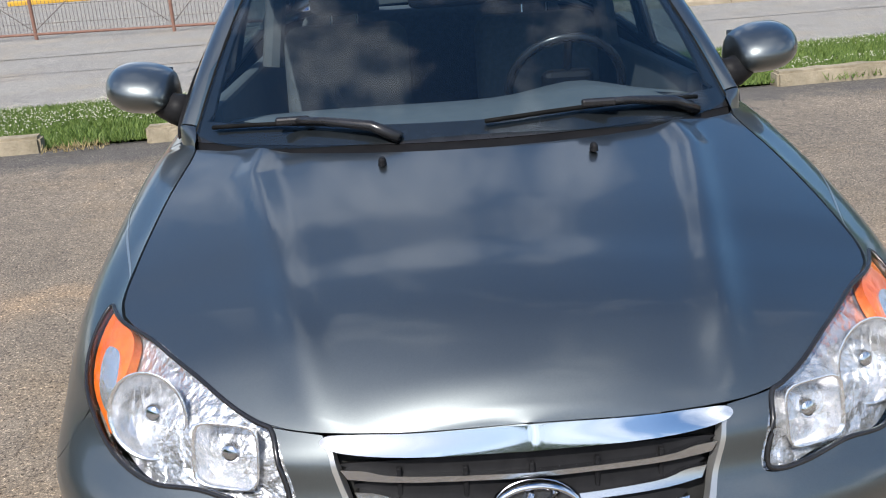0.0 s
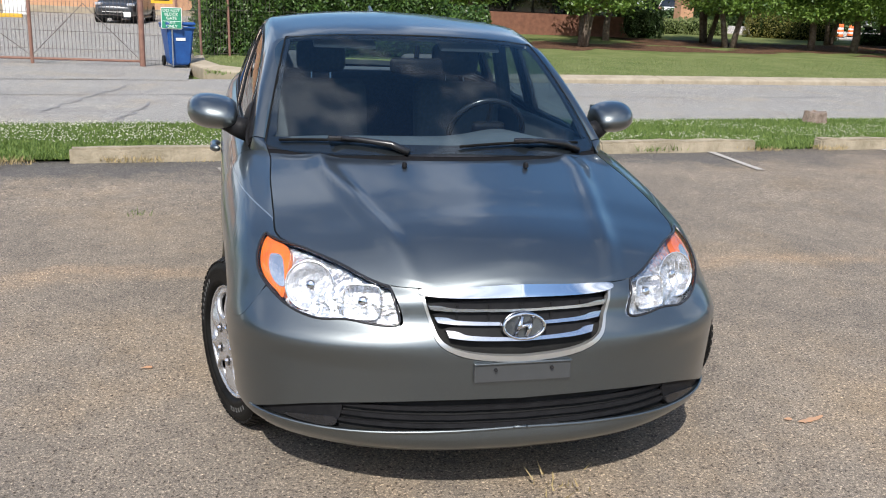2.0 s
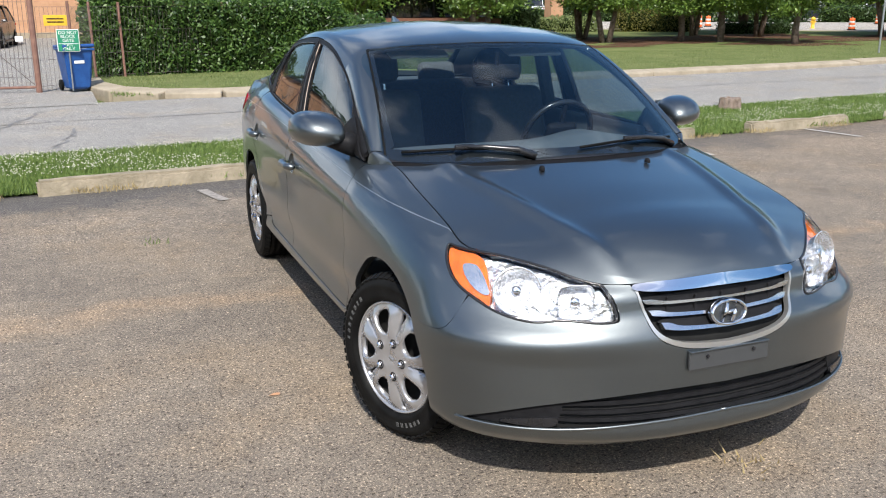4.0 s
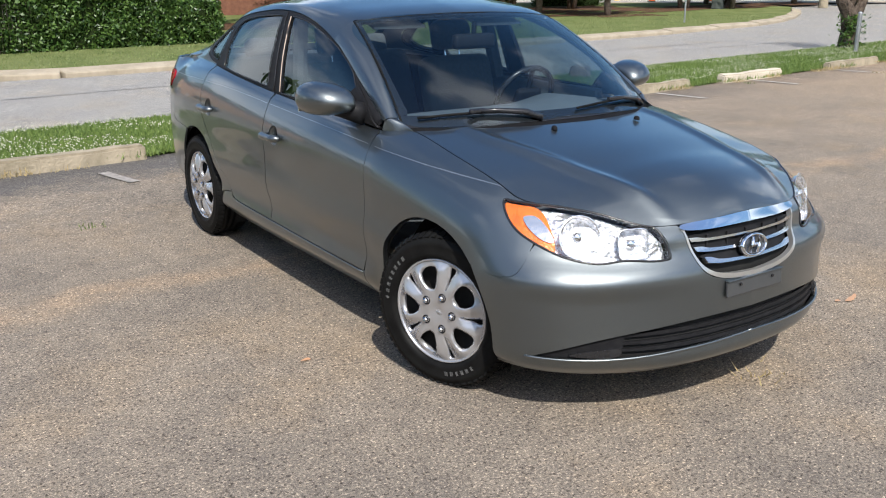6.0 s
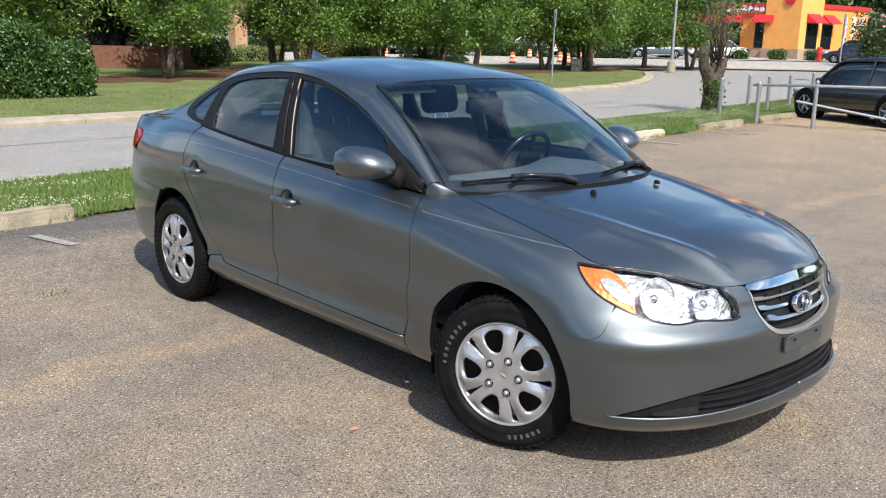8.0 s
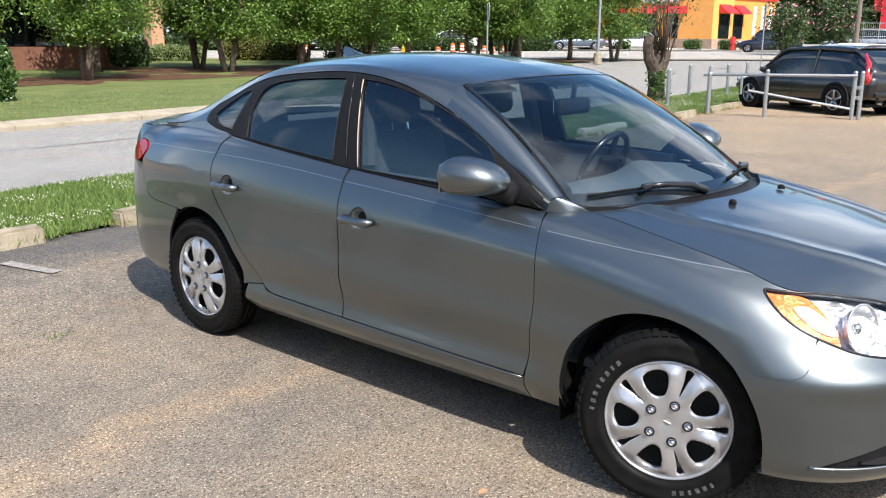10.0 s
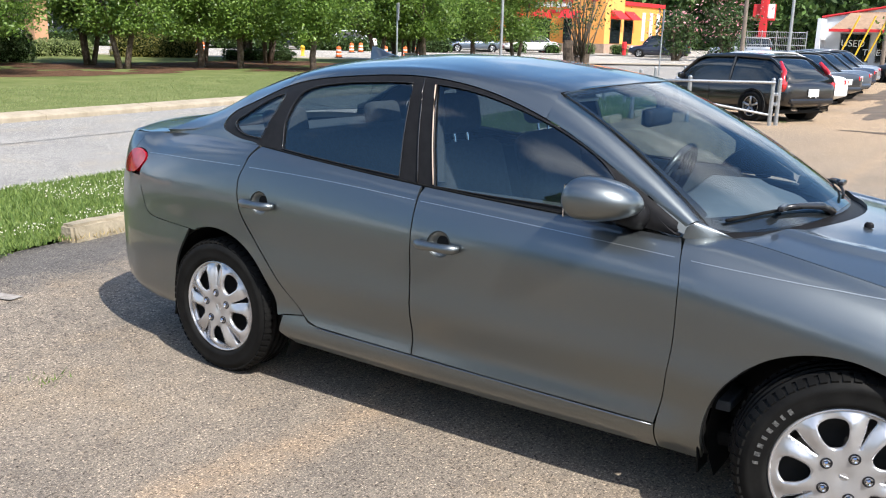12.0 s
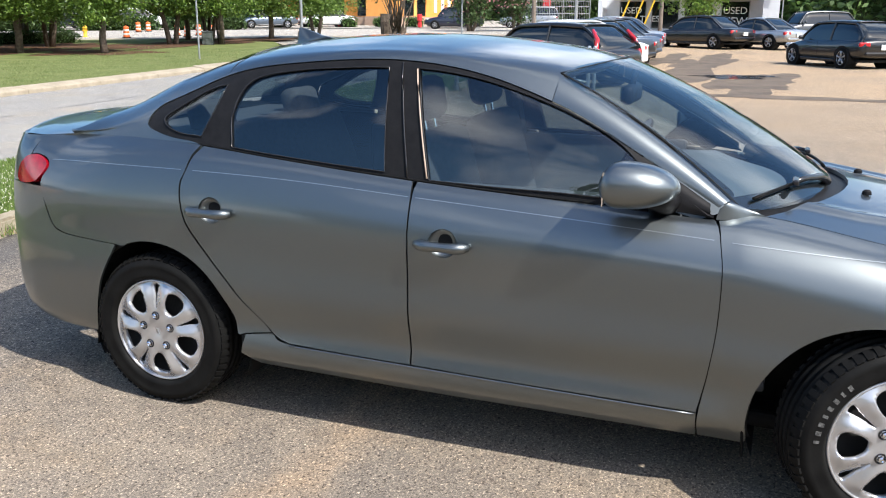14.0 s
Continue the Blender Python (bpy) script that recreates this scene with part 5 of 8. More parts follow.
# main road across the far end, and the drive behind the gate
def band(name, d0, d1, lift, material, t0=-90, t1=90, n=40):
    verts, faces = [], []
    for i in range(n + 1):
        t = t0 + (t1 - t0) * i / n
        for k in range(5):
            d = d0 + (d1 - d0) * k / 4
            x, y = .722 * d + .692 * t, .692 * d - .722 * t
            verts.append((x, y, gz(x, y) + lift))
    for i in range(n):
        for k in range(4):
            q = i * 5 + k
            faces.append((q, q + 1, q + 6, q + 5))
    return raw(name, verts, faces, material, smooth=True)


tagged(band("main_road", 51, 66, .03, PALEROAD), "sunlit main road beyond the trees", "road", kind="structure")
tagged(band("far_footway", 48.9, 50.8, .06, CONCRETE), "pale concrete footway beside the main road", "pavement", kind="structure")
tagged(band("far_forecourt", 69, 110, .04, PALEROAD), "grey forecourt with parked cars", "forecourt", kind="structure")
tagged(sheet("drive", -40, -1.3, 0, 60, 20, 20, -.012, ROADTAR, edge0=lambda x: street_far(x) - .3, edge1=lambda x: 52.0), "grey drive behind a closed gate", "drive", kind="structure")
tagged(sheet("verge_near", -60, 26, 0, 0, 120, 6, .03, SOIL, near_edge, street_near), "rough clover and grass strip beside the car park", "verge", kind="structure")
tagged(sheet("verge_far", -1.3, 37, 0, 0, 154, 24, .06, LAWN, lambda x: float(np.interp(x, [-1.3, -1.05, -.85, -.1, .9], [17.2, 15.9, 15.35, 14.5, 14.28])) if x < .9 else street_far(x) + .12, lambda x: max(street_far(x) + 2, min(52, (48.9 - .722 * x) / .692))), "mown lawn beyond the street", "lawn", kind="structure")


def blob(name, x, y, rx, ry, lift, material, seed, rough=.25, n=40, turn=0.0):
    """A flat patch with an uneven rim."""
    rnd = random.Random(seed)
    ph = [rnd.uniform(0, 6.28) for _ in range(6)]
    verts = [(x, y, gz(x, y) + lift)]
    for i in range(n):
        a = 2 * math.pi * i / n
        k = 1 + rough * (.5 * math.sin(2 * a + ph[0]) + .4 * math.sin(3 * a + ph[1]) + .3 * math.sin(5 * a + ph[2]) + .25 * math.sin(9 * a + ph[3]) + .2 * math.sin(14 * a + ph[4]))
        u, v = rx * k * math.cos(a), ry * k * math.sin(a)
        px, py = x + u * math.cos(turn) - v * math.sin(turn), y + u * math.sin(turn) + v * math.cos(turn)
        verts.append((px, py, gz(px, py) + lift))
    return raw(name, verts, [(0, 1 + i, 1 + (i + 1) % n) for i in range(n)], material)


for i, (x, y, rx, ry) in enumerate([(-1.195, .487, .020, .013), (1.39, -.42, .060, .016), (1.30, -.40, .02, .010)]):
    tagged(blob("paint_mark", x, y, rx, ry, .006, ORANGEPAINT, 40 + i, .35, 20, .3), "small faded orange paint mark on asphalt", "paint mark", "paint marks", "structure")
for x0, y0, x1, y1, w in ((-.83, 4.98, -.72, 4.45, .10), (4.62, 5.85, 4.55, 4.75, .09), (7.12, 6.05, 7.2, 5.2, .09), (9.7, 6.35, 9.72, 5.5, .09), (12.3, 6.5, 12.4, 5.7, .09), (-3.3, 5.1, -3.2, 4.3, .1)):
    a, b = Vector((x0, y0)), Vector((x1, y1))
    s = (b - a).normalized().orthogonal() * w / 2
    verts = [(p.x, p.y, gz(p.x, p.y) + .009) for p in (a - s, a + s, (a + b) / 2 + s * .8, b + s * .9, b - s, (a + b) / 2 - s)]
    tagged(raw("parking_line", verts, [(0, 1, 2, 5), (5, 2, 3, 4)], FADEDPAINT if x0 < 0 else WORNPAINT), "worn white parking line on asphalt", "parking line", "parking lines", "structure")
for i, (x, y, rx, ry, m_) in enumerate([(27.5, 2.7, 7.0, 1.0, DAMP), (19.5, .8, 3.6, .95, DAMP), (15.4, -.6, .42, 3.0, DAMP), (31, 4.2, 4.0, .6, DAMP)]):
    tagged(blob("damp_patch", x, y, rx, ry, .004 + .001 * i, m_, 60 + i, .45), "dark damp patch on the car park", "damp patch", "damp patches", "structure")
tagged(blob("puddle", 21.7, 1.35, .75, 1.05, .012, WET, 71, .45), "shallow puddle mirroring the sky on asphalt", "puddle", kind="structure")
CRACKTAR = mat("crack_seal", (0.15, 0.145, 0.14), 0.8, col2=(0.19, 0.185, 0.18), scale=6)
for (x0, y0, x1, y1) in ((-6, 10.6, 8, 12.2), (9, 12.4, 22, 13.6), (-3.0, 9.0, -2.2, 12.6), (-2.0, 8.3, -1.7, 10.2), (13, 11.6, 19, 12.0)):
    rnd = random.Random(x0)
    vs, fs = [], []
    for k in range(25):
        f = k / 24
        x, y = x0 + (x1 - x0) * f + rnd.uniform(-.06, .06), y0 + (y1 - y0) * f + rnd.uniform(-.05, .05)
        w = .012 + .014 * rnd.random()
        d = Vector((x1 - x0, y1 - y0)).normalized().orthogonal() * w
        vs += [(x - d.x, y - d.y, gz(x, y) - .014), (x + d.x, y + d.y, gz(x, y) - .014)]
    fs = [(2 * k, 2 * k + 1, 2 * k + 3, 2 * k + 2) for k in range(24)]
    tagged(raw("road_crack", vs, fs, CRACKTAR), "thin dark crack across the street", "crack", "street cracks", "structure")


# kerb stones by the car park
def kerb_stone(x0, x1, material, hgt=.13, dep=.17, seed=0, lean=0.0):
    rnd = random.Random(seed)
    L = math.hypot(x1 - x0, near_edge(x1) - near_edge(x0))
    bm = bmesh.new()
    bmesh.ops.create_cube(bm, size=1, matrix=Matrix.Diagonal((L, dep, hgt + .06, 1)))
    bmesh.ops.subdivide_edges(bm, edges=[e for e in bm.edges if abs(e.verts[0].co.x - e.verts[1].co.x) > L * .5], cuts=14, use_grid_fill=True)
    bmesh.ops.bevel(bm, geom=[e for e in bm.edges if e.calc_face_angle(0) > .5], offset=.022, segments=2, affect="EDGES")
    for v in bm.verts:
        q = v.co * 5 + Vector((seed * 3.1, 0, 0))
        v.co += Vector((0, noise.noise(q) * .014, noise.noise(q + Vector((9, 3, 1))) * .018))
        if v.co.z > 0 and v.co.y < 0:
            v.co.y += .025
    xm = (x0 + x1) / 2
    ym = near_edge(xm)
    ob = part("kerb_stone", bm, material, smooth=False)
    ob.matrix_world = pose(xm, ym - dep * .3, gz(xm, ym) + hgt / 2 - .03, lean, 0, math.degrees(math.atan(.095)))
    return ob


PALESTONE = mat("pale_new_kerb", (0.42, 0.36, 0.28), 0.9, col2=(0.52, 0.46, 0.36), scale=4, bump=0.3, bscale=60)
for i, (x0, x1, m_) in enumerate([(-7.2, -5.4, OLDCONC), (-4.9, -2.95, OLDCONC), (-2.15, -.33, OLDCONC), (.35, 2.35, OLDCONC), (3.2, 5.25, OLDCONC), (6.2, 8.05, OLDCONC), (8.95, 10.65, PALESTONE), (12.3, 14.2, OLDCONC), (15.1, 17.3, OLDCONC)]):
    tagged(kerb_stone(x0, x1, m_, seed=i, lean=(6 if m_ is PALESTONE else 0)), "pale concrete wheel stop beside the grass" if m_ is PALESTONE else "weathered concrete kerb stone half grown over with grass", "kerb stone", "kerb stones")


# far kerb, cast in lengths
def kerb_run(pts, name, label):
    root = tagged(new(name), label, "kerb", kind="structure")
    for i in range(len(pts) - 1):
        a, b = Vector(pts[i]), Vector(pts[i + 1])
        L = (b - a).length
        bm = box_bm((L - .012, .40, .34), (0, 0, -.07), .03, 2)
        for v in bm.verts:
            if v.co.y < 0 and v.co.z > 0:
                v.co.z -= .05
        ob = part("kerb", bm, CONCRETE, root)
        m = (a + b) / 2
        ob.matrix_world = pose(m.x, m.y, gz(m.x, m.y) + .03, 0, 0, math.degrees(math.atan2(b.y - a.y, b.x - a.x)))
    return root


pts = [(-1.25, 18.2), (-1.2, 16.6), (-.85, 15.2), (-.1, 14.35), (.9, 14.12)]
xk = np.linspace(3.5, 35, 13)
pts += [(float(x), street_far(float(x))) for x in xk]
kerb_run(pts, "kerb_far", "pale concrete kerb along the far lawn")


# grass blades
def blades(name, label, places, h0, h1, w, material, seed):
    rs = np.random.RandomState(seed)
    n = len(places)
    a = rs.uniform(0, 2 * np.pi, n)
    h = rs.uniform(h0, h1, n)
    lean = rs.normal(0, .45, (n, 2)) * h[:, None]
    z = ground_z(places[:, 0], places[:, 1])
    base = np.stack([places[:, 0], places[:, 1], z + .03], 1)
    d = np.stack([np.cos(a) * w, np.sin(a) * w, np.zeros(n)], 1)
    tip = base + np.stack([lean[:, 0], lean[:, 1], h], 1)
    v = np.stack([base - d, base + d, tip], 1).reshape(-1, 3)
    me = bpy.data.meshes.new(name)
    me.vertices.add(3 * n)
    me.vertices.foreach_set("co", v.ravel())
    me.loops.add(3 * n)
    me.loops.foreach_set("vertex_index", np.arange(3 * n))
    me.polygons.add(n)
    me.polygons.foreach_set("loop_start", np.arange(0, 3 * n, 3))
    me.update()
    me.validate()
    me.materials.append(material)
    return tagged(new(name, me), label, "grass", kind="stuff")


GRASS = leafy("grass_blades", (0.06, 0.115, 0.018), (0.20, 0.275, 0.065), 0.6, 0.3)
LAWNGRASS = leafy("lawn_blades", (0.12, 0.165, 0.045), (0.25, 0.29, 0.11), 0.6, 0.3)
DRYGRASS = leafy("dry_grass", (0.30, 0.22, 0.10), (0.45, 0.36, 0.18), 0.7, 0.3)
rs = np.random.RandomState(3)


def strip(n, x0, x1, f0, f1, power=1.0):
    x = x0 + (x1 - x0) * rs.rand(n) ** power
    f = rs.rand(n)
    a, b = np.array([f0(t) for t in x]), np.array([f1(t) for t in x])
    return np.stack([x, a + (b - a) * f], 1)


def patchy(p, scale, least):
    """Keeps the places where broad noise runs high, so that growth comes in clumps."""
    return p[np.array([noise.noise(Vector((q[0] * scale, q[1] * scale, 4.0))) for q in p]) > least]


blades("verge_grass", "tangled green grass and clover beside the car park", strip(230000, -7, 25, lambda x: near_edge(x) + .05, lambda x: street_near(x) - .02, 1.35), .012, .058, .0068, GRASS, 1)
blades("kerb_weeds", "dry and green weeds along the kerb stones", patchy(strip(9000, -7, 17, lambda x: near_edge(x) - .34, lambda x: near_edge(x) - .02, 1.2), 1.5, .12), .015, .06, .005, DRYGRASS, 2)
blades("kerb_grass", "green grass tufts growing over the kerb stones", patchy(strip(9000, -7, 17, lambda x: near_edge(x) - .22, lambda x: near_edge(x) + .1, 1.2), 1.1, .05), .02, .09, .006, GRASS, 4)
blades("lawn_grass", "short mown grass of the far lawn", strip(60000, -1, 30, lambda x: street_far(x) + .3, lambda x: street_far(x) + 7.5), .03, .075, .014, LAWNGRASS, 5)
blades("verge_fringe", "short grass and clover spilling over the kerb line", strip(16000, -7, 17, lambda x: near_edge(x) - .10, lambda x: near_edge(x) + .09, 1.2), .012, .05, .006, GRASS, 6)
for i, (x, y) in enumerate([(-1.40, 3.09), (.19, -.76), (9.0, 5.9), (15.2, 5.2), (16.1, 4.0), (-2.6, 2.2), (-2.9, 3.6), (12.1, 5.6)]):
    p = np.array([[x, y]]) + rs.normal(0, .05, (26, 2))
    blades("weed_tuft", "small yellowing weed growing through the asphalt", p, .015, .05, .004, DRYGRASS if i % 2 else GRASS, 30 + i)
# clover heads
CLOVER = mat("white_clover", (0.60, 0.58, 0.48), 0.9, col2=(0.42, 0.44, 0.30), scale=60)
fl = strip(17000, -7, 22, lambda x: near_edge(x) + .25, lambda x: street_near(x), 1.5)
dens = np.array([noise.noise(Vector((p[0] * .8, p[1] * 1.3, 0))) for p in fl])
fl = fl[dens > -.08]
vs, fs = [], []
for x, y in fl:
    r = rs.uniform(.004, .0088)
    z = gz(x, y) + rs.uniform(.05, .095)
    k = len(vs)
    vs += [(x + r, y, z), (x, y + r, z), (x - r, y, z), (x, y - r, z), (x, y, z + r), (x, y, z - r)]
    fs += [tuple(k + i for i in q) for q in ((0, 1, 4), (1, 2, 4), (2, 3, 4), (3, 0, 4), (1, 0, 5), (2, 1, 5), (3, 2, 5), (0, 3, 5))]
tagged(raw("clover_flowers", vs, fs, CLOVER), "white clover heads scattered over the verge", "flowers", kind="stuff")

# ---- trees and hedges ----
BARK = mat("grey_brown_bark", (0.085, 0.062, 0.045), 0.95, col2=(0.17, 0.135, 0.105), scale=9, bump=0.9, bscale=40, spec=0.1)
LEAF = leafy("tree_leaves", (0.040, 0.095, 0.012), (0.22, 0.335, 0.06), 0.45, 0.42)
HEDGELEAF = leafy("hedge_leaves", (0.018, 0.055, 0.010), (0.115, 0.20, 0.04), 0.42, 0.3)
DARKLEAF = leafy("dark_leaves", (0.02, 0.045, 0.01), (0.075, 0.13, 0.035), 0.55, 0.3)
BUSHLEAF = leafy("olive_bush_leaves", (0.10, 0.10, 0.015), (0.22, 0.20, 0.045), 0.6, 0.3)


def leaf_mesh(name, centres, size, material, parent, seed, squash=1.0, label=""):
    """Many small four-cornered leaves round the given places."""
    rs = np.random.RandomState(seed)
    n = len(centres)
    d = rs.normal(0, 1, (n, 3))
    d[:, 2] = np.abs(d[:, 2]) * squash + .2
    d /= np.linalg.norm(d, axis=1)[:, None]
    t = np.cross(d, rs.normal(0, 1, (n, 3)))
    t /= np.linalg.norm(t, axis=1)[:, None] + 1e-9
    b = np.cross(d, t)
    s = size * rs.uniform(.6, 1.3, n)[:, None]
    v = np.stack([centres - t * s, centres - b * s * .45 + d * s * .12, centres + t * s, centres + b * s * .45 + d * s * .12], 1).reshape(-1, 3)
    me = bpy.data.meshes.new(name)
    me.vertices.add(4 * n)
    me.vertices.foreach_set("co", v.ravel())
    me.loops.add(4 * n)
    me.loops.foreach_set("vertex_index", np.arange(4 * n))
    me.polygons.add(n)
    me.polygons.foreach_set("loop_start", np.arange(0, 4 * n, 4))
    me.update()
    me.validate()
    return link(name, me, material, parent, label, False)


def street_tree(name, label, stems, seed, height=6.2, spread=2.6, low=2.0, leaves=24000, size=.078, material=LEAF):
    rnd = random.Random(seed)
    root = thing(name, label, "tree", "trees on the far lawn")
    bms, tips = [], []
    for k in range(stems):
        a = 2 * math.pi * k / stems + rnd.uniform(-.4, .4)
        off = .13 if stems > 1 else 0
        p = Vector((off * math.cos(a), off * math.sin(a), -.05))
        pts, rad = [p.copy()], [.13 if stems > 1 else .17]
        lean = Vector((math.cos(a), math.sin(a), 0)) * (.22 if stems > 1 else .05)
        for j in range(6):
            p = p + lean * .5 + Vector((rnd.uniform(-.07, .07), rnd.uniform(-.07, .07), height * .115))
            pts.append(p.copy())
            rad.append(rad[0] * (1 - .125 * (j + 1)))
        bms.append(tube(pts, rad, 8))
        for j in range(2, 7):
            for _ in range(2):
                b = rnd.uniform(0, 6.28)
                q = pts[j] + Vector((math.cos(b), math.sin(b), 0)) * rnd.uniform(.5, spread * .75) + Vector((0, 0, rnd.uniform(.2, 1.2)))
                mid = (pts[j] + q) / 2 + Vector((0, 0, .15))
                bms.append(tube([pts[j], mid, q], [rad[j] * .6, rad[j] * .4, .012], 6))
                tips += [q, mid]
        tips.append(pts[-1])
    part("trunk", join_bm(*bms), BARK, root, "grey-brown stems", True)
    cl = []
    for _ in range(90):
        t = rnd.choice(tips)
        r = rnd.uniform(0, spread)
        a = rnd.uniform(0, 6.28)
        z = rnd.uniform(low, height)
        k = math.sin(math.pi * min(1, max(.12, (z - low + .5) / (height - low + .5)))) ** .5
        cl.append((r * k * math.cos(a), r * k * math.sin(a), z, rnd.uniform(.35, .75)))
    for t in tips:
        cl.append((t.x, t.y, max(t.z, low), rnd.uniform(.35, .6)))
    rs = np.random.RandomState(seed)
    idx = rs.randint(0, len(cl), leaves)
    c = np.array(cl)[idx]
    g = rs.normal(0, .55, (leaves, 3))
    P = c[:, :3] + g * c[:, 3:4] * np.array([1.05, 1.05, .8])
    hang = rs.rand(leaves) < .25
    P[hang, 2] -= rs.uniform(.1, .55, hang.sum())
    P[:, 2] = np.maximum(P[:, 2], low * .8 + rs.uniform(0, .5, leaves))
    leaf_mesh("crown", P, size, material, root, seed + 7)
    return root


proto = [street_tree("lawn_tree", "young green street tree with several grey-brown stems", s, 11 + i, h, sp, lw) for i, (s, h, sp, lw) in enumerate([(3, 6.4, 2.8, 1.55), (1, 5.8, 2.5, 1.4), (2, 6.6, 2.9, 1.55)])]
spots = [(12.4, 28.2, 0), (20.0, 32.6, 0), (19.2, 29.4, 2), (22.4, 28.6, 1), (23.6, 27.6, 1), (28.0, 30.2, 0), (24.7, 24.5, 1), (32.2, 26.9, 2), (33.5, 25.1, 2), (40.2, 26.4, 1), (26.5, 33.0, 2), (15.5, 33.0, 1), (30.0, 33.5, 0), (37.0, 29.5, 1), (8.0, 29.0, 2), (36.0, 27.5, 0), (42.0, 24.6, 2)]
first = {}
for i, (x, y, k) in enumerate(spots):
    sc = .92 + .16 * ((i * 37) % 10) / 10
    m = pose(x, y, gz(x, y) + .05, 0, 0, i * 73) @ Matrix.Scale(sc, 4)
    if k in first:
        copy_thing(proto[k], m)
    else:
        first[k] = 1
        proto[k].matrix_world = m
for i, (x, y, rx, ry) in enumerate([(12.6, 28.4, 4.6, 2.6), (20.0, 31.4, 4.2, 3.0), (23.2, 28.7, 3.4, 2.0), (28, 30.8, 3.6, 2.4), (25.0, 25.2, 2.4, 1.6), (33, 26.6, 4.2, 2.0), (40, 26.8, 2.4, 1.4)]):
    tagged(blob("mulch_bed", x, y, rx, ry, .068 + .0012 * i, MULCH, 80 + i, .5, 90), "reddish bark mulch round the tree stems", "mulch bed", "mulch beds", "structure")


def box_bush(name, label, category, size, at, turn, leaves, lsize, material, core, seed, round_=.35, group=""):
    """A clipped bush: a dark heart, its colour standing in for inner shade, and a skin of leaves."""
    root = thing(name, label, category, group, pose(*at, 0, 0, turn))
    sx, sy, sz = size
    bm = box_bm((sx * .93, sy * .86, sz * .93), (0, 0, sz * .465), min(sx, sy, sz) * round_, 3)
    part("heart", bm, core, root, "solid dark core coloured as the shade inside the bush")
    rs = np.random.RandomState(seed)
    n = leaves
    p = rs.uniform(-.5, .5, (n, 3))
    f = rs.randint(0, 5, n)
    w = np.array([sy * sz, sy * sz, sx * sz * 1.6, sx * sz * 1.0, sx * sy])
    f = rs.choice(5, n, p=w / w.sum())
    for k, (ax, v) in enumerate(((0, .5), (0, -.5), (1, -.5), (1, .5), (2, .5))):
        p[f == k, ax] = v
    p = p * np.array([sx, sy, sz])
    r = min(sx, sy, sz) * round_
    lim = np.array([sx, sy, sz]) / 2 - r
    q = np.clip(p, -lim, lim)
    q[:, 2] = np.minimum(np.clip(p[:, 2], -sz / 2, lim[2]), lim[2])
    d = p - q
    ln = np.linalg.norm(d, axis=1)
    k = ln > r
    p[k] = q[k] + d[k] / ln[k][:, None] * r
    bump = np.array([noise.noise(Vector(v) * 2.1) + .5 * noise.noise(Vector(v) * 5.3) for v in p]) * .20
    p += d / (ln[:, None] + 1e-6) * bump[:, None] + rs.normal(0, .035, (n, 3))
    p[:, 2] = np.maximum(p[:, 2] + sz / 2, .03)
    leaf_mesh("foliage", p, lsize, material, root, seed + 3, .6)
    return root


# near-black for the solid hearts: shade between the twigs, put into the colour
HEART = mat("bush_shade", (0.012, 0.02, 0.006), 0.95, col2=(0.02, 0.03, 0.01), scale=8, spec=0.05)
hx0, hy0, hx1, hy1 = -1.1, 19.35, 6.55, 20.75
ha = math.degrees(math.atan2(hy1 - hy0, hx1 - hx0))
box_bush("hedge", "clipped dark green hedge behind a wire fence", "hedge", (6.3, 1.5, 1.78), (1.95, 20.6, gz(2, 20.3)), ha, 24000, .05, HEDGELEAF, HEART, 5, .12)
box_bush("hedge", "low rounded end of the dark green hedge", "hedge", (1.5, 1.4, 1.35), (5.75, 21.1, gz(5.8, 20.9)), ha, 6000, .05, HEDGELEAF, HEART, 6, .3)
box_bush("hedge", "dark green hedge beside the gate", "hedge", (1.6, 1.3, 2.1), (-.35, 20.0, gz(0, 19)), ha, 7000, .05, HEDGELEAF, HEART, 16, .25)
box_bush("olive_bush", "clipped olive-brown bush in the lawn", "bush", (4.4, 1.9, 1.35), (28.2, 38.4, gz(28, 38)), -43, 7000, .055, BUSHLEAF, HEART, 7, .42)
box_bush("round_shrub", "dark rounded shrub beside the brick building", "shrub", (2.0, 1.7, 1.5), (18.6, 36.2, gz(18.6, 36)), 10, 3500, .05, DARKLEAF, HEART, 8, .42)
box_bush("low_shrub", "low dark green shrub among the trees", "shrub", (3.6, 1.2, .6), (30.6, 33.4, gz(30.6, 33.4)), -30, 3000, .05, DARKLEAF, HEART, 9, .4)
for i, (x, y) in enumerate([(22.5, 41.5), (24.5, 40.8), (20.8, 42.5)]):
    box_bush("tall_grass_bed", "bright green ornamental grass bed", "planting", (2.4, 1.4, .8), (x, y, gz(x, y)), -30, 2600, .06, LAWNGRASS, HEART, 40 + i, .4, "ornamental grass beds")

DARKBARK = mat("dark_knotted_bark", (0.05, 0.038, 0.03), 0.95, col2=(0.12, 0.095, 0.075), scale=11, bump=1.0, bscale=30, spec=0.05)
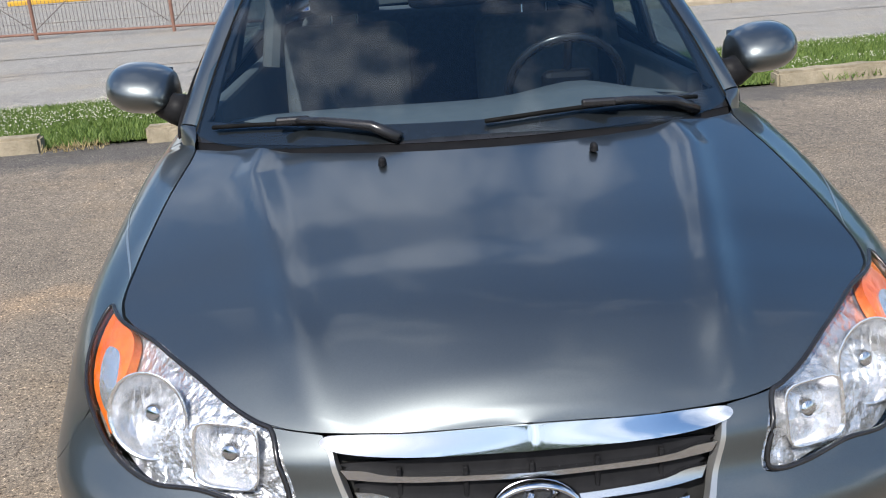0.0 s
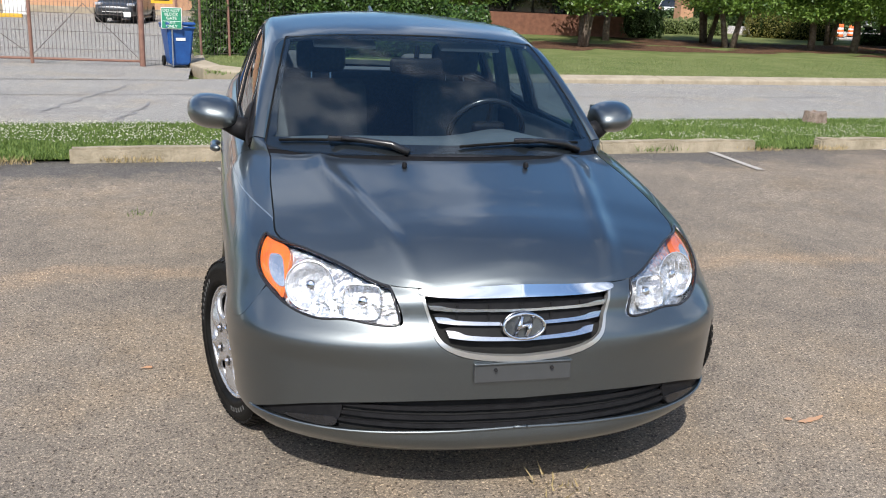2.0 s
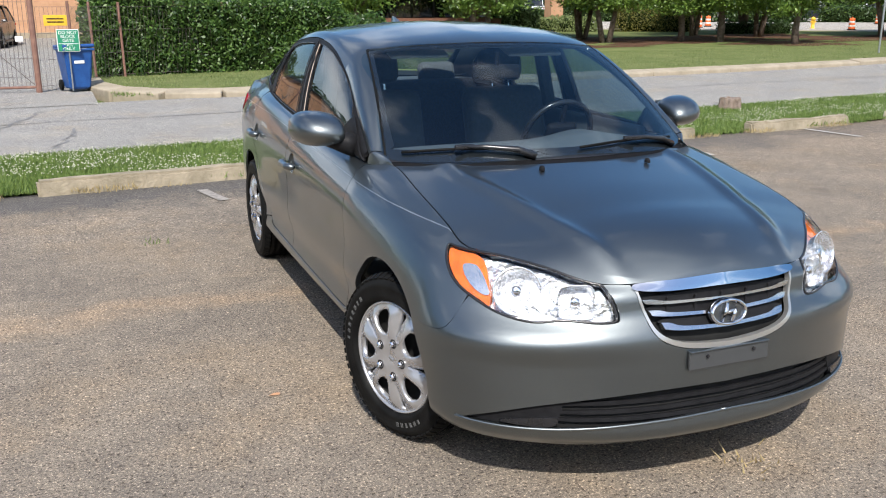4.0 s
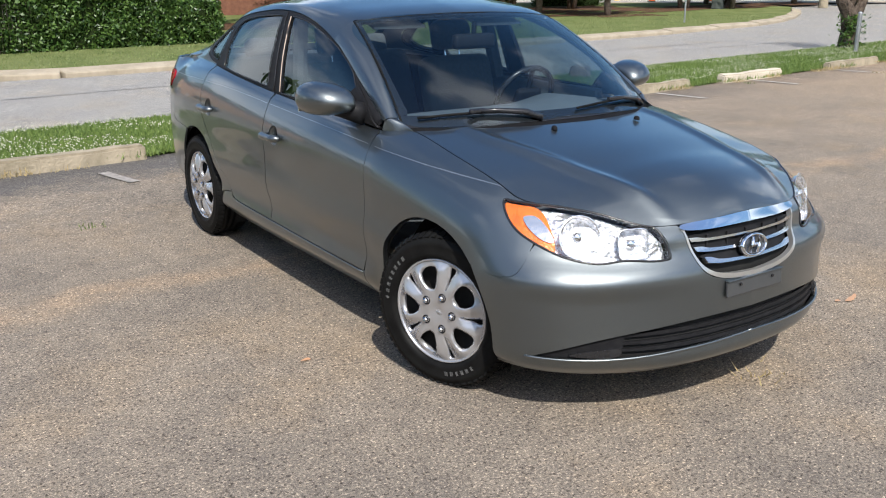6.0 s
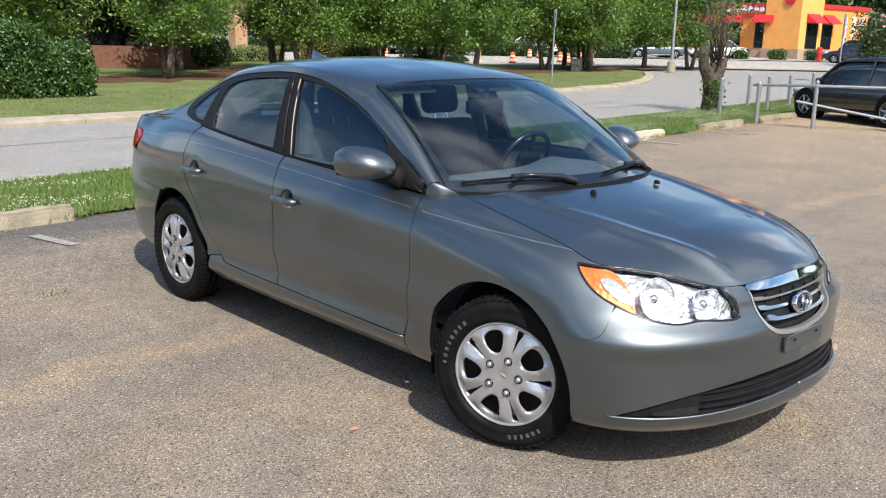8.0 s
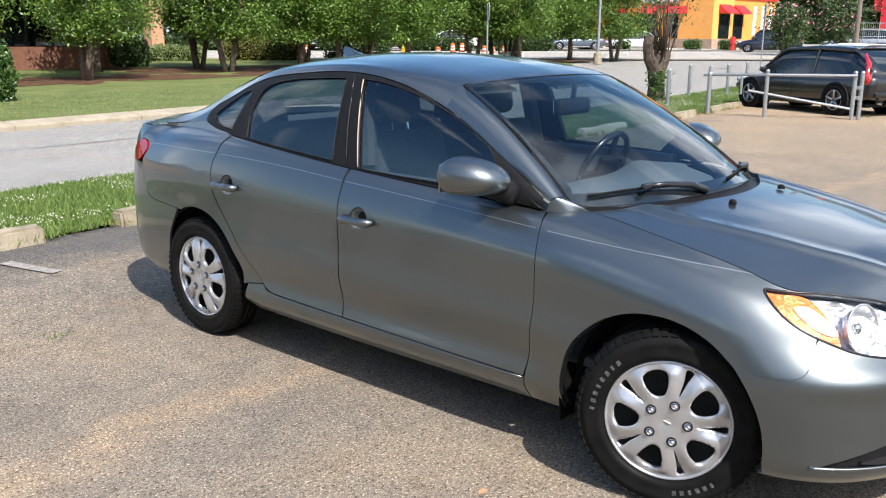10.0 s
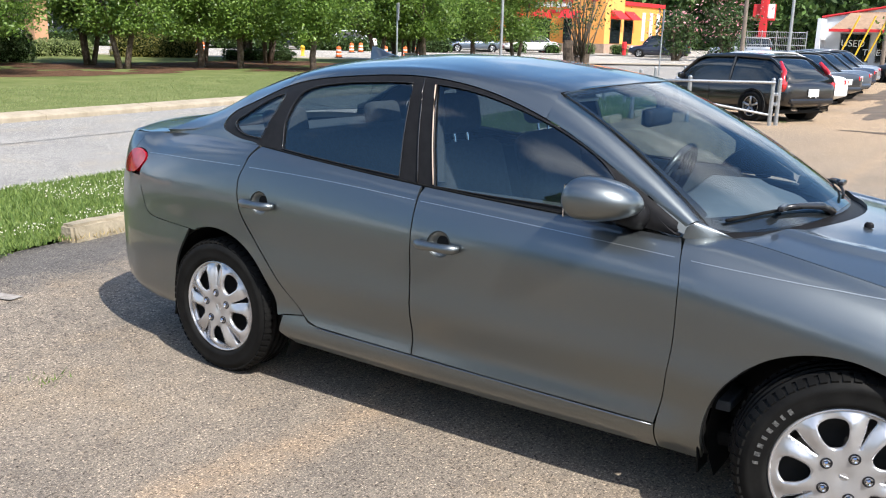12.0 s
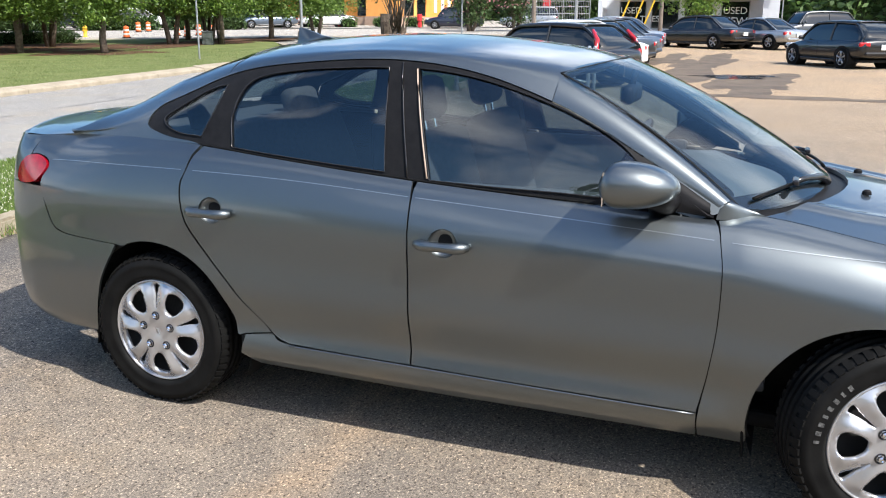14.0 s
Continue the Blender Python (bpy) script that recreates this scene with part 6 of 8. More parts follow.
# pollarded stump tree by the rail
root = thing("pollard_tree", "gnarled pollarded tree with bare twigs beside the rail", "tree", m=pose(17.3, 9.3, gz(17.3, 9.3)))
rnd = random.Random(4)
bms = [tube([(0, 0, -.1), (.03, .02, .45), (-.10, .05, .85), (-.32, .10, 1.10), (-.42, .1, 1.45), (-.40, .1, 1.62)], [.27, .19, .17, .14, .11, .12], 10), tube([(.03, 0, .35), (.18, 0, .8), (.28, -.05, 1.15), (.30, -.05, 1.30)], [.15, .13, .12, .10], 10), tube([(-.05, 0, .7), (.02, 0, 1.05), (.05, .03, 1.22)], [.12, .10, .09], 8)]
tr_ = join_bm(*bms)
for v in tr_.verts:
    v.co += Vector((noise.noise(v.co * 6), noise.noise(v.co * 6 + Vector((5, 0, 0))), 0)) * .045
part("trunk", tr_, DARKBARK, root, "knotted grey-brown trunk", False)
bms = []
for k in range(26):
    b = Vector((rnd.uniform(-.1, .35), rnd.uniform(-.1, .1), rnd.uniform(.95, 1.3)))
    e = b + Vector((rnd.uniform(-.75, .7), rnd.uniform(-.5, .5), rnd.uniform(.9, 2.4)))
    bms.append(tube([b, (b + e) / 2 + Vector((rnd.uniform(-.1, .1), 0, .1)), e], [.022, .014, .005], 5))
part("twig_crown", join_bm(*bms), BARK, root, "thin bare twigs", True)["kind"] = "stuff"
rs = np.random.RandomState(9)
P = np.stack([rs.normal(.1, .45, 700), rs.normal(0, .35, 700), rs.uniform(1.9, 3.1, 700)], 1)
leaf_mesh("foliage", P, .045, DARKLEAF, root, 4)
P = np.stack([rs.normal(-.15, .14, 500), rs.normal(-.1, .14, 500), rs.uniform(0, .8, 500)], 1)
leaf_mesh("ivy", P, .05, HEDGELEAF, root, 5)
# stump in the near verge
bm = bmesh.new()
n = 22
low, top = [], []
for i in range(n):
    a = 2 * math.pi * i / n
    r = .15 + .02 * math.sin(3 * a) + rnd.uniform(-.012, .012)
    low.append(bm.verts.new((r * 1.2 * math.cos(a), r * 1.2 * math.sin(a), -.05)))
    top.append(bm.verts.new((r * math.cos(a), r * math.sin(a), .20 + rnd.uniform(-.03, .03))))
for i in range(n):
    bm.faces.new((low[i], low[(i + 1) % n], top[(i + 1) % n], top[i]))
bm.faces.new(top)
STUMPW = mat("split_stump_wood", (0.14, 0.10, 0.075), 0.95, col2=(0.27, 0.21, 0.17), scale=14, bump=0.9, bscale=60)
st = part("tree_stump", bm, STUMPW)
st.matrix_world = pose(7.75, 8.25, gz(7.7, 8.2))
tagged(st, "short split tree stump in the grass", "stump")


# woods behind everything
def woods(name, label, spans, seed, n, size, material):
    rs = np.random.RandomState(seed)
    P = []
    for (x0, y0, x1, y1, h0, h1) in spans:
        k = int(n / len(spans))
        f = rs.rand(k)
        x, y = x0 + (x1 - x0) * f, y0 + (y1 - y0) * f
        c = np.array([noise.noise(Vector((a * .09, b * .09, seed))) for a, b in zip(x, y)])
        hh = h0 + (h1 - h0) * (.6 + .7 * c)
        z = hh * rs.rand(k) ** .8
        bul = np.array([noise.noise(Vector((a * .35, b * .35, q * .35))) for a, b, q in zip(x, y, z)])
        nx, ny = -(y1 - y0), (x1 - x0)
        L = math.hypot(nx, ny)
        off = bul * 5 + rs.uniform(-1.2, 1.2, k)
        P.append(np.stack([x + nx / L * off, y + ny / L * off, z + ground_z(x, y)], 1))
    ob = leaf_mesh(name, np.concatenate(P), size, material, None, seed)
    return tagged(ob, label, "woods", kind="stuff")


WOODLEAF = leafy("wood_leaves", (0.018, 0.045, 0.008), (0.10, 0.18, 0.04), 0.6, 0.3)
woods("far_woods", "dense dark green woods behind the shops", [(60, 62, 100, 40, 8, 11), (95, 44, 112, 8, 8, 11), (110, 12, 100, -40, 7, 10)], 2, 30000, .55, WOODLEAF)
woods("far_treeline", "far line of green trees beyond the main road", [(-60, 85, 10, 92, 8, 12), (8, 92, 62, 66, 8, 12)], 6, 16000, .6, WOODLEAF)
woods("woods_behind", "tall trees behind the car park", [(-34, 22, -38, -10, 6, 11), (-38, -10, -24, -38, 6, 11), (-24, -38, 14, -44, 5, 9)], 8, 26000, .40, WOODLEAF)
# long boxes added behind the leaves; their near-black colour stands for the woods' shade
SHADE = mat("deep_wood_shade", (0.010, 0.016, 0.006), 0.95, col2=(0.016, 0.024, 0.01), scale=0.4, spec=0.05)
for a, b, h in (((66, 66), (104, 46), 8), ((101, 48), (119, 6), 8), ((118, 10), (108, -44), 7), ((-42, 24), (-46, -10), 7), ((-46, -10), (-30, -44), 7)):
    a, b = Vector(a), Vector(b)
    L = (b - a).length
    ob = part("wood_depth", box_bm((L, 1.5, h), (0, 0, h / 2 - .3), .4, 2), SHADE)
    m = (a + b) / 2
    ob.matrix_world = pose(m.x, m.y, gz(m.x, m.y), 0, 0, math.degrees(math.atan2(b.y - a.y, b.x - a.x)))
    tagged(ob, "dark box added behind the leaves, coloured as deep shade", "woods", kind="structure")
# low hedge along the far side of the main road
for i in range(8):
    d, t = 68.0, -36 + 6.4 * i
    x, y = .722 * d + .692 * t, .692 * d - .722 * t
    box_bush("roadside_hedge", "low clipped dark hedge beyond the main road", "hedge", (5.6, 1.3, 1.0), (x, y, gz(x, y)), -46, 900, .13, DARKLEAF, HEART, 120 + i, .3, "roadside hedges")
# flowering shrubs by the far kerb
for i, (x, y, s) in enumerate([(62, 18.6, 1.0), (60, 21.5, .8)]):
    root = street_tree("flowering_shrub", "pink-flowered crape myrtle beside the road", 4, 60 + i, 4.2 * s, 1.9 * s, .6, 2600, .13, DARKLEAF)
    root["group"] = "flowering shrubs"
    root.matrix_world = pose(x, y, gz(x, y))
    rs = np.random.RandomState(i)
    PINK = leafy("pink_blossom", (0.45, 0.16, 0.18), (0.60, 0.33, 0.33), 0.7, 0.2)
    P = np.stack([rs.normal(0, 1.3 * s, 260), rs.normal(0, 1.3 * s, 260), rs.uniform(1.6 * s, 4.4 * s, 260)], 1)
    leaf_mesh("blossom", P, .12, PINK, root, 3, 1.0, "pink blossom")

# ---- street furniture ----
RUST = mat("rust_brown_paint", (0.165, 0.082, 0.060), 0.75, col2=(0.23, 0.125, 0.09), scale=8, bump=0.2, bscale=80)
WIRE = mat("dull_wire", (0.14, 0.12, 0.11), 0.6, 0.5, col2=(0.19, 0.16, 0.14), scale=20)
SIGNGREEN = mat("green_sign", (0.01, 0.19, 0.10), 0.45, col2=(0.015, 0.22, 0.12), scale=12)
SIGNWHITE = mat("white_sign_print", (0.75, 0.75, 0.72), 0.5, col2=(0.68, 0.68, 0.66), scale=20)
SIGNYELLOW = mat("yellow_sign", (0.70, 0.42, 0.02), 0.5, col2=(0.62, 0.36, 0.02), scale=12)
SIGNGREY = mat("grey_sign_back", (0.36, 0.37, 0.37), 0.45, 0.5, col2=(0.30, 0.31, 0.31), scale=6)
BINBLUE = mat("blue_bin_plastic", (0.008, 0.055, 0.21), 0.45, col2=(0.014, 0.08, 0.27), scale=6, bump=0.1, bscale=60)
SAFETY = mat("orange_barrel", (0.80, 0.16, 0.03), 0.5, col2=(0.68, 0.13, 0.03), scale=8)
BARRELWHITE = mat("white_band", (0.75, 0.74, 0.70), 0.5, col2=(0.62, 0.60, 0.56), scale=8)
GREYBOX = mat("green_grey_cabinet", (0.05, 0.06, 0.055), 0.6, col2=(0.07, 0.08, 0.07), scale=6)


def text(body_, size, m, material, parent=None, name="lettering", depth=.004):
    cu = bpy.data.curves.new(name, "FONT")
    cu.body, cu.size, cu.extrude, cu.align_x, cu.align_y = body_, size, depth, "CENTER", "CENTER"
    ob = new("tmp", cu)
    me = bpy.data.meshes.new_from_object(ob.evaluated_get(bpy.context.evaluated_depsgraph_get()))
    bpy.data.objects.remove(ob)
    me.name = name
    o = link(name, me, material, parent, "", False)
    o.matrix_local = m
    return o


# gate with wire infill between rust-brown posts
gate = thing("sliding_gate", "closed rust-brown gate with wire infill across the drive", "gate", m=pose(0, 0, 0))
GA, GB = Vector((-13.0, 17.0, -.09)), Vector((-2.25, 16.35, -.09))
gd = (GB - GA).normalized()
GH = 1.95
for k, p in enumerate([GA + gd * t for t in (3.2, 5.9, 8.65)] + [GB]):
    r = .058 if k == 3 else .036
    part("post", tube([p + Vector((0, 0, -.1)), p + Vector((0, 0, GH + (.25 if k == 3 else 0)))], r, 10), RUST, gate)
part("lower_rail", tube([GA + Vector((0, 0, .10)), GB + Vector((0, 0, .10))], .026, 8), RUST, gate)
part("upper_rail", tube([GA + Vector((0, 0, GH)), GB + Vector((0, 0, GH))], .022, 8), RUST, gate)
bms = []
L = (GB - GA).length
t = 2.0
while t < L:
    p = GA + gd * t
    bms.append(tube([p + Vector((0, 0, .1)), p + Vector((0, 0, GH))], .0045, 4, cap=False))
    t += .075
for z in (.3, .65, 1.0, 1.35, 1.7):
    bms.append(tube([GA + Vector((0, 0, z)), GB + Vector((0, 0, z))], .004, 4, cap=False))
part("wire_infill", join_bm(*bms), WIRE, gate)["kind"] = "stuff"
for a, b in ((3.2, 5.9), (5.9, 8.65), (8.65, 10.7)):
    p, q = GA + gd * a, GA + gd * b
    part("brace", tube([p + Vector((0, -.02, .15)), p.lerp(q, .5) + Vector((0, -.02, 1.2))], .008, 5), WIRE, gate)
    part("brace", tube([q + Vector((0, -.02, .15)), p.lerp(q, .5) + Vector((0, -.02, 1.2))], .008, 5), WIRE, gate)
part("latch_box", box_bm((.14, .06, .10), GB + Vector((-.25, -.06, 1.02)), .01), SIGNWHITE, gate, "small white latch box")
part("yellow_plate", box_bm((.42, .02, .20), GB + Vector((.42, -.02, 1.36)), .004), SIGNYELLOW, gate, "yellow warning plate")
for z in (1.33, 1.39):
    part("plate_bar", box_bm((.30, .006, .022), GB + Vector((.42, -.033, z)), .002), GLOSSBLACK, gate)
# wire fence on to the hedge, with posts
fence = thing("wire_fence", "rusty wire fence with posts along the hedge", "fence")
fp = [(-2.25, 16.35), (-1.55, 16.9), (-1.1, 18.6), (-.45, 19.2), (2.0, 20.0), (4.4, 20.5)]
for x, y in fp[1:]:
    part("post", tube([(x, y, gz(x, y) - .1), (x - .03, y, gz(x, y) + 1.72)], .03, 8), RUST, fence)
bms = []
for (ax, ay), (bx, by) in zip(fp, fp[1:]):
    n = int(math.hypot(bx - ax, by - ay) / .09)
    for k in range(n):
        x, y = ax + (bx - ax) * k / n, ay + (by - ay) * k / n
        bms.append(tube([(x, y, gz(x, y)), (x, y, gz(x, y) + 1.6)], .003, 4, cap=False))
    for z in (.1, .6, 1.1, 1.6):
        bms.append(tube([(ax, ay, z - .08), (bx, by, z - .08)], .004, 4, cap=False))
part("wire_mesh", join_bm(*bms), WIRE, fence)["kind"] = "stuff"
# green sign and the blue bin
sg_ = thing("gate_sign", "green sign with white words on the fence", "sign", m=pose(-1.64, 16.0, .90))
part("board", box_bm((.40, .015, .42), (0, 0, 0), .012), SIGNWHITE, sg_, "white sign rim")
part("face", box_bm((.375, .006, .395), (0, -.009, 0), .002), SIGNGREEN, sg_, "green sign face")
for i, wd in enumerate(("DO NOT", "BLOCK", "GATE", "EXIT", "ONLY")):
    text(wd, .082, pose(0, -.0125, .145 - .073 * i - (.012 if i > 2 else 0), 90, 0, 0), SIGNWHITE, sg_, "word", .002)
part("rule", box_bm((.36, .004, .008), (0, -.0135, -.058), 0), SIGNWHITE, sg_)
part("stake", tube([(0, .03, -.96), (0, .03, .15)], .015, 6), STEEL, sg_)


def wheelie_bin(m):
    b = thing("wheeled_bin", "blue wheeled rubbish bin beside the gate", "bin", m=m)
    bm = bmesh.new()
    lo = [(-.21, -.24), (.21, -.24), (.21, .24), (-.21, .24)]
    hi = [(-.29, -.33), (.29, -.33), (.29, .36), (-.29, .36)]
    v = [bm.verts.new((x, y, .05)) for x, y in lo] + [bm.verts.new((x, y, .86)) for x, y in hi]
    bm.faces.new(v[:4][::-1])
    bm.faces.new(v[4:])
    for i in range(4):
        bm.faces.new((v[i], v[(i + 1) % 4], v[4 + (i + 1) % 4], v[4 + i]))
    bmesh.ops.bevel(bm, geom=bm.edges[:], offset=.035, segments=3, affect="EDGES")
    part("body", bm, BINBLUE, b, smooth=False)
    part("rim", box_bm((.63, .74, .05), (0, .01, .845), .02), BINBLUE, b)
    part("lid", box_bm((.64, .76, .07), (0, .01, .905), .03, 3, Matrix.Rotation(radians(-3), 4, "X")), BINBLUE, b)
    part("handle", tube([(-.25, .40, .84), (-.25, .45, .87), (.25, .45, .87), (.25, .40, .84)], .014, 8), BINBLUE, b)
    for x in (-.25, .25):
        bm = lathe([(-.025, .02), (-.025, .11), (.025, .11), (.025, .02)], 20)
        bmesh.ops.transform(bm, matrix=Matrix.Translation((x, .27, .11)), verts=bm.verts[:])
        part("wheel", bm, RUBBER, b)
    part("label_bar", box_bm((.20, .004, .06), (.0, -.305, .60), .0, rot=Matrix.Rotation(radians(-6), 4, "X")), SIGNWHITE, b, "white panel")
    part("label_bar", box_bm((.16, .004, .02), (.08, -.345, .86), .0), SIGNWHITE, b, "white panel")
    return b


wheelie_bin(pose(-1.55, 16.38, gz(-1.5, 16.4), 0, 0, 14) @ Matrix.Scale(.95, 4))


def street_sign(x, y, h, w, hh, turn, label):
    s = thing("street_sign", label, "sign", "street signs", pose(x, y, gz(x, y), 0, 0, turn))
    part("pole", tube([(0, 0, -.1), (.02, 0, h)], .032, 8), STEEL, s)
    part("board", box_bm((w, .012, hh), (0, -.04, h - hh / 2), .02), SIGNGREY, s, "bare grey sign back")
    return s


street_sign(23.2, 19.2, 2.75, .46, .62, 40, "grey back of a road sign on a steel pole")
street_sign(37.6, 14.5, 2.95, .85, .95, 20, "grey back of a large road sign on a steel pole")
# galvanised posts and pipe rail
PIPE = [(16.1, 8.4), (20.0, 9.7), (19.3, 8.8), (14.75, 6.8), (21.4, 9.2), (24.5, 9.9), (26.5, 9.6)]
for x, y in PIPE:
    b = thing("bollard_post", "galvanised steel post at the edge of the car park", "post", "steel posts", pose(x, y, gz(x, y)))
    part("pipe", tube([(0, 0, -.1), (0, 0, .86)], .045, 12), STEEL, b)
    bm = lathe([(.86, .047), (.885, .036), (.90, .001)], 12, "Z")
    part("cap", bm, STEEL, b, smooth=True)
rail = thing("pipe_rail", "galvanised pipe railing in front of parked cars", "railing")
A_, B_ = Vector((14.85, 5.62, 0)), Vector((15.45, 4.1, 0))
ra = [Vector((14.3, 8.0, 0)), A_, B_]
for p in (A_, B_, B_ + Vector((.12, -.10, 0))):
    part("post", tube([p + Vector((0, 0, -.1)), p + Vector((0, 0, .92))], .042, 12), STEEL, rail)
    bm = lathe([(.92, .044), (.945, .03), (.955, .001)], 12, "Z")
    bmesh.ops.transform(bm, matrix=Matrix.Translation(p), verts=bm.verts[:])
    part("cap", bm, STEEL, rail, smooth=True)
top0 = Vector((14.78, 6.95, .80))
part("top_rail", tube([top0, A_ + Vector((-.02, 0, .84)), B_ + Vector((-.05, -.05, .86))], .030, 10), STEEL, rail)
part("low_rail", tube([A_ + (A_ - B_) * .22 + Vector((0, 0, .52)), B_ + Vector((0, 0, .20))], .026, 10), STEEL, rail)
part("drop", tube([A_ + (A_ - B_) * .30 + Vector((0, 0, .44)), A_ + (A_ - B_) * .30 + Vector((0, 0, .80))], .026, 10), STEEL, rail)
for z in (.42, .62):
    part("clamp", box_bm((.10, .10, .07), B_ + Vector((.06, -.05, z)), .015), STEEL, rail)


def barrel(m):
    b = thing("traffic_barrel", "orange and white traffic barrel beside the main road", "traffic barrel", "traffic barrels", m)
    part("foot", lathe([(0, .36), (.07, .36), (.09, .26)], 20, "Z"), RUBBER, b)
    z = .07
    for k, (mt, h) in enumerate(((SAFETY, .19), (BARRELWHITE, .14), (SAFETY, .17), (BARRELWHITE, .14), (SAFETY, .22))):
        r0, r1 = .27 - .012 * k, .265 - .012 * k
        prof = [(z, r0 - .012), (z + .015, r0), (z + h - .015, r1), (z + h, r1 - .012)]
        if k == 4:
            prof += [(z + h + .02, r1 - .06), (z + h + .02, .001)]
        part("band", lathe(prof, 20, "Z"), mt, b, "orange band" if mt is SAFETY else "white band", True)
        z += h
    part("handle", box_bm((.05, .14, .08), (0, 0, z + .05), .02), SAFETY, b)
    return b


bp = barrel(pose(34.2, 42.3, gz(34.2, 42.3)) @ Matrix.Scale(.82, 4))
for x, y in ((38.2, 34.4), (47.2, 40.7), (48.5, 40.9), (42.8, 34.4), (41.0, 32.4), (43.7, 33.5), (43.4, 32.4), (35.8, 43.4)):
    copy_thing(bp, pose(x, y, gz(x, y) + .03, 0, 0, x * 40) @ Matrix.Scale(.82, 4))
ub = thing("utility_cabinet", "dark green utility cabinet on the lawn", "cabinet", m=pose(32.8, 25.4, gz(32.8, 25.4) + .05, 0, 0, 30))
part("body", box_bm((.6, .5, .58), (0, 0, .29), .03), GREYBOX, ub)
part("lid", box_bm((.64, .54, .06), (0, 0, .60), .02), GREYBOX, ub)
hyd = thing("fire_hydrant", "yellow fire hydrant near the main road", "hydrant", m=pose(38.5, 37.5, gz(38.5, 37.5)))
part("barrel", lathe([(0, .16), (.06, .16), (.07, .10), (.5, .10), (.52, .14), (.56, .14), (.66, .08), (.70, .001)], 16, "Z"), SIGNYELLOW, hyd, smooth=True)
part("nozzle", tube([(-.17, 0, .40), (.17, 0, .40)], .05, 10), SIGNYELLOW, hyd)
# poles by the road and the shop
WOODPOLE = mat("weathered_pole", (0.13, 0.10, 0.08), 0.9, col2=(0.20, 0.165, 0.13), scale=5, bump=0.5, bscale=40)
for x, y, h, r, m_ in ((55.5, 15.6, 9, .15, WOODPOLE), (54, 7.2, 9, .13, WOODPOLE), (57.5, 13.2, 9, .11, STEEL), (35.2, 27.6, 4.5, .05, RUST)):
    p = tagged(part("utility_pole", tube([(0, 0, -.3), (0, 0, h)], [r, r * .75], 10), m_), "tall pole standing beside the road", "pole", "utility poles")
    p.matrix_world = pose(x, y, gz(x, y))
lb = thing("lamp_base", "grey lamp post with a concrete foot at the road corner", "lamp post", m=pose(38.2, 23.4, gz(38.2, 23.4)))
part("foot", lathe([(0, .24), (.55, .20), (.6, .14), (.6, .001)], 14, "Z"), OLDCONC, lb)
part("post", tube([(0, 0, .5), (0, 0, 7.5)], .08, 10), STEEL, lb)

# ---- parked vehicles ----
def plain_paint(name, col, metal=.2):
    return car_paint(name, col, .15, metal, .32)


INKGLASS = mat("dark_vehicle_glass", (0.008, 0.011, 0.013), 0.04, col2=(0.012, 0.016, 0.018), scale=3, spec=0.8)
REDLAMP = mat("red_rear_lamp", (0.50, 0.015, 0.02), 0.2, col2=(0.40, 0.01, 0.015), scale=20, coat=1.0)
PALELAMP = mat("pale_front_lamp", (0.62, 0.63, 0.64), 0.15, 0.4, col2=(0.5, 0.5, 0.52), scale=20, coat=1.0)
ALLOY = mat("alloy_wheel", (0.50, 0.50, 0.51), 0.3, 0.8, col2=(0.42, 0.42, 0.43), scale=12)
PLATE = mat("pale_number_plate", (0.62, 0.62, 0.60), 0.5, col2=(0.55, 0.55, 0.54), scale=30)
_shared = {}


def vehicle_wheel(root, x, y, r, sgn, turn=0.0):
    w = new("wheel")
    w.parent = root
    w.matrix_local = pose(x, y, r, turn, 0, 0 if sgn < 0 else 180)
    key = round(r, 3)
    if key not in _shared:
        t = part("tyre", lathe([(-.10, r * .66), (-.105, r * .8), (-.09, r * .96), (-.06, r), (.06, r), (.09, r * .96), (.10, r * .66)], 28), RUBBER, w, "", True)
        bm = lathe([(-.085, r * .66), (-.08, r * .62), (-.04, r * .58), (-.03, .001)], 28)
        rim = part("rim", bm, GLOSSBLACK, w, "", True)
        bms = []
        for k in range(5):
            a = 2 * math.pi * k / 5
            c, s = math.cos(a), math.sin(a)
            bms.append(tube([(-.085, .03 * c, .03 * s), (-.09, r * .4 * c, r * .4 * s), (-.088, r * .64 * c, r * .64 * s)], [r * .09, r * .075, r * .10], 6))
        ring = [(-.088, r * .64 * math.cos(a), r * .64 * math.sin(a)) for a in np.linspace(0, 2 * math.pi, 25)]
        bms.append(tube(ring, r * .035, 5, cap=False))
        sp = part("spokes", join_bm(*bms), ALLOY, w, "silver alloy spokes", True)
        _shared[key] = (t.data, rim.data, sp.data)
    else:
        for nm, me in zip(("tyre", "rim", "spokes"), _shared[key]):
            o = new(nm, me)
            o.parent = w
            if nm == "spokes":
                o["label"] = "silver alloy spokes"


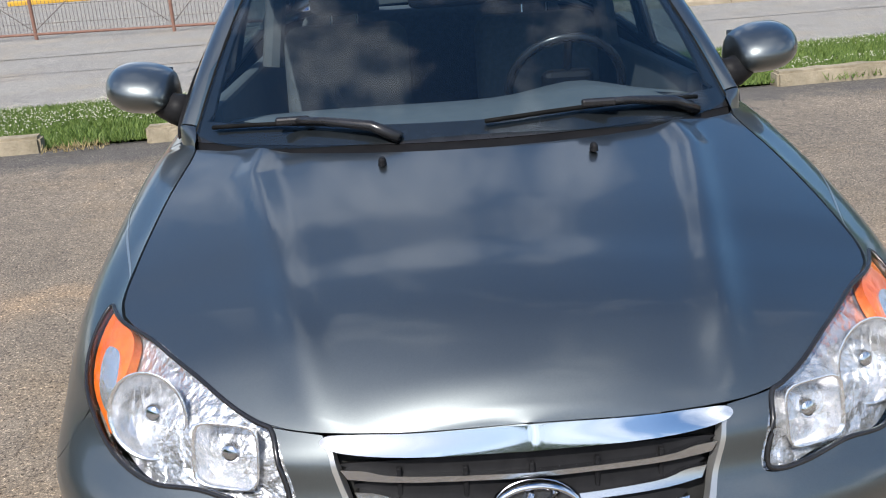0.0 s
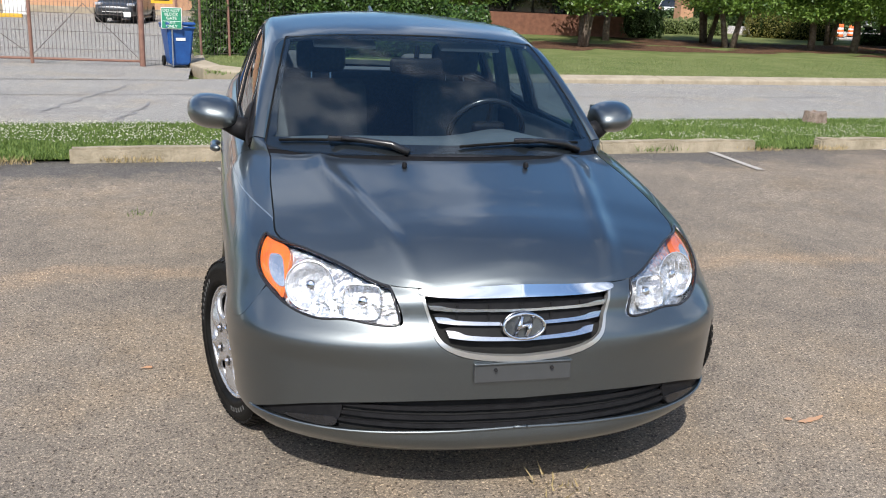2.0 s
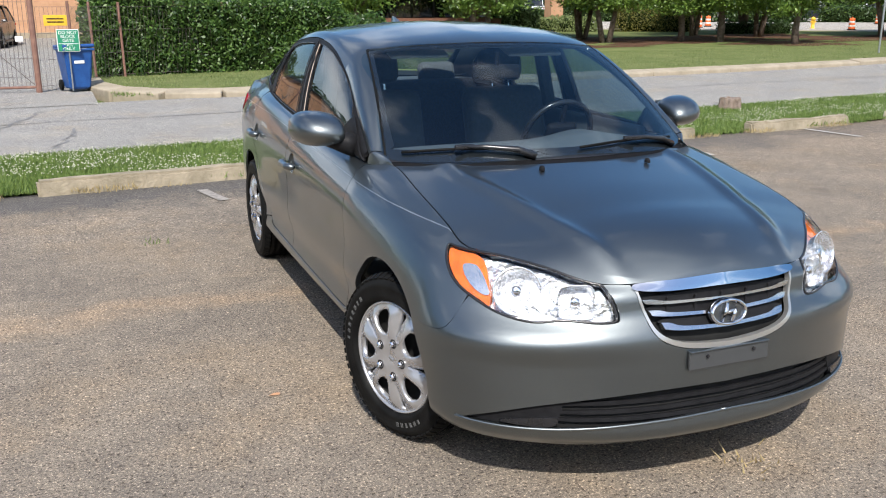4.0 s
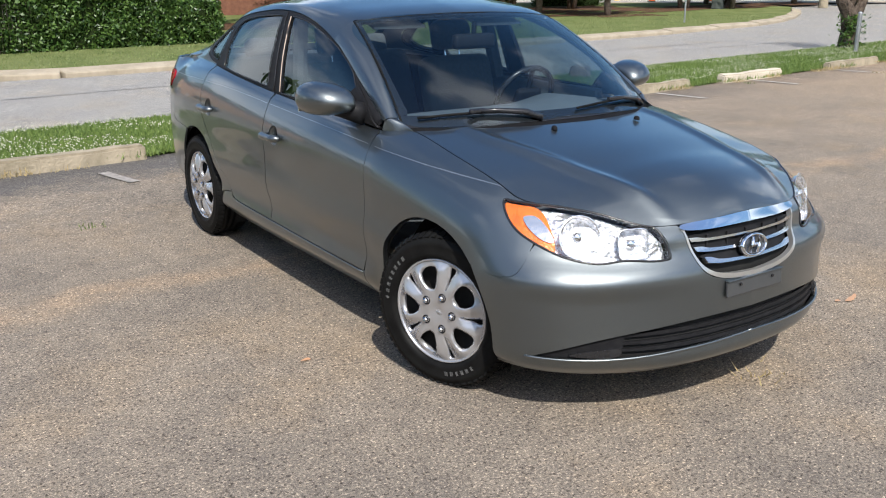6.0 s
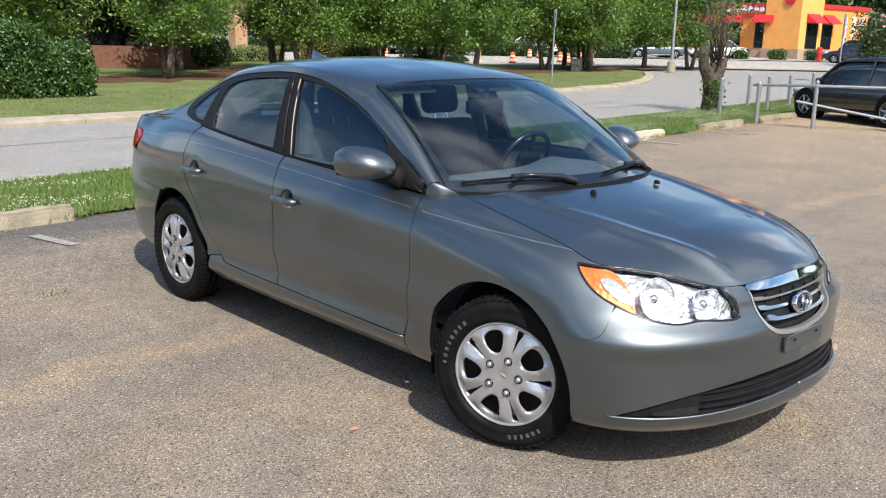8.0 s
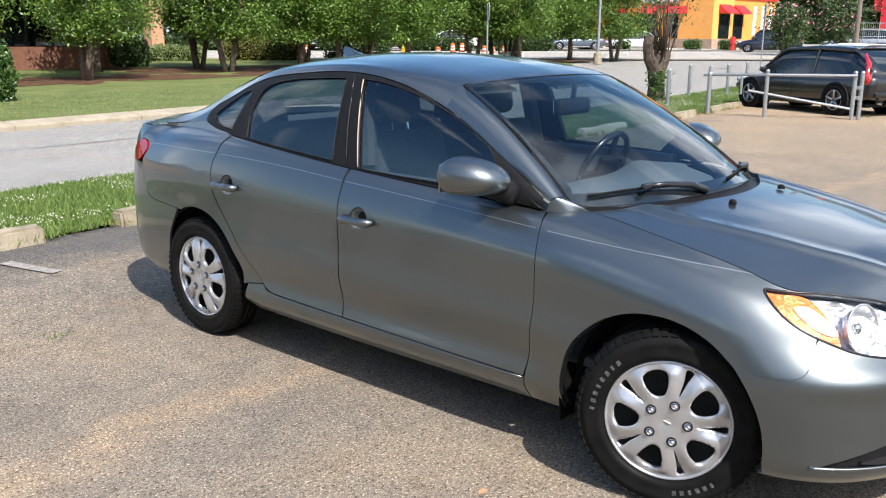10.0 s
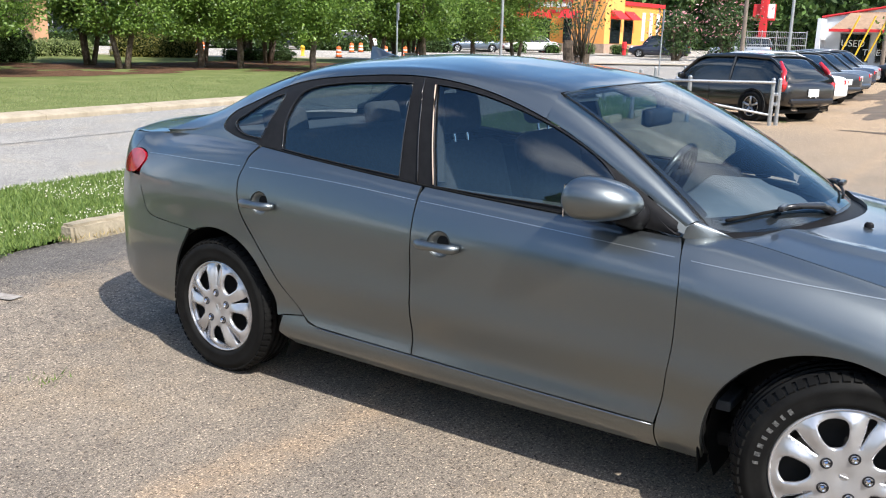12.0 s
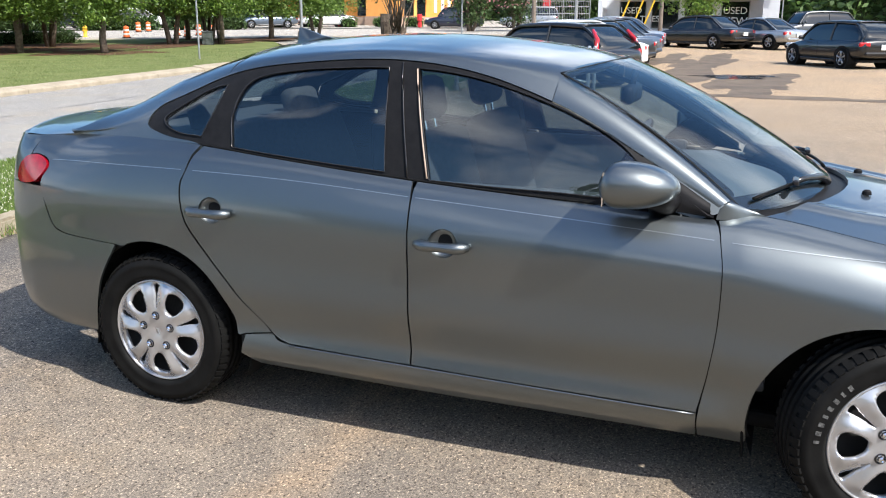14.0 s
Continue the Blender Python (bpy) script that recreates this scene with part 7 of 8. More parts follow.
def vehicle(name, label, m, paint, length=4.5, width=1.78, height=1.45, kind="saloon", wheel_r=.325, group="parked cars", lamp_tall=False, detail=True):
    """A parked car: lofted body and cabin, roof, lamps, wheels. Its front points to -y."""
    root = thing(name, label, "car", group, m)
    L, W = length, width / 2
    a = -L / 2
    bl = height * .60
    f = {"saloon": (.27, .40, .70, .86, .93), "hatch": (.25, .38, .84, .975, .90), "van": (.20, .33, .93, .99, .95), "suv": (.25, .36, .90, .985, .95), "coupe": (.30, .44, .66, .86, .92)}[kind]
    hood0, ws1, rw0, rw1, deck_ = f
    # lower body sections
    st = [(0, .72, .42, .62), (.02, .84, .34, .70), (.08, .95, .26, .80), (.18, .99, .22, .90), (hood0, 1, .20, .985), (.5, 1, .20, 1), (.72, 1, .21, 1.03), (.86, .985, .24, 1.05 if kind != "van" else 1.02), (.95, .95, .30, 1.05), (.985, .88, .36, 1.02), (1, .80, .44, .90)]
    verts, faces = [], []
    for t, w, lo, hi in st:
        y = a + L * t
        zl, zh = lo, bl * hi
        sec = [(W * w * .86, zl), (W * w * .98, zl + .10), (W * w, zl + (zh - zl) * .45), (W * w * .985, zl + (zh - zl) * .75), (W * w * .91, zh - .02), (W * w * .84, zh)]
        crown = zh + (.035 if t < hood0 or t > rw1 else .02)
        row_ = [(x, y, z) for x, z in sec] + [(W * w * .45, y, crown), (0, y, crown + .008)]
        full_ = row_ + [(-x, y2, z) for x, y2, z in row_[::-1][1:]]
        verts += full_
    n = 15
    for i in range(len(st) - 1):
        for j in range(n - 1):
            k = i * n + j
            faces.append((k, k + 1, k + n + 1, k + n))
        faces.append((i * n + n - 1, i * n, (i + 1) * n, (i + 1) * n + n - 1))
    faces.append(tuple(range(n))[::-1])
    faces.append(tuple((len(st) - 1) * n + j for j in range(n)))
    b = raw("body", verts, faces, paint, root, "", True)
    md = b.modifiers.new("round", "SUBSURF")
    md.levels = md.render_levels = 1
    # cabin glass and roof
    key = np.array([(hood0 - .02, .84, .0), (ws1 - .04, .68, .86), (ws1 + .05, .66, 1.0), ((ws1 + rw0) / 2, .67, 1.05), (rw0 - .05, .65, 1.0), (rw0 + .02, .65, .90), (rw1, .78, .0 if kind in ("saloon", "coupe") else .25)])
    kt = np.linspace(0, 6, 13)
    cs = [(herm(key[:, 0], np.array([q]))[0], herm(key[:, 1], np.array([q]))[0], max(0.0, herm(key[:, 2], np.array([q]))[0])) for q in kt]
    R0, RM, R1, RE = 3, 6, 9, 12
    verts, faces = [], []
    for t, w, h in cs:
        y = a + L * t
        z0 = bl * .96
        z1 = bl + (height - bl) * h * .96 - (.02 if h else -.01)
        wb = W * .86 if 0 < h else W * .80
        for x, z in ((wb, z0), (wb + (W * w - wb) * .5, z0 + (z1 - z0) * .55), (W * w, z1), (W * w * .6, z1 + .025 * h), (0, z1 + .03 * h)):
            verts.append((x, y, z))
        for x, z in ((W * w * .6, z1 + .025 * h), (W * w, z1), (wb + (W * w - wb) * .5, z0 + (z1 - z0) * .55), (wb, z0)):
            verts.append((-x, y, z))
    n = 9
    for i in range(RE):
        for j in range(n - 1):
            k = i * n + j
            faces.append((k, k + 1, k + n + 1, k + n))
    faces.append(tuple(RE * n + j for j in range(n)))
    raw("cabin_glass", verts, faces, INKGLASS, root, "dark cabin glass", True)
    V = [Vector(v) for v in verts]
    rv_, rf = [], []
    for i in range(R0, R1 + 1):
        for j in range(2, 7):
            rv_.append(V[i * n + j] + Vector((0, 0, .012)))
    for i in range(R1 - R0):
        for j in range(4):
            k = i * 5 + j
            rf.append((k, k + 1, k + 6, k + 5))
    ro = raw("roof", [tuple(p) for p in rv_], rf, paint, root, "", True)
    sd = ro.modifiers.new("thick", "SOLIDIFY")
    sd.thickness, sd.offset = .03, -1
    for sx in (1, -1):
        o = 0
        def P(i, j):
            j = j if sx > 0 else 8 - j
            return V[i * n + j] + Vector((sx * .006, 0, .004))
        part("pillar", tube([P(i, 2) for i in range(RE + 1)] + [P(RE, 0)], .026, 6), paint, root)
        mid = P(RM, 0)
        part("pillar", tube([mid, P(RM, 1), P(RM, 2)], .03, 6), GLOSSBLACK, root)
        part("door_mirror", box_bm((.17, .10, .12), (sx * (W + .06), a + L * (ws1 - .08), bl + .06), .04, 2), paint, root)
        part("door_seam", tube([(sx * W * 1.002, a + L * .50, .35), (sx * W * 1.0, a + L * .5, bl * .93)], .005, 4), GLOSSBLACK, root)
        part("sill", box_bm((.05, L * .44, .10), (sx * W * .95, 0, .24), .02), GLOSSBLACK, root)
        if lamp_tall:
            part("tail_lamp", tube([(sx * W * .84, a + L * .965, bl * .80), (sx * W * .84, a + L * .962, bl * 1.0), (sx * W * .76, a + L * .945, bl + (height - bl) * .42), (sx * W * .69, a + L * .905, bl + (height - bl) * .80)], [.07, .09, .06, .04], 8), REDLAMP, root, "tall red tail lamp", True)
        else:
            part("tail_lamp", box_bm((.34, .14, .15), (sx * W * .74, a + L * .975, bl * .88), .04, 2, Matrix.Rotation(radians(-18 * sx), 4, "Z")), REDLAMP, root, "red tail lamp")
        part("headlamp", box_bm((.34, .22, .13), (sx * W * .70, a + L * .05, bl * .76), .05, 2, Matrix.Rotation(radians(28 * sx), 4, "Z")), PALELAMP, root, "pale headlamp")
    part("rear_bumper", box_bm((W * 1.5, .12, .12), (0, a + L * .99, .47), .04, 2), paint if kind != "hatch" else GLOSSBLACK, root)
    part("number_plate", box_bm((.32, .02, .16), (0, a + L * 1.003, bl * .78), .004), PLATE, root, "pale plate with its print left blank")
    part("lower_grille", box_bm((W * 1.1, .06, .16), (0, a + L * .006, .42), .03, 2), GLOSSBLACK, root)
    part("underside", box_bm((W * 1.5, L * .9, .08), (0, 0, .24), .02), VOID, root)
    for sx in (-1, 1):
        for t in (.185, .80):
            y = a + L * t
            part("wheel_arch", lathe([(sx * W * .60, .001), (sx * W * .60, wheel_r * 1.13), (sx * W * 1.004, wheel_r * 1.13), (sx * W * 1.004, wheel_r * 1.0)], 26), VOID, root).matrix_local = pose(0, y, wheel_r + .01)
            vehicle_wheel(root, sx * (W - .085), y, wheel_r, sx, turn=20 * t)
    return root


def stand(x, y, heading):
    """A car's pose from the place of its middle and the way it faces, in degrees from +x."""
    return pose(x, y, gz(x, y), 0, 0, heading + 90)


P_BLACK = plain_paint("black_car_paint", (0.004, 0.004, 0.005), 0.0)
P_WHITE = plain_paint("white_car_paint", (0.72, 0.72, 0.71), 0.0)
P_GREY = plain_paint("dark_grey_car_paint", (0.06, 0.062, 0.065), .6)
P_BLUE = plain_paint("blue_grey_car_paint", (0.10, 0.125, 0.16), .6)
P_SILVER = plain_paint("silver_car_paint", (0.42, 0.43, 0.44), .8)
P_NAVY = plain_paint("navy_car_paint", (0.015, 0.02, 0.04), .4)
hb = vehicle("black_hatchback", "black two-door hatchback with tall red tail lamps behind the rail", stand(17.75, 5.45, 62), P_BLACK, 4.25, 1.78, 1.38, "hatch", lamp_tall=True)
part("towing_mark", join_bm(box_bm((.028, .012, .16), (-.08, 2.14, .62), .004), box_bm((.028, .012, .16), (.08, 2.14, .62), .004), box_bm((.16, .012, .03), (0, 2.14, .62), .004)), SIGNWHITE, hb, "white tape marks")
for sx in (-.45, .45):
    part("exhaust", tube([(sx, 2.0, .30), (sx, 2.16, .30)], .045, 12, cap=False), CHROME, hb)
vehicle("white_saloon", "white saloon parked in a row of cars", stand(21.4, 5.97, 66), P_WHITE, 4.6, 1.8, 1.43, "saloon")
vehicle("grey_saloon", "dark grey saloon parked in a row of cars", stand(25.1, 6.2, 66), P_GREY, 4.6, 1.8, 1.44, "saloon")
vehicle("blue_saloon", "blue-grey saloon parked in a row of cars", stand(28.3, 6.4, 66), P_BLUE, 4.6, 1.8, 1.44, "saloon")
vehicle("dark_saloon", "black saloon parked in a row of cars", stand(31.5, 6.7, 66), P_NAVY, 4.6, 1.8, 1.43, "saloon")
vehicle("silver_saloon", "silver saloon parked in a row of cars", stand(34.7, 7.0, 66), P_SILVER, 4.6, 1.8, 1.44, "saloon")
vehicle("long_black_saloon", "long black saloon standing before the tyre shop", stand(41.6, 3.85, 55), P_BLACK, 5.1, 1.9, 1.45, "saloon")
vehicle("silver_coupe", "silver coupe standing before the tyre shop", stand(42.25, 1.2, 50), P_SILVER, 4.5, 1.82, 1.38, "coupe")
vehicle("black_coupe", "black hatchback coupe with red tail lamps", stand(28.9, -1.6, 32), P_BLACK, 4.25, 1.79, 1.42, "hatch")
vehicle("dark_van", "dark estate car in the shade by the woods", stand(55, -1.5, 120), P_GREY, 4.7, 1.85, 1.65, "suv")
vehicle("silver_minivan", "silver minivan on the main road", stand(72.5, 20.4, 106), P_SILVER, 5.0, 1.95, 1.72, "van", group="cars on the main road")
vehicle("dark_suv", "dark estate car on the main road", stand(66.2, 24.9, 106), P_NAVY, 4.8, 1.9, 1.68, "suv", group="cars on the main road")
vehicle("charcoal_suv", "charcoal off-road car parked behind the gate", stand(-4.6, 41.5, 262), P_GREY, 4.7, 1.9, 1.75, "suv", group="cars behind the gate")
vehicle("grey_car", "grey car parked beside the hedge", stand(.3, 25.5, 80), P_SILVER, 4.5, 1.8, 1.45, "saloon", group="cars behind the gate")
cols = [P_WHITE, P_SILVER, P_BLUE, P_WHITE, P_GREY, P_WHITE, P_SILVER, P_NAVY, P_WHITE, P_SILVER, P_BLUE, P_WHITE]
for i in range(12):
    d = 71 + 1.2 * (i % 2)
    t = -38 + 5.2 * i
    x, y = .722 * d + .692 * t, .692 * d - .722 * t
    vehicle("far_car", "parked car beyond the main road", stand(x, y, 136 if i % 3 else 45), cols[i], 4.8, 1.85, 1.5 + .35 * (i % 3 == 0), "suv" if i % 3 == 0 else "saloon", group="cars beyond the main road")

# ---- buildings ----
BRICK = mat("dark_red_brick", (0.13, 0.055, 0.035), 0.9, col2=(0.20, 0.09, 0.055), scale=5, bump=0.4, bscale=50)
ORANGE = mat("orange_render", (0.80, 0.30, 0.055), 0.8, col2=(0.72, 0.26, 0.05), scale=1.5, bump=0.1, bscale=60)
ORANGELIGHT = mat("light_orange_render", (0.84, 0.38, 0.10), 0.8, col2=(0.78, 0.34, 0.08), scale=1.5, bump=0.1, bscale=60)
AWNRED = mat("red_awning", (0.55, 0.02, 0.025), 0.6, col2=(0.48, 0.018, 0.02), scale=4)
STONE = mat("tan_stone", (0.30, 0.20, 0.14), 0.9, col2=(0.42, 0.30, 0.22), scale=4, bump=0.6, bscale=14)
TANBRICK = mat("tan_brick", (0.42, 0.23, 0.13), 0.9, col2=(0.50, 0.29, 0.17), scale=3, bump=0.3, bscale=40)
WHITEWALL = mat("pale_shop_wall", (0.52, 0.54, 0.57), 0.8, col2=(0.58, 0.60, 0.62), scale=1.5, bump=0.1, bscale=60)
TANROOF = mat("brown_shingles", (0.26, 0.17, 0.11), 0.9, col2=(0.34, 0.23, 0.15), scale=3, bump=0.5, bscale=20)
DARKTRIM = mat("dark_bronze_trim", (0.02, 0.018, 0.016), 0.4, 0.3, col2=(0.03, 0.027, 0.024), scale=8)


def wall_box(name, size, at, material, parent, label="", bevel=.01):
    return part(name, box_bm(size, at, bevel, 1), material, parent, label)


# dark brick office behind the lawn; its front runs along x
off = thing("brick_office", "dark brick office with tall dark glazing", "building", m=pose(4.5, 38.3, gz(12, 37.5), 0, 0, -9))
wall_box("wall", (9.0, 7.0, 3.3), (-.3, 3.6, 1.65), BRICK, off)
wall_box("pier", (1.6, .5, 3.3), (3.3, -.05, 1.65), BRICK, off)
wall_box("dado", (9.2, .5, 1.05), (9.2, .1, .5), BRICK, off, "low brick wall")
wall_box("wall", (9.4, 6.0, 3.3), (9.3, 3.9, 1.65), BRICK, off)
for i in range(8):
    w_ = new("window")
    w_.parent = off
    x = 5.5 + 1.06 * i
    wall_box("pane", (1.0, .04, 2.2), (x, .62, 2.15), INKGLASS, w_, "dark office glass", .002)
    wall_box("mullion", (.09, .12, 2.3), (x - .53, .58, 2.15), DARKTRIM, w_)
wall_box("glass_door", (.95, .05, 2.3), (4.62, .30, 1.15), INKGLASS, off, "dark glass door", .002)
wall_box("door_frame", (.09, .14, 2.45), (4.08, .28, 1.22), DARKTRIM, off)
wall_box("door_frame", (.09, .14, 2.45), (5.16, .28, 1.22), DARKTRIM, off)
wall_box("roof", (21, 10, .55), (4.2, 3.0, 3.55), DARKTRIM, off, "dark flat roof edge")
# flat canopy near the hedge
can = thing("canopy_roof", "dark flat canopy beside the brick building", "canopy", m=pose(5.6, 31.8, gz(5, 31)))
wall_box("slab", (5.0, 4.0, .45), (-.9, 0, 2.75), DARKTRIM, can)
wall_box("wall", (4.4, 3.2, 2.6), (-1.1, .3, 1.3), BRICK, can)
# tan building behind the gate
tb = thing("tan_building", "tan brick building at the end of the drive", "building", m=pose(-8, 49.5, gz(-8, 49), 0, 0, 0))
wall_box("wall", (36, 6, 5), (0, 4, 2.5), TANBRICK, tb)
wall_box("plinth", (36.2, 6.2, .35), (0, 4, .17), CONCRETE, tb)
for x in (9.5, 12.5, 15.5):
    wall_box("doorway", (2.2, .1, 2.6), (x, .96, 1.3), DARKTRIM, tb)
wall_box("roof", (37, 7, .4), (0, 4, 5.1), DARKTRIM, tb)
wb = thing("white_cabinet", "white utility cabinet by the drive", "cabinet", m=pose(-10.2, 46.5, gz(-10, 46)))
wall_box("body", (1.1, .8, 1.2), (0, 0, .6), SIGNWHITE, wb, "", .03)
wall_box("lid", (1.15, .85, .06), (0, 0, 1.23), SIGNGREY, wb, "", .02)
YKERB = mat("yellow_kerb_paint", (0.65, 0.38, 0.03), 0.8, col2=(0.55, 0.33, 0.05), scale=4)
for i, (x, y, l, t) in enumerate(((-12.5, 42.5, 6.5, 6), (-12.0, 34.0, 4.5, 20))):
    o = tagged(part("yellow_kerb", box_bm((l, .3, .2), (0, 0, .06), .05, 2), YKERB), "yellow painted kerb in the drive", "kerb", "yellow kerbs")
    o.matrix_world = pose(x, y, gz(x, y), 0, 0, t)
box_bush("drive_shrub", "dark shrub on an island in the drive", "shrub", (3.5, 1.6, 1.5), (-13.2, 44.2, gz(-13, 44)), 5, 1800, .09, DARKLEAF, HEART, 77, .4)

# orange chicken restaurant across the main road; local +x runs along its front, -y faces the road
rx, ry = 72.74, 38.35
ex, ey = 72.0, 32.2
ang = math.degrees(math.atan2(ey - ry, ex - rx))
res = thing("orange_restaurant", "orange rendered restaurant with red awnings and stone base", "building", m=pose(rx, ry, gz(ex, ey) - .1, 0, 0, ang))
LF = math.hypot(ex - rx, ey - ry)
wall_box("front_wall", (13.0, 11.1, 4.5), (LF - 6.6, 5.6, 2.25), ORANGE, res)
wall_box("corner_tower", (3.4, 3.4, 6.2), (LF - 1.6, 1.55, 3.1), ORANGELIGHT, res, "light orange corner tower")
wall_box("stone_base", (13.2, 11.3, .95), (LF - 6.6, 5.6, .45), STONE, res, "tan stone base")
wall_box("stone_base", (3.6, 3.6, 1.0), (LF - 1.6, 1.55, .46), STONE, res, "tan stone base")
wall_box("parapet", (13.3, 11.4, .35), (LF - 6.6, 5.6, 4.6), AWNRED, res, "red parapet band")
wall_box("parapet", (3.7, 3.7, .3), (LF - 1.6, 1.55, 6.2), AWNRED, res, "red parapet band")


def awning(x, y, w, turn):
    a_ = new("awning")
    a_.parent = res
    a_["label"] = "red cloth awning over a dark window"
    a_.matrix_local = pose(x, y, 3.15, 0, 0, turn)
    bm = bmesh.new()
    v = [bm.verts.new(p) for p in ((-w / 2, 0, .75), (w / 2, 0, .75), (w / 2, -.95, 0), (-w / 2, -.95, 0), (-w / 2, 0, 0), (w / 2, 0, 0))]
    for q in ((0, 3, 2, 1), (0, 4, 3), (1, 2, 5), (3, 4, 5, 2)):
        bm.faces.new([v[i] for i in q])
    part("cloth", bm, AWNRED, a_)
    part("pane", box_bm((w * .86, .08, 2.0), (0, -.02, -1.1), .01), INKGLASS, a_, "dark window")
    part("frame", box_bm((w * .92, .05, 2.1), (0, .0, -1.1), .01), DARKTRIM, a_)


for x in (LF - 9.8, LF - 6.6, LF - 3.4):
    awning(x, .0, 1.9, 0)
awning(LF + .12, 1.7, 1.9, 90)
awning(LF - .08, 4.4, 1.8, 90)
for y in (7.3, 8.8, 10.2):
    wall_box("slot_window", (.06, .55, 2.6), (LF - .08, y, 2.6), WHITEWALL, res, "narrow pale wall panel")
# sign: brand drawn as plain shapes
for i in range(7):
    wall_box("sign_shape", (.48, .08, .55), (LF - 7.2 + .58 * i, -.06, 4.35 + (.06 if i % 2 else 0)), SIGNWHITE, res, "white sign shape", .06)
wall_box("sign_band", (4.2, .07, .36), (LF - 5.4, -.05, 3.75), AWNRED, res, "red sign band")
bm = lathe([(-.05, .001), (-.05, .45), (.03, .45)], 24)
bmesh.ops.transform(bm, matrix=Matrix.Translation((LF - 1.0, -.2, 5.0)) @ Matrix.Rotation(radians(90), 4, "Z"), verts=bm.verts[:])
part("round_sign", bm, AWNRED, res, "round red sign")
for i, (x, y) in enumerate(((66.0, 35.0), (64.5, 39.5), (69.0, 29.0), (76.5, 27.0))):
    b = thing("red_post_box", "small red order post by the restaurant", "post", "red posts", pose(x, y, gz(x, y)))
    part("post", box_bm((.35, .25, .5), (0, 0, .25), .04), AWNRED, b)
    part("head", box_bm((.55, .3, .6), (0, 0, .82), .1, 3), AWNRED, b)
for i in range(8):
    d, t = 71.5, 14 + 3.0 * i
    x, y = .722 * d + .692 * (t - 8), .692 * d - .722 * (t - 8)
    box_bush("planter_shrub", "small clipped shrub before the restaurant", "shrub", (1.5, 1.2, .8), (x, y, gz(x, y)), 40, 420, .10, HEDGELEAF, HEART, 90 + i, .42, "restaurant shrubs")
ps = thing("red_pylon_sign", "tall red sign pylon behind the car park", "sign", m=pose(92, 23.6, gz(92, 23)))
part("pole", box_bm((.7, .7, 9), (0, 0, 4.5), .05), AWNRED, ps)
part("board", box_bm((.3, 2.2, 1.6), (0, 0, 4.2), .05), AWNRED, ps)
part("panel", box_bm((.34, .7, 1.4), (0, -.7, 4.3), .05), SIGNWHITE, ps)

# tyre shop at the end of the car park; local -y faces the camera's side
shop = thing("tyre_shop", "pale tyre shop with brown awning roof and red band", "building", m=pose(66.2, 12.4, gz(66, 8), 0, 0, -88))
bm = bmesh.new()
gp = [(-.7, -.2), (12.0, -.2), (12.0, 4.2), (9.6, 4.6), (6.2, 4.5), (-.7, 3.3)]
fr = [bm.verts.new((x, .6, z)) for x, z in gp]
bk = [bm.verts.new((x, 9.0, z)) for x, z in gp]
bm.faces.new(fr)
bm.faces.new(bk[::-1])
for i in range(6):
    bm.faces.new((fr[i], bk[i], bk[(i + 1) % 6], fr[(i + 1) % 6]))
bmesh.ops.recalc_face_normals(bm, faces=bm.faces[:])
part("wall", bm, WHITEWALL, shop)
part("gable", box_bm((.3, 2.2, 3.2), (-.55, -.5, 1.6), .01), WHITEWALL, shop, "pale side wall")
part("gable", box_bm((1.1, 2.4, 4.6), (11.4, -.5, 2.3), .01), WHITEWALL, shop, "pale side wall")
part("roof_edge", tube([(-.75, .5, 3.36), (6.2, .5, 4.58)], .09, 6), AWNRED, shop, "red roof edge")
bm = bmesh.new()
v = [bm.verts.new(p) for p in ((1.2, .58, 3.75), (9.4, .58, 3.75), (10.5, -1.6, 2.5), (.2, -1.6, 2.5), (.2, .58, 2.42), (10.5, .58, 2.42))]
for q in ((0, 3, 2, 1), (0, 4, 3), (1, 2, 5), (3, 4, 5, 2)):
    bm.faces.new([v[i] for i in q])
part("awning_roof", bm, TANROOF, shop, "brown shingled awning roof")
wall_box("red_band", (10.5, .10, .20), (5.35, -1.62, 2.42), AWNRED, shop, "red edge band")
for x in (1.6, 4.0, 6.4, 9.0):
    w_ = new("shop_window")
    w_.parent = shop
    wall_box("pane", (1.9, .06, 1.9), (x, .55, 1.25), INKGLASS, w_, "dark shop glass", .004)
    wall_box("frame", (2.04, .05, 2.04), (x, .575, 1.25), SIGNGREY, w_, "", .004)
text("USED", .66, pose(1.5, .46, 1.55, 90, 0, 0), SIGNWHITE, shop, "lettering", .01)
text("TIRES", .60, pose(2.9, .46, .95, 90, 0, 0), SIGNWHITE, shop, "lettering", .01)
text("USED", .70, pose(9.0, .46, 1.55, 90, 0, 0), SIGNWHITE, shop, "lettering", .01)
text("NEW", .78, pose(9.0, .46, .80, 90, 0, 0), SIGNWHITE, shop, "lettering", .01)
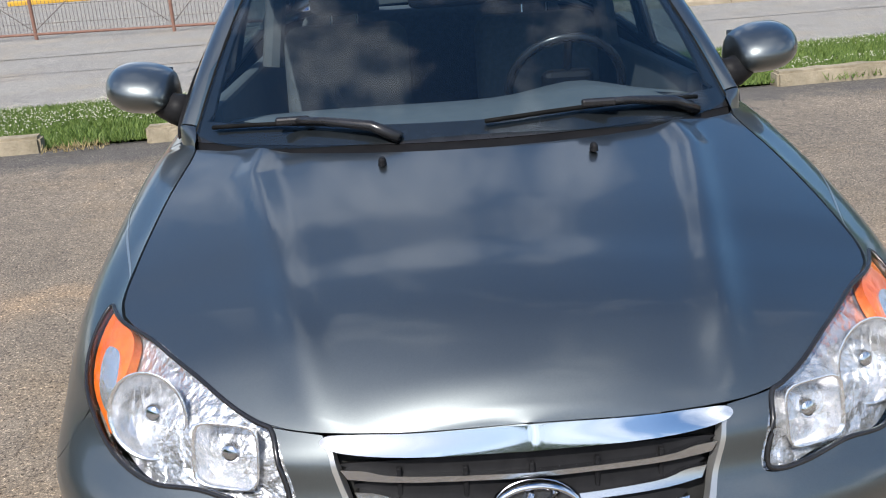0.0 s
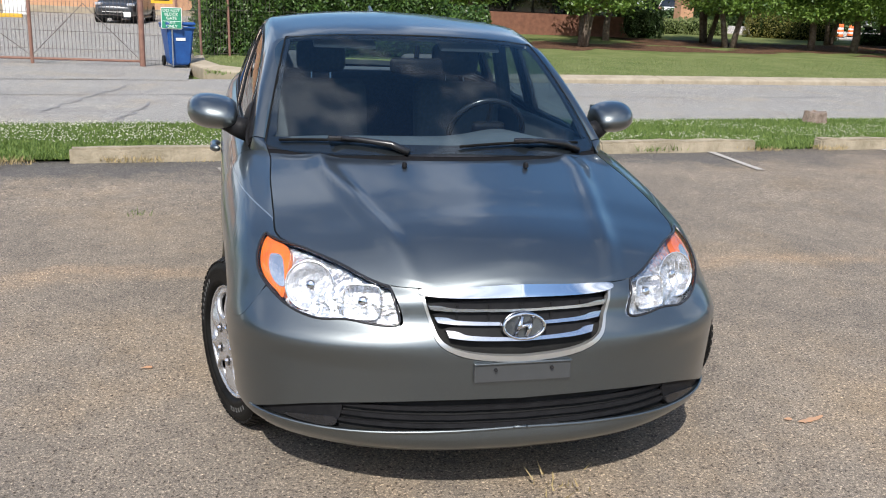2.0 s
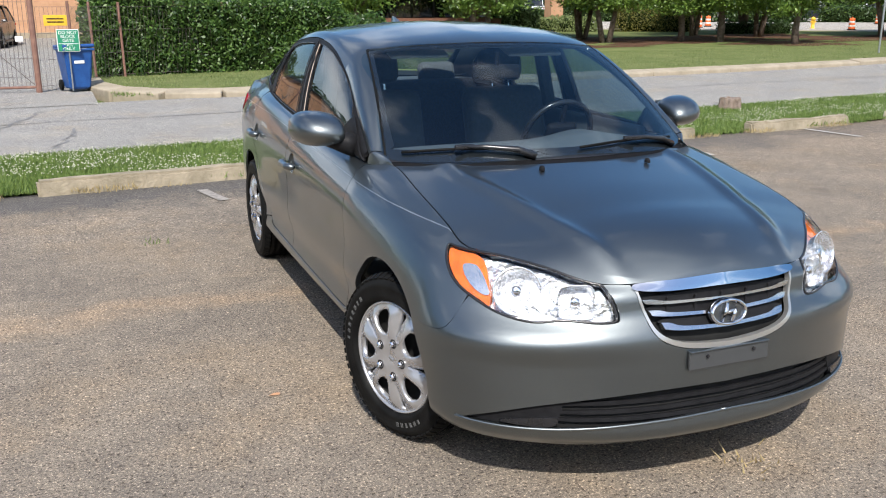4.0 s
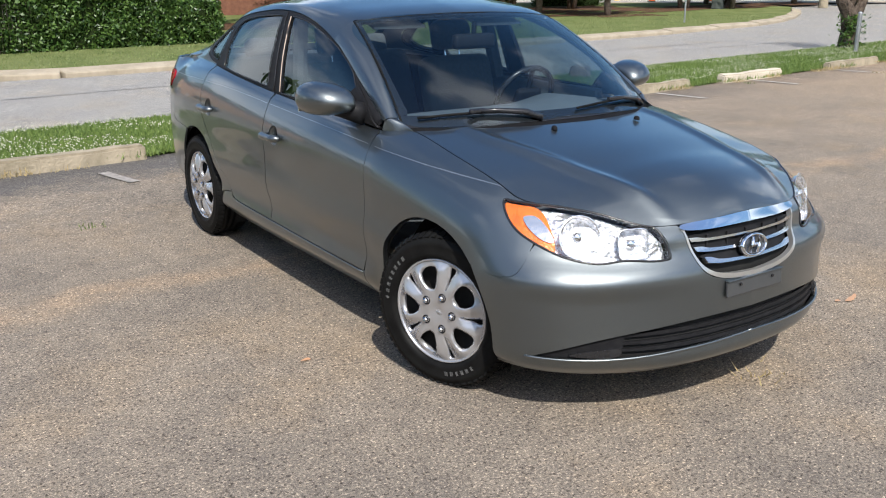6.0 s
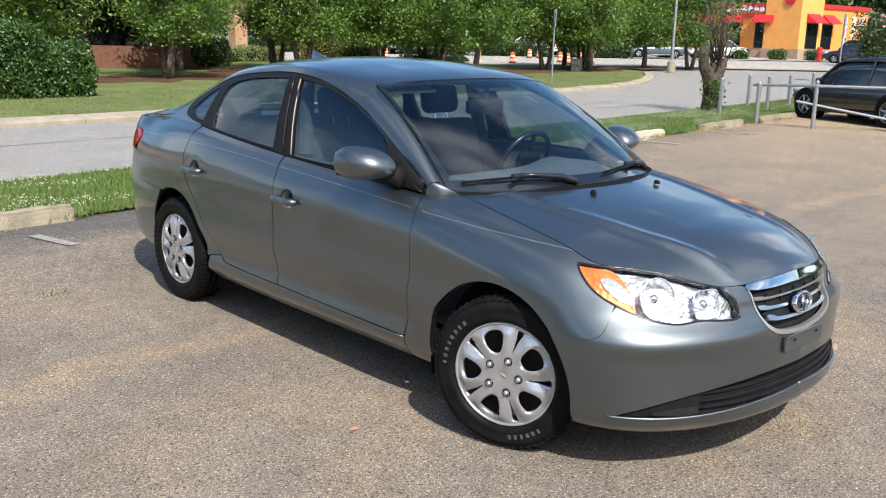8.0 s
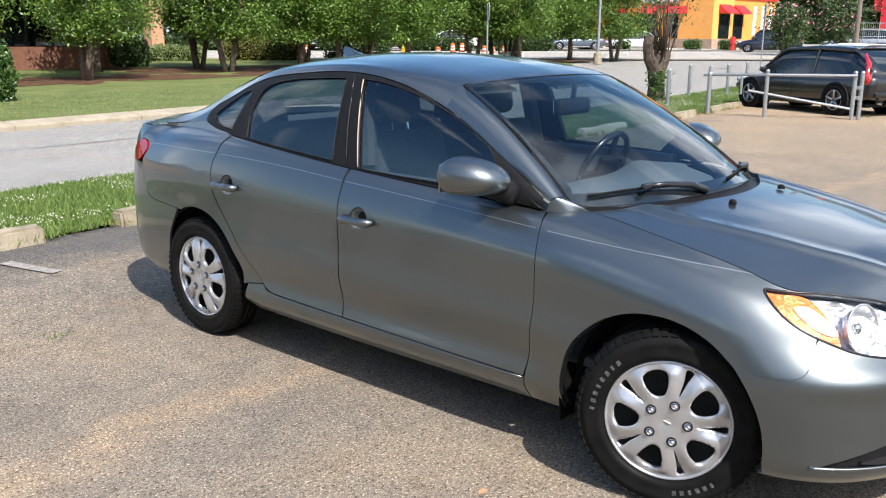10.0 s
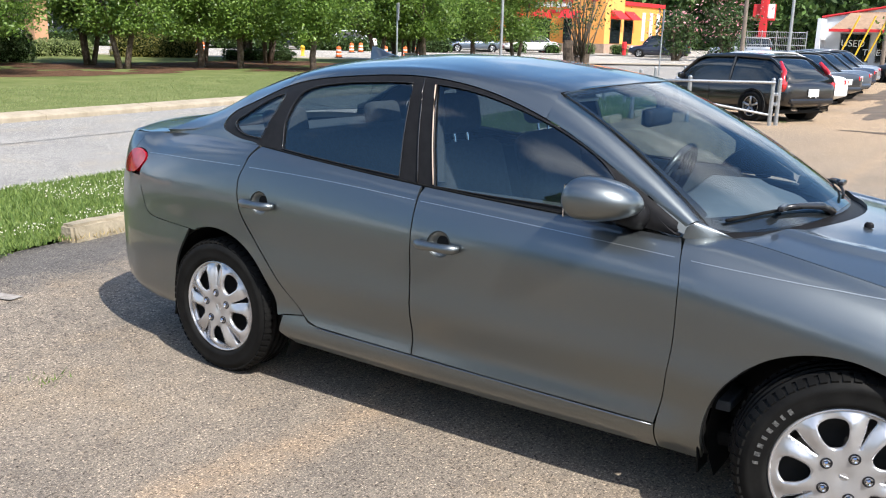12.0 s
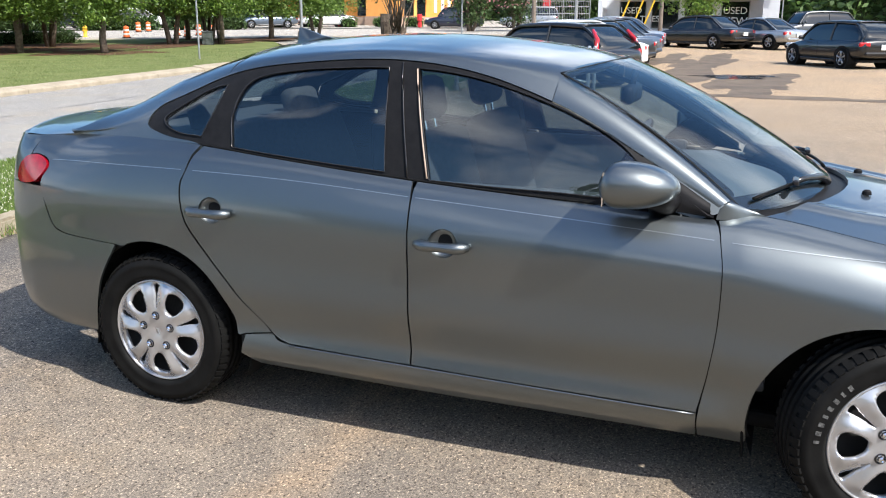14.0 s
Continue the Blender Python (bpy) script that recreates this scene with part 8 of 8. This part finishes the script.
for x in (.9, 1.9, 2.7):
    part("yellow_pole", tube([(x, -2.0, .4), (x + 1.1, -1.75, 3.4)], .06, 8), SIGNYELLOW, shop, "yellow leaning pole")
# small tree before the shop and mesh fence beside it
tr = street_tree("shop_tree", "small bright green tree before the tyre shop", 1, 91, 5.0, 2.4, 2.0, 3200, .13, LEAF)
tr["group"] = "shop trees"
tr.matrix_world = pose(47.0, 4.4, gz(47, 4.4)) @ Matrix.Scale(.8, 4)
mf = thing("mesh_fence", "grey mesh fence beside the shop", "fence", m=pose(63, 18.4, gz(63, 18), 0, 0, -72))
for i in range(6):
    part("post", tube([(i * 1.0, 0, -.1), (i * 1.0, 0, 2.3)], .04, 6), STEEL, mf)
bms = [tube([(0, 0, z), (5, 0, z)], .02, 5) for z in (.3, .8, 1.3, 1.8, 2.2)] + [tube([(.125 * k, 0, .1), (.125 * k, 0, 2.2)], .012, 4) for k in range(41)]
part("mesh", join_bm(*bms), STEEL, mf)["kind"] = "stuff"
fl_ = thing("shop_flag", "red flag hanging by the shop wall", "flag", m=pose(64.2, .2, gz(64, 0)))
part("pole", tube([(0, 0, 0), (0, 0, 6.5)], .04, 8), STEEL, fl_)
part("cloth", box_bm((.03, .8, 1.5), (0, -.45, 4.6), .01, 1, Matrix.Rotation(radians(14), 4, "X")), AWNRED, fl_)
# long pale store beyond the main road
st_ = thing("pale_store", "long pale store behind the parked cars", "building", m=pose(.722 * 96 + .692 * -30, .692 * 96 + .722 * 30, 1.0, 0, 0, -46))
wall_box("wall", (46, 10, 6), (0, 0, 3), WHITEWALL, st_)
wall_box("red_canopy", (12, 1.5, .8), (-8, -5.6, 3.4), AWNRED, st_, "red canopy")
for i in range(9):
    wall_box("window", (3.2, .1, 2.4), (-19 + 4.6 * i, -5.02, 1.6), INKGLASS, st_, "dark store window")
pl = thing("brick_pillar", "orange brick pillar beside the lawn", "pillar", m=pose(25.2, 44.2, gz(25, 44)))
wall_box("shaft", (.8, .8, 3.6), (0, 0, 1.8), TANBRICK, pl)
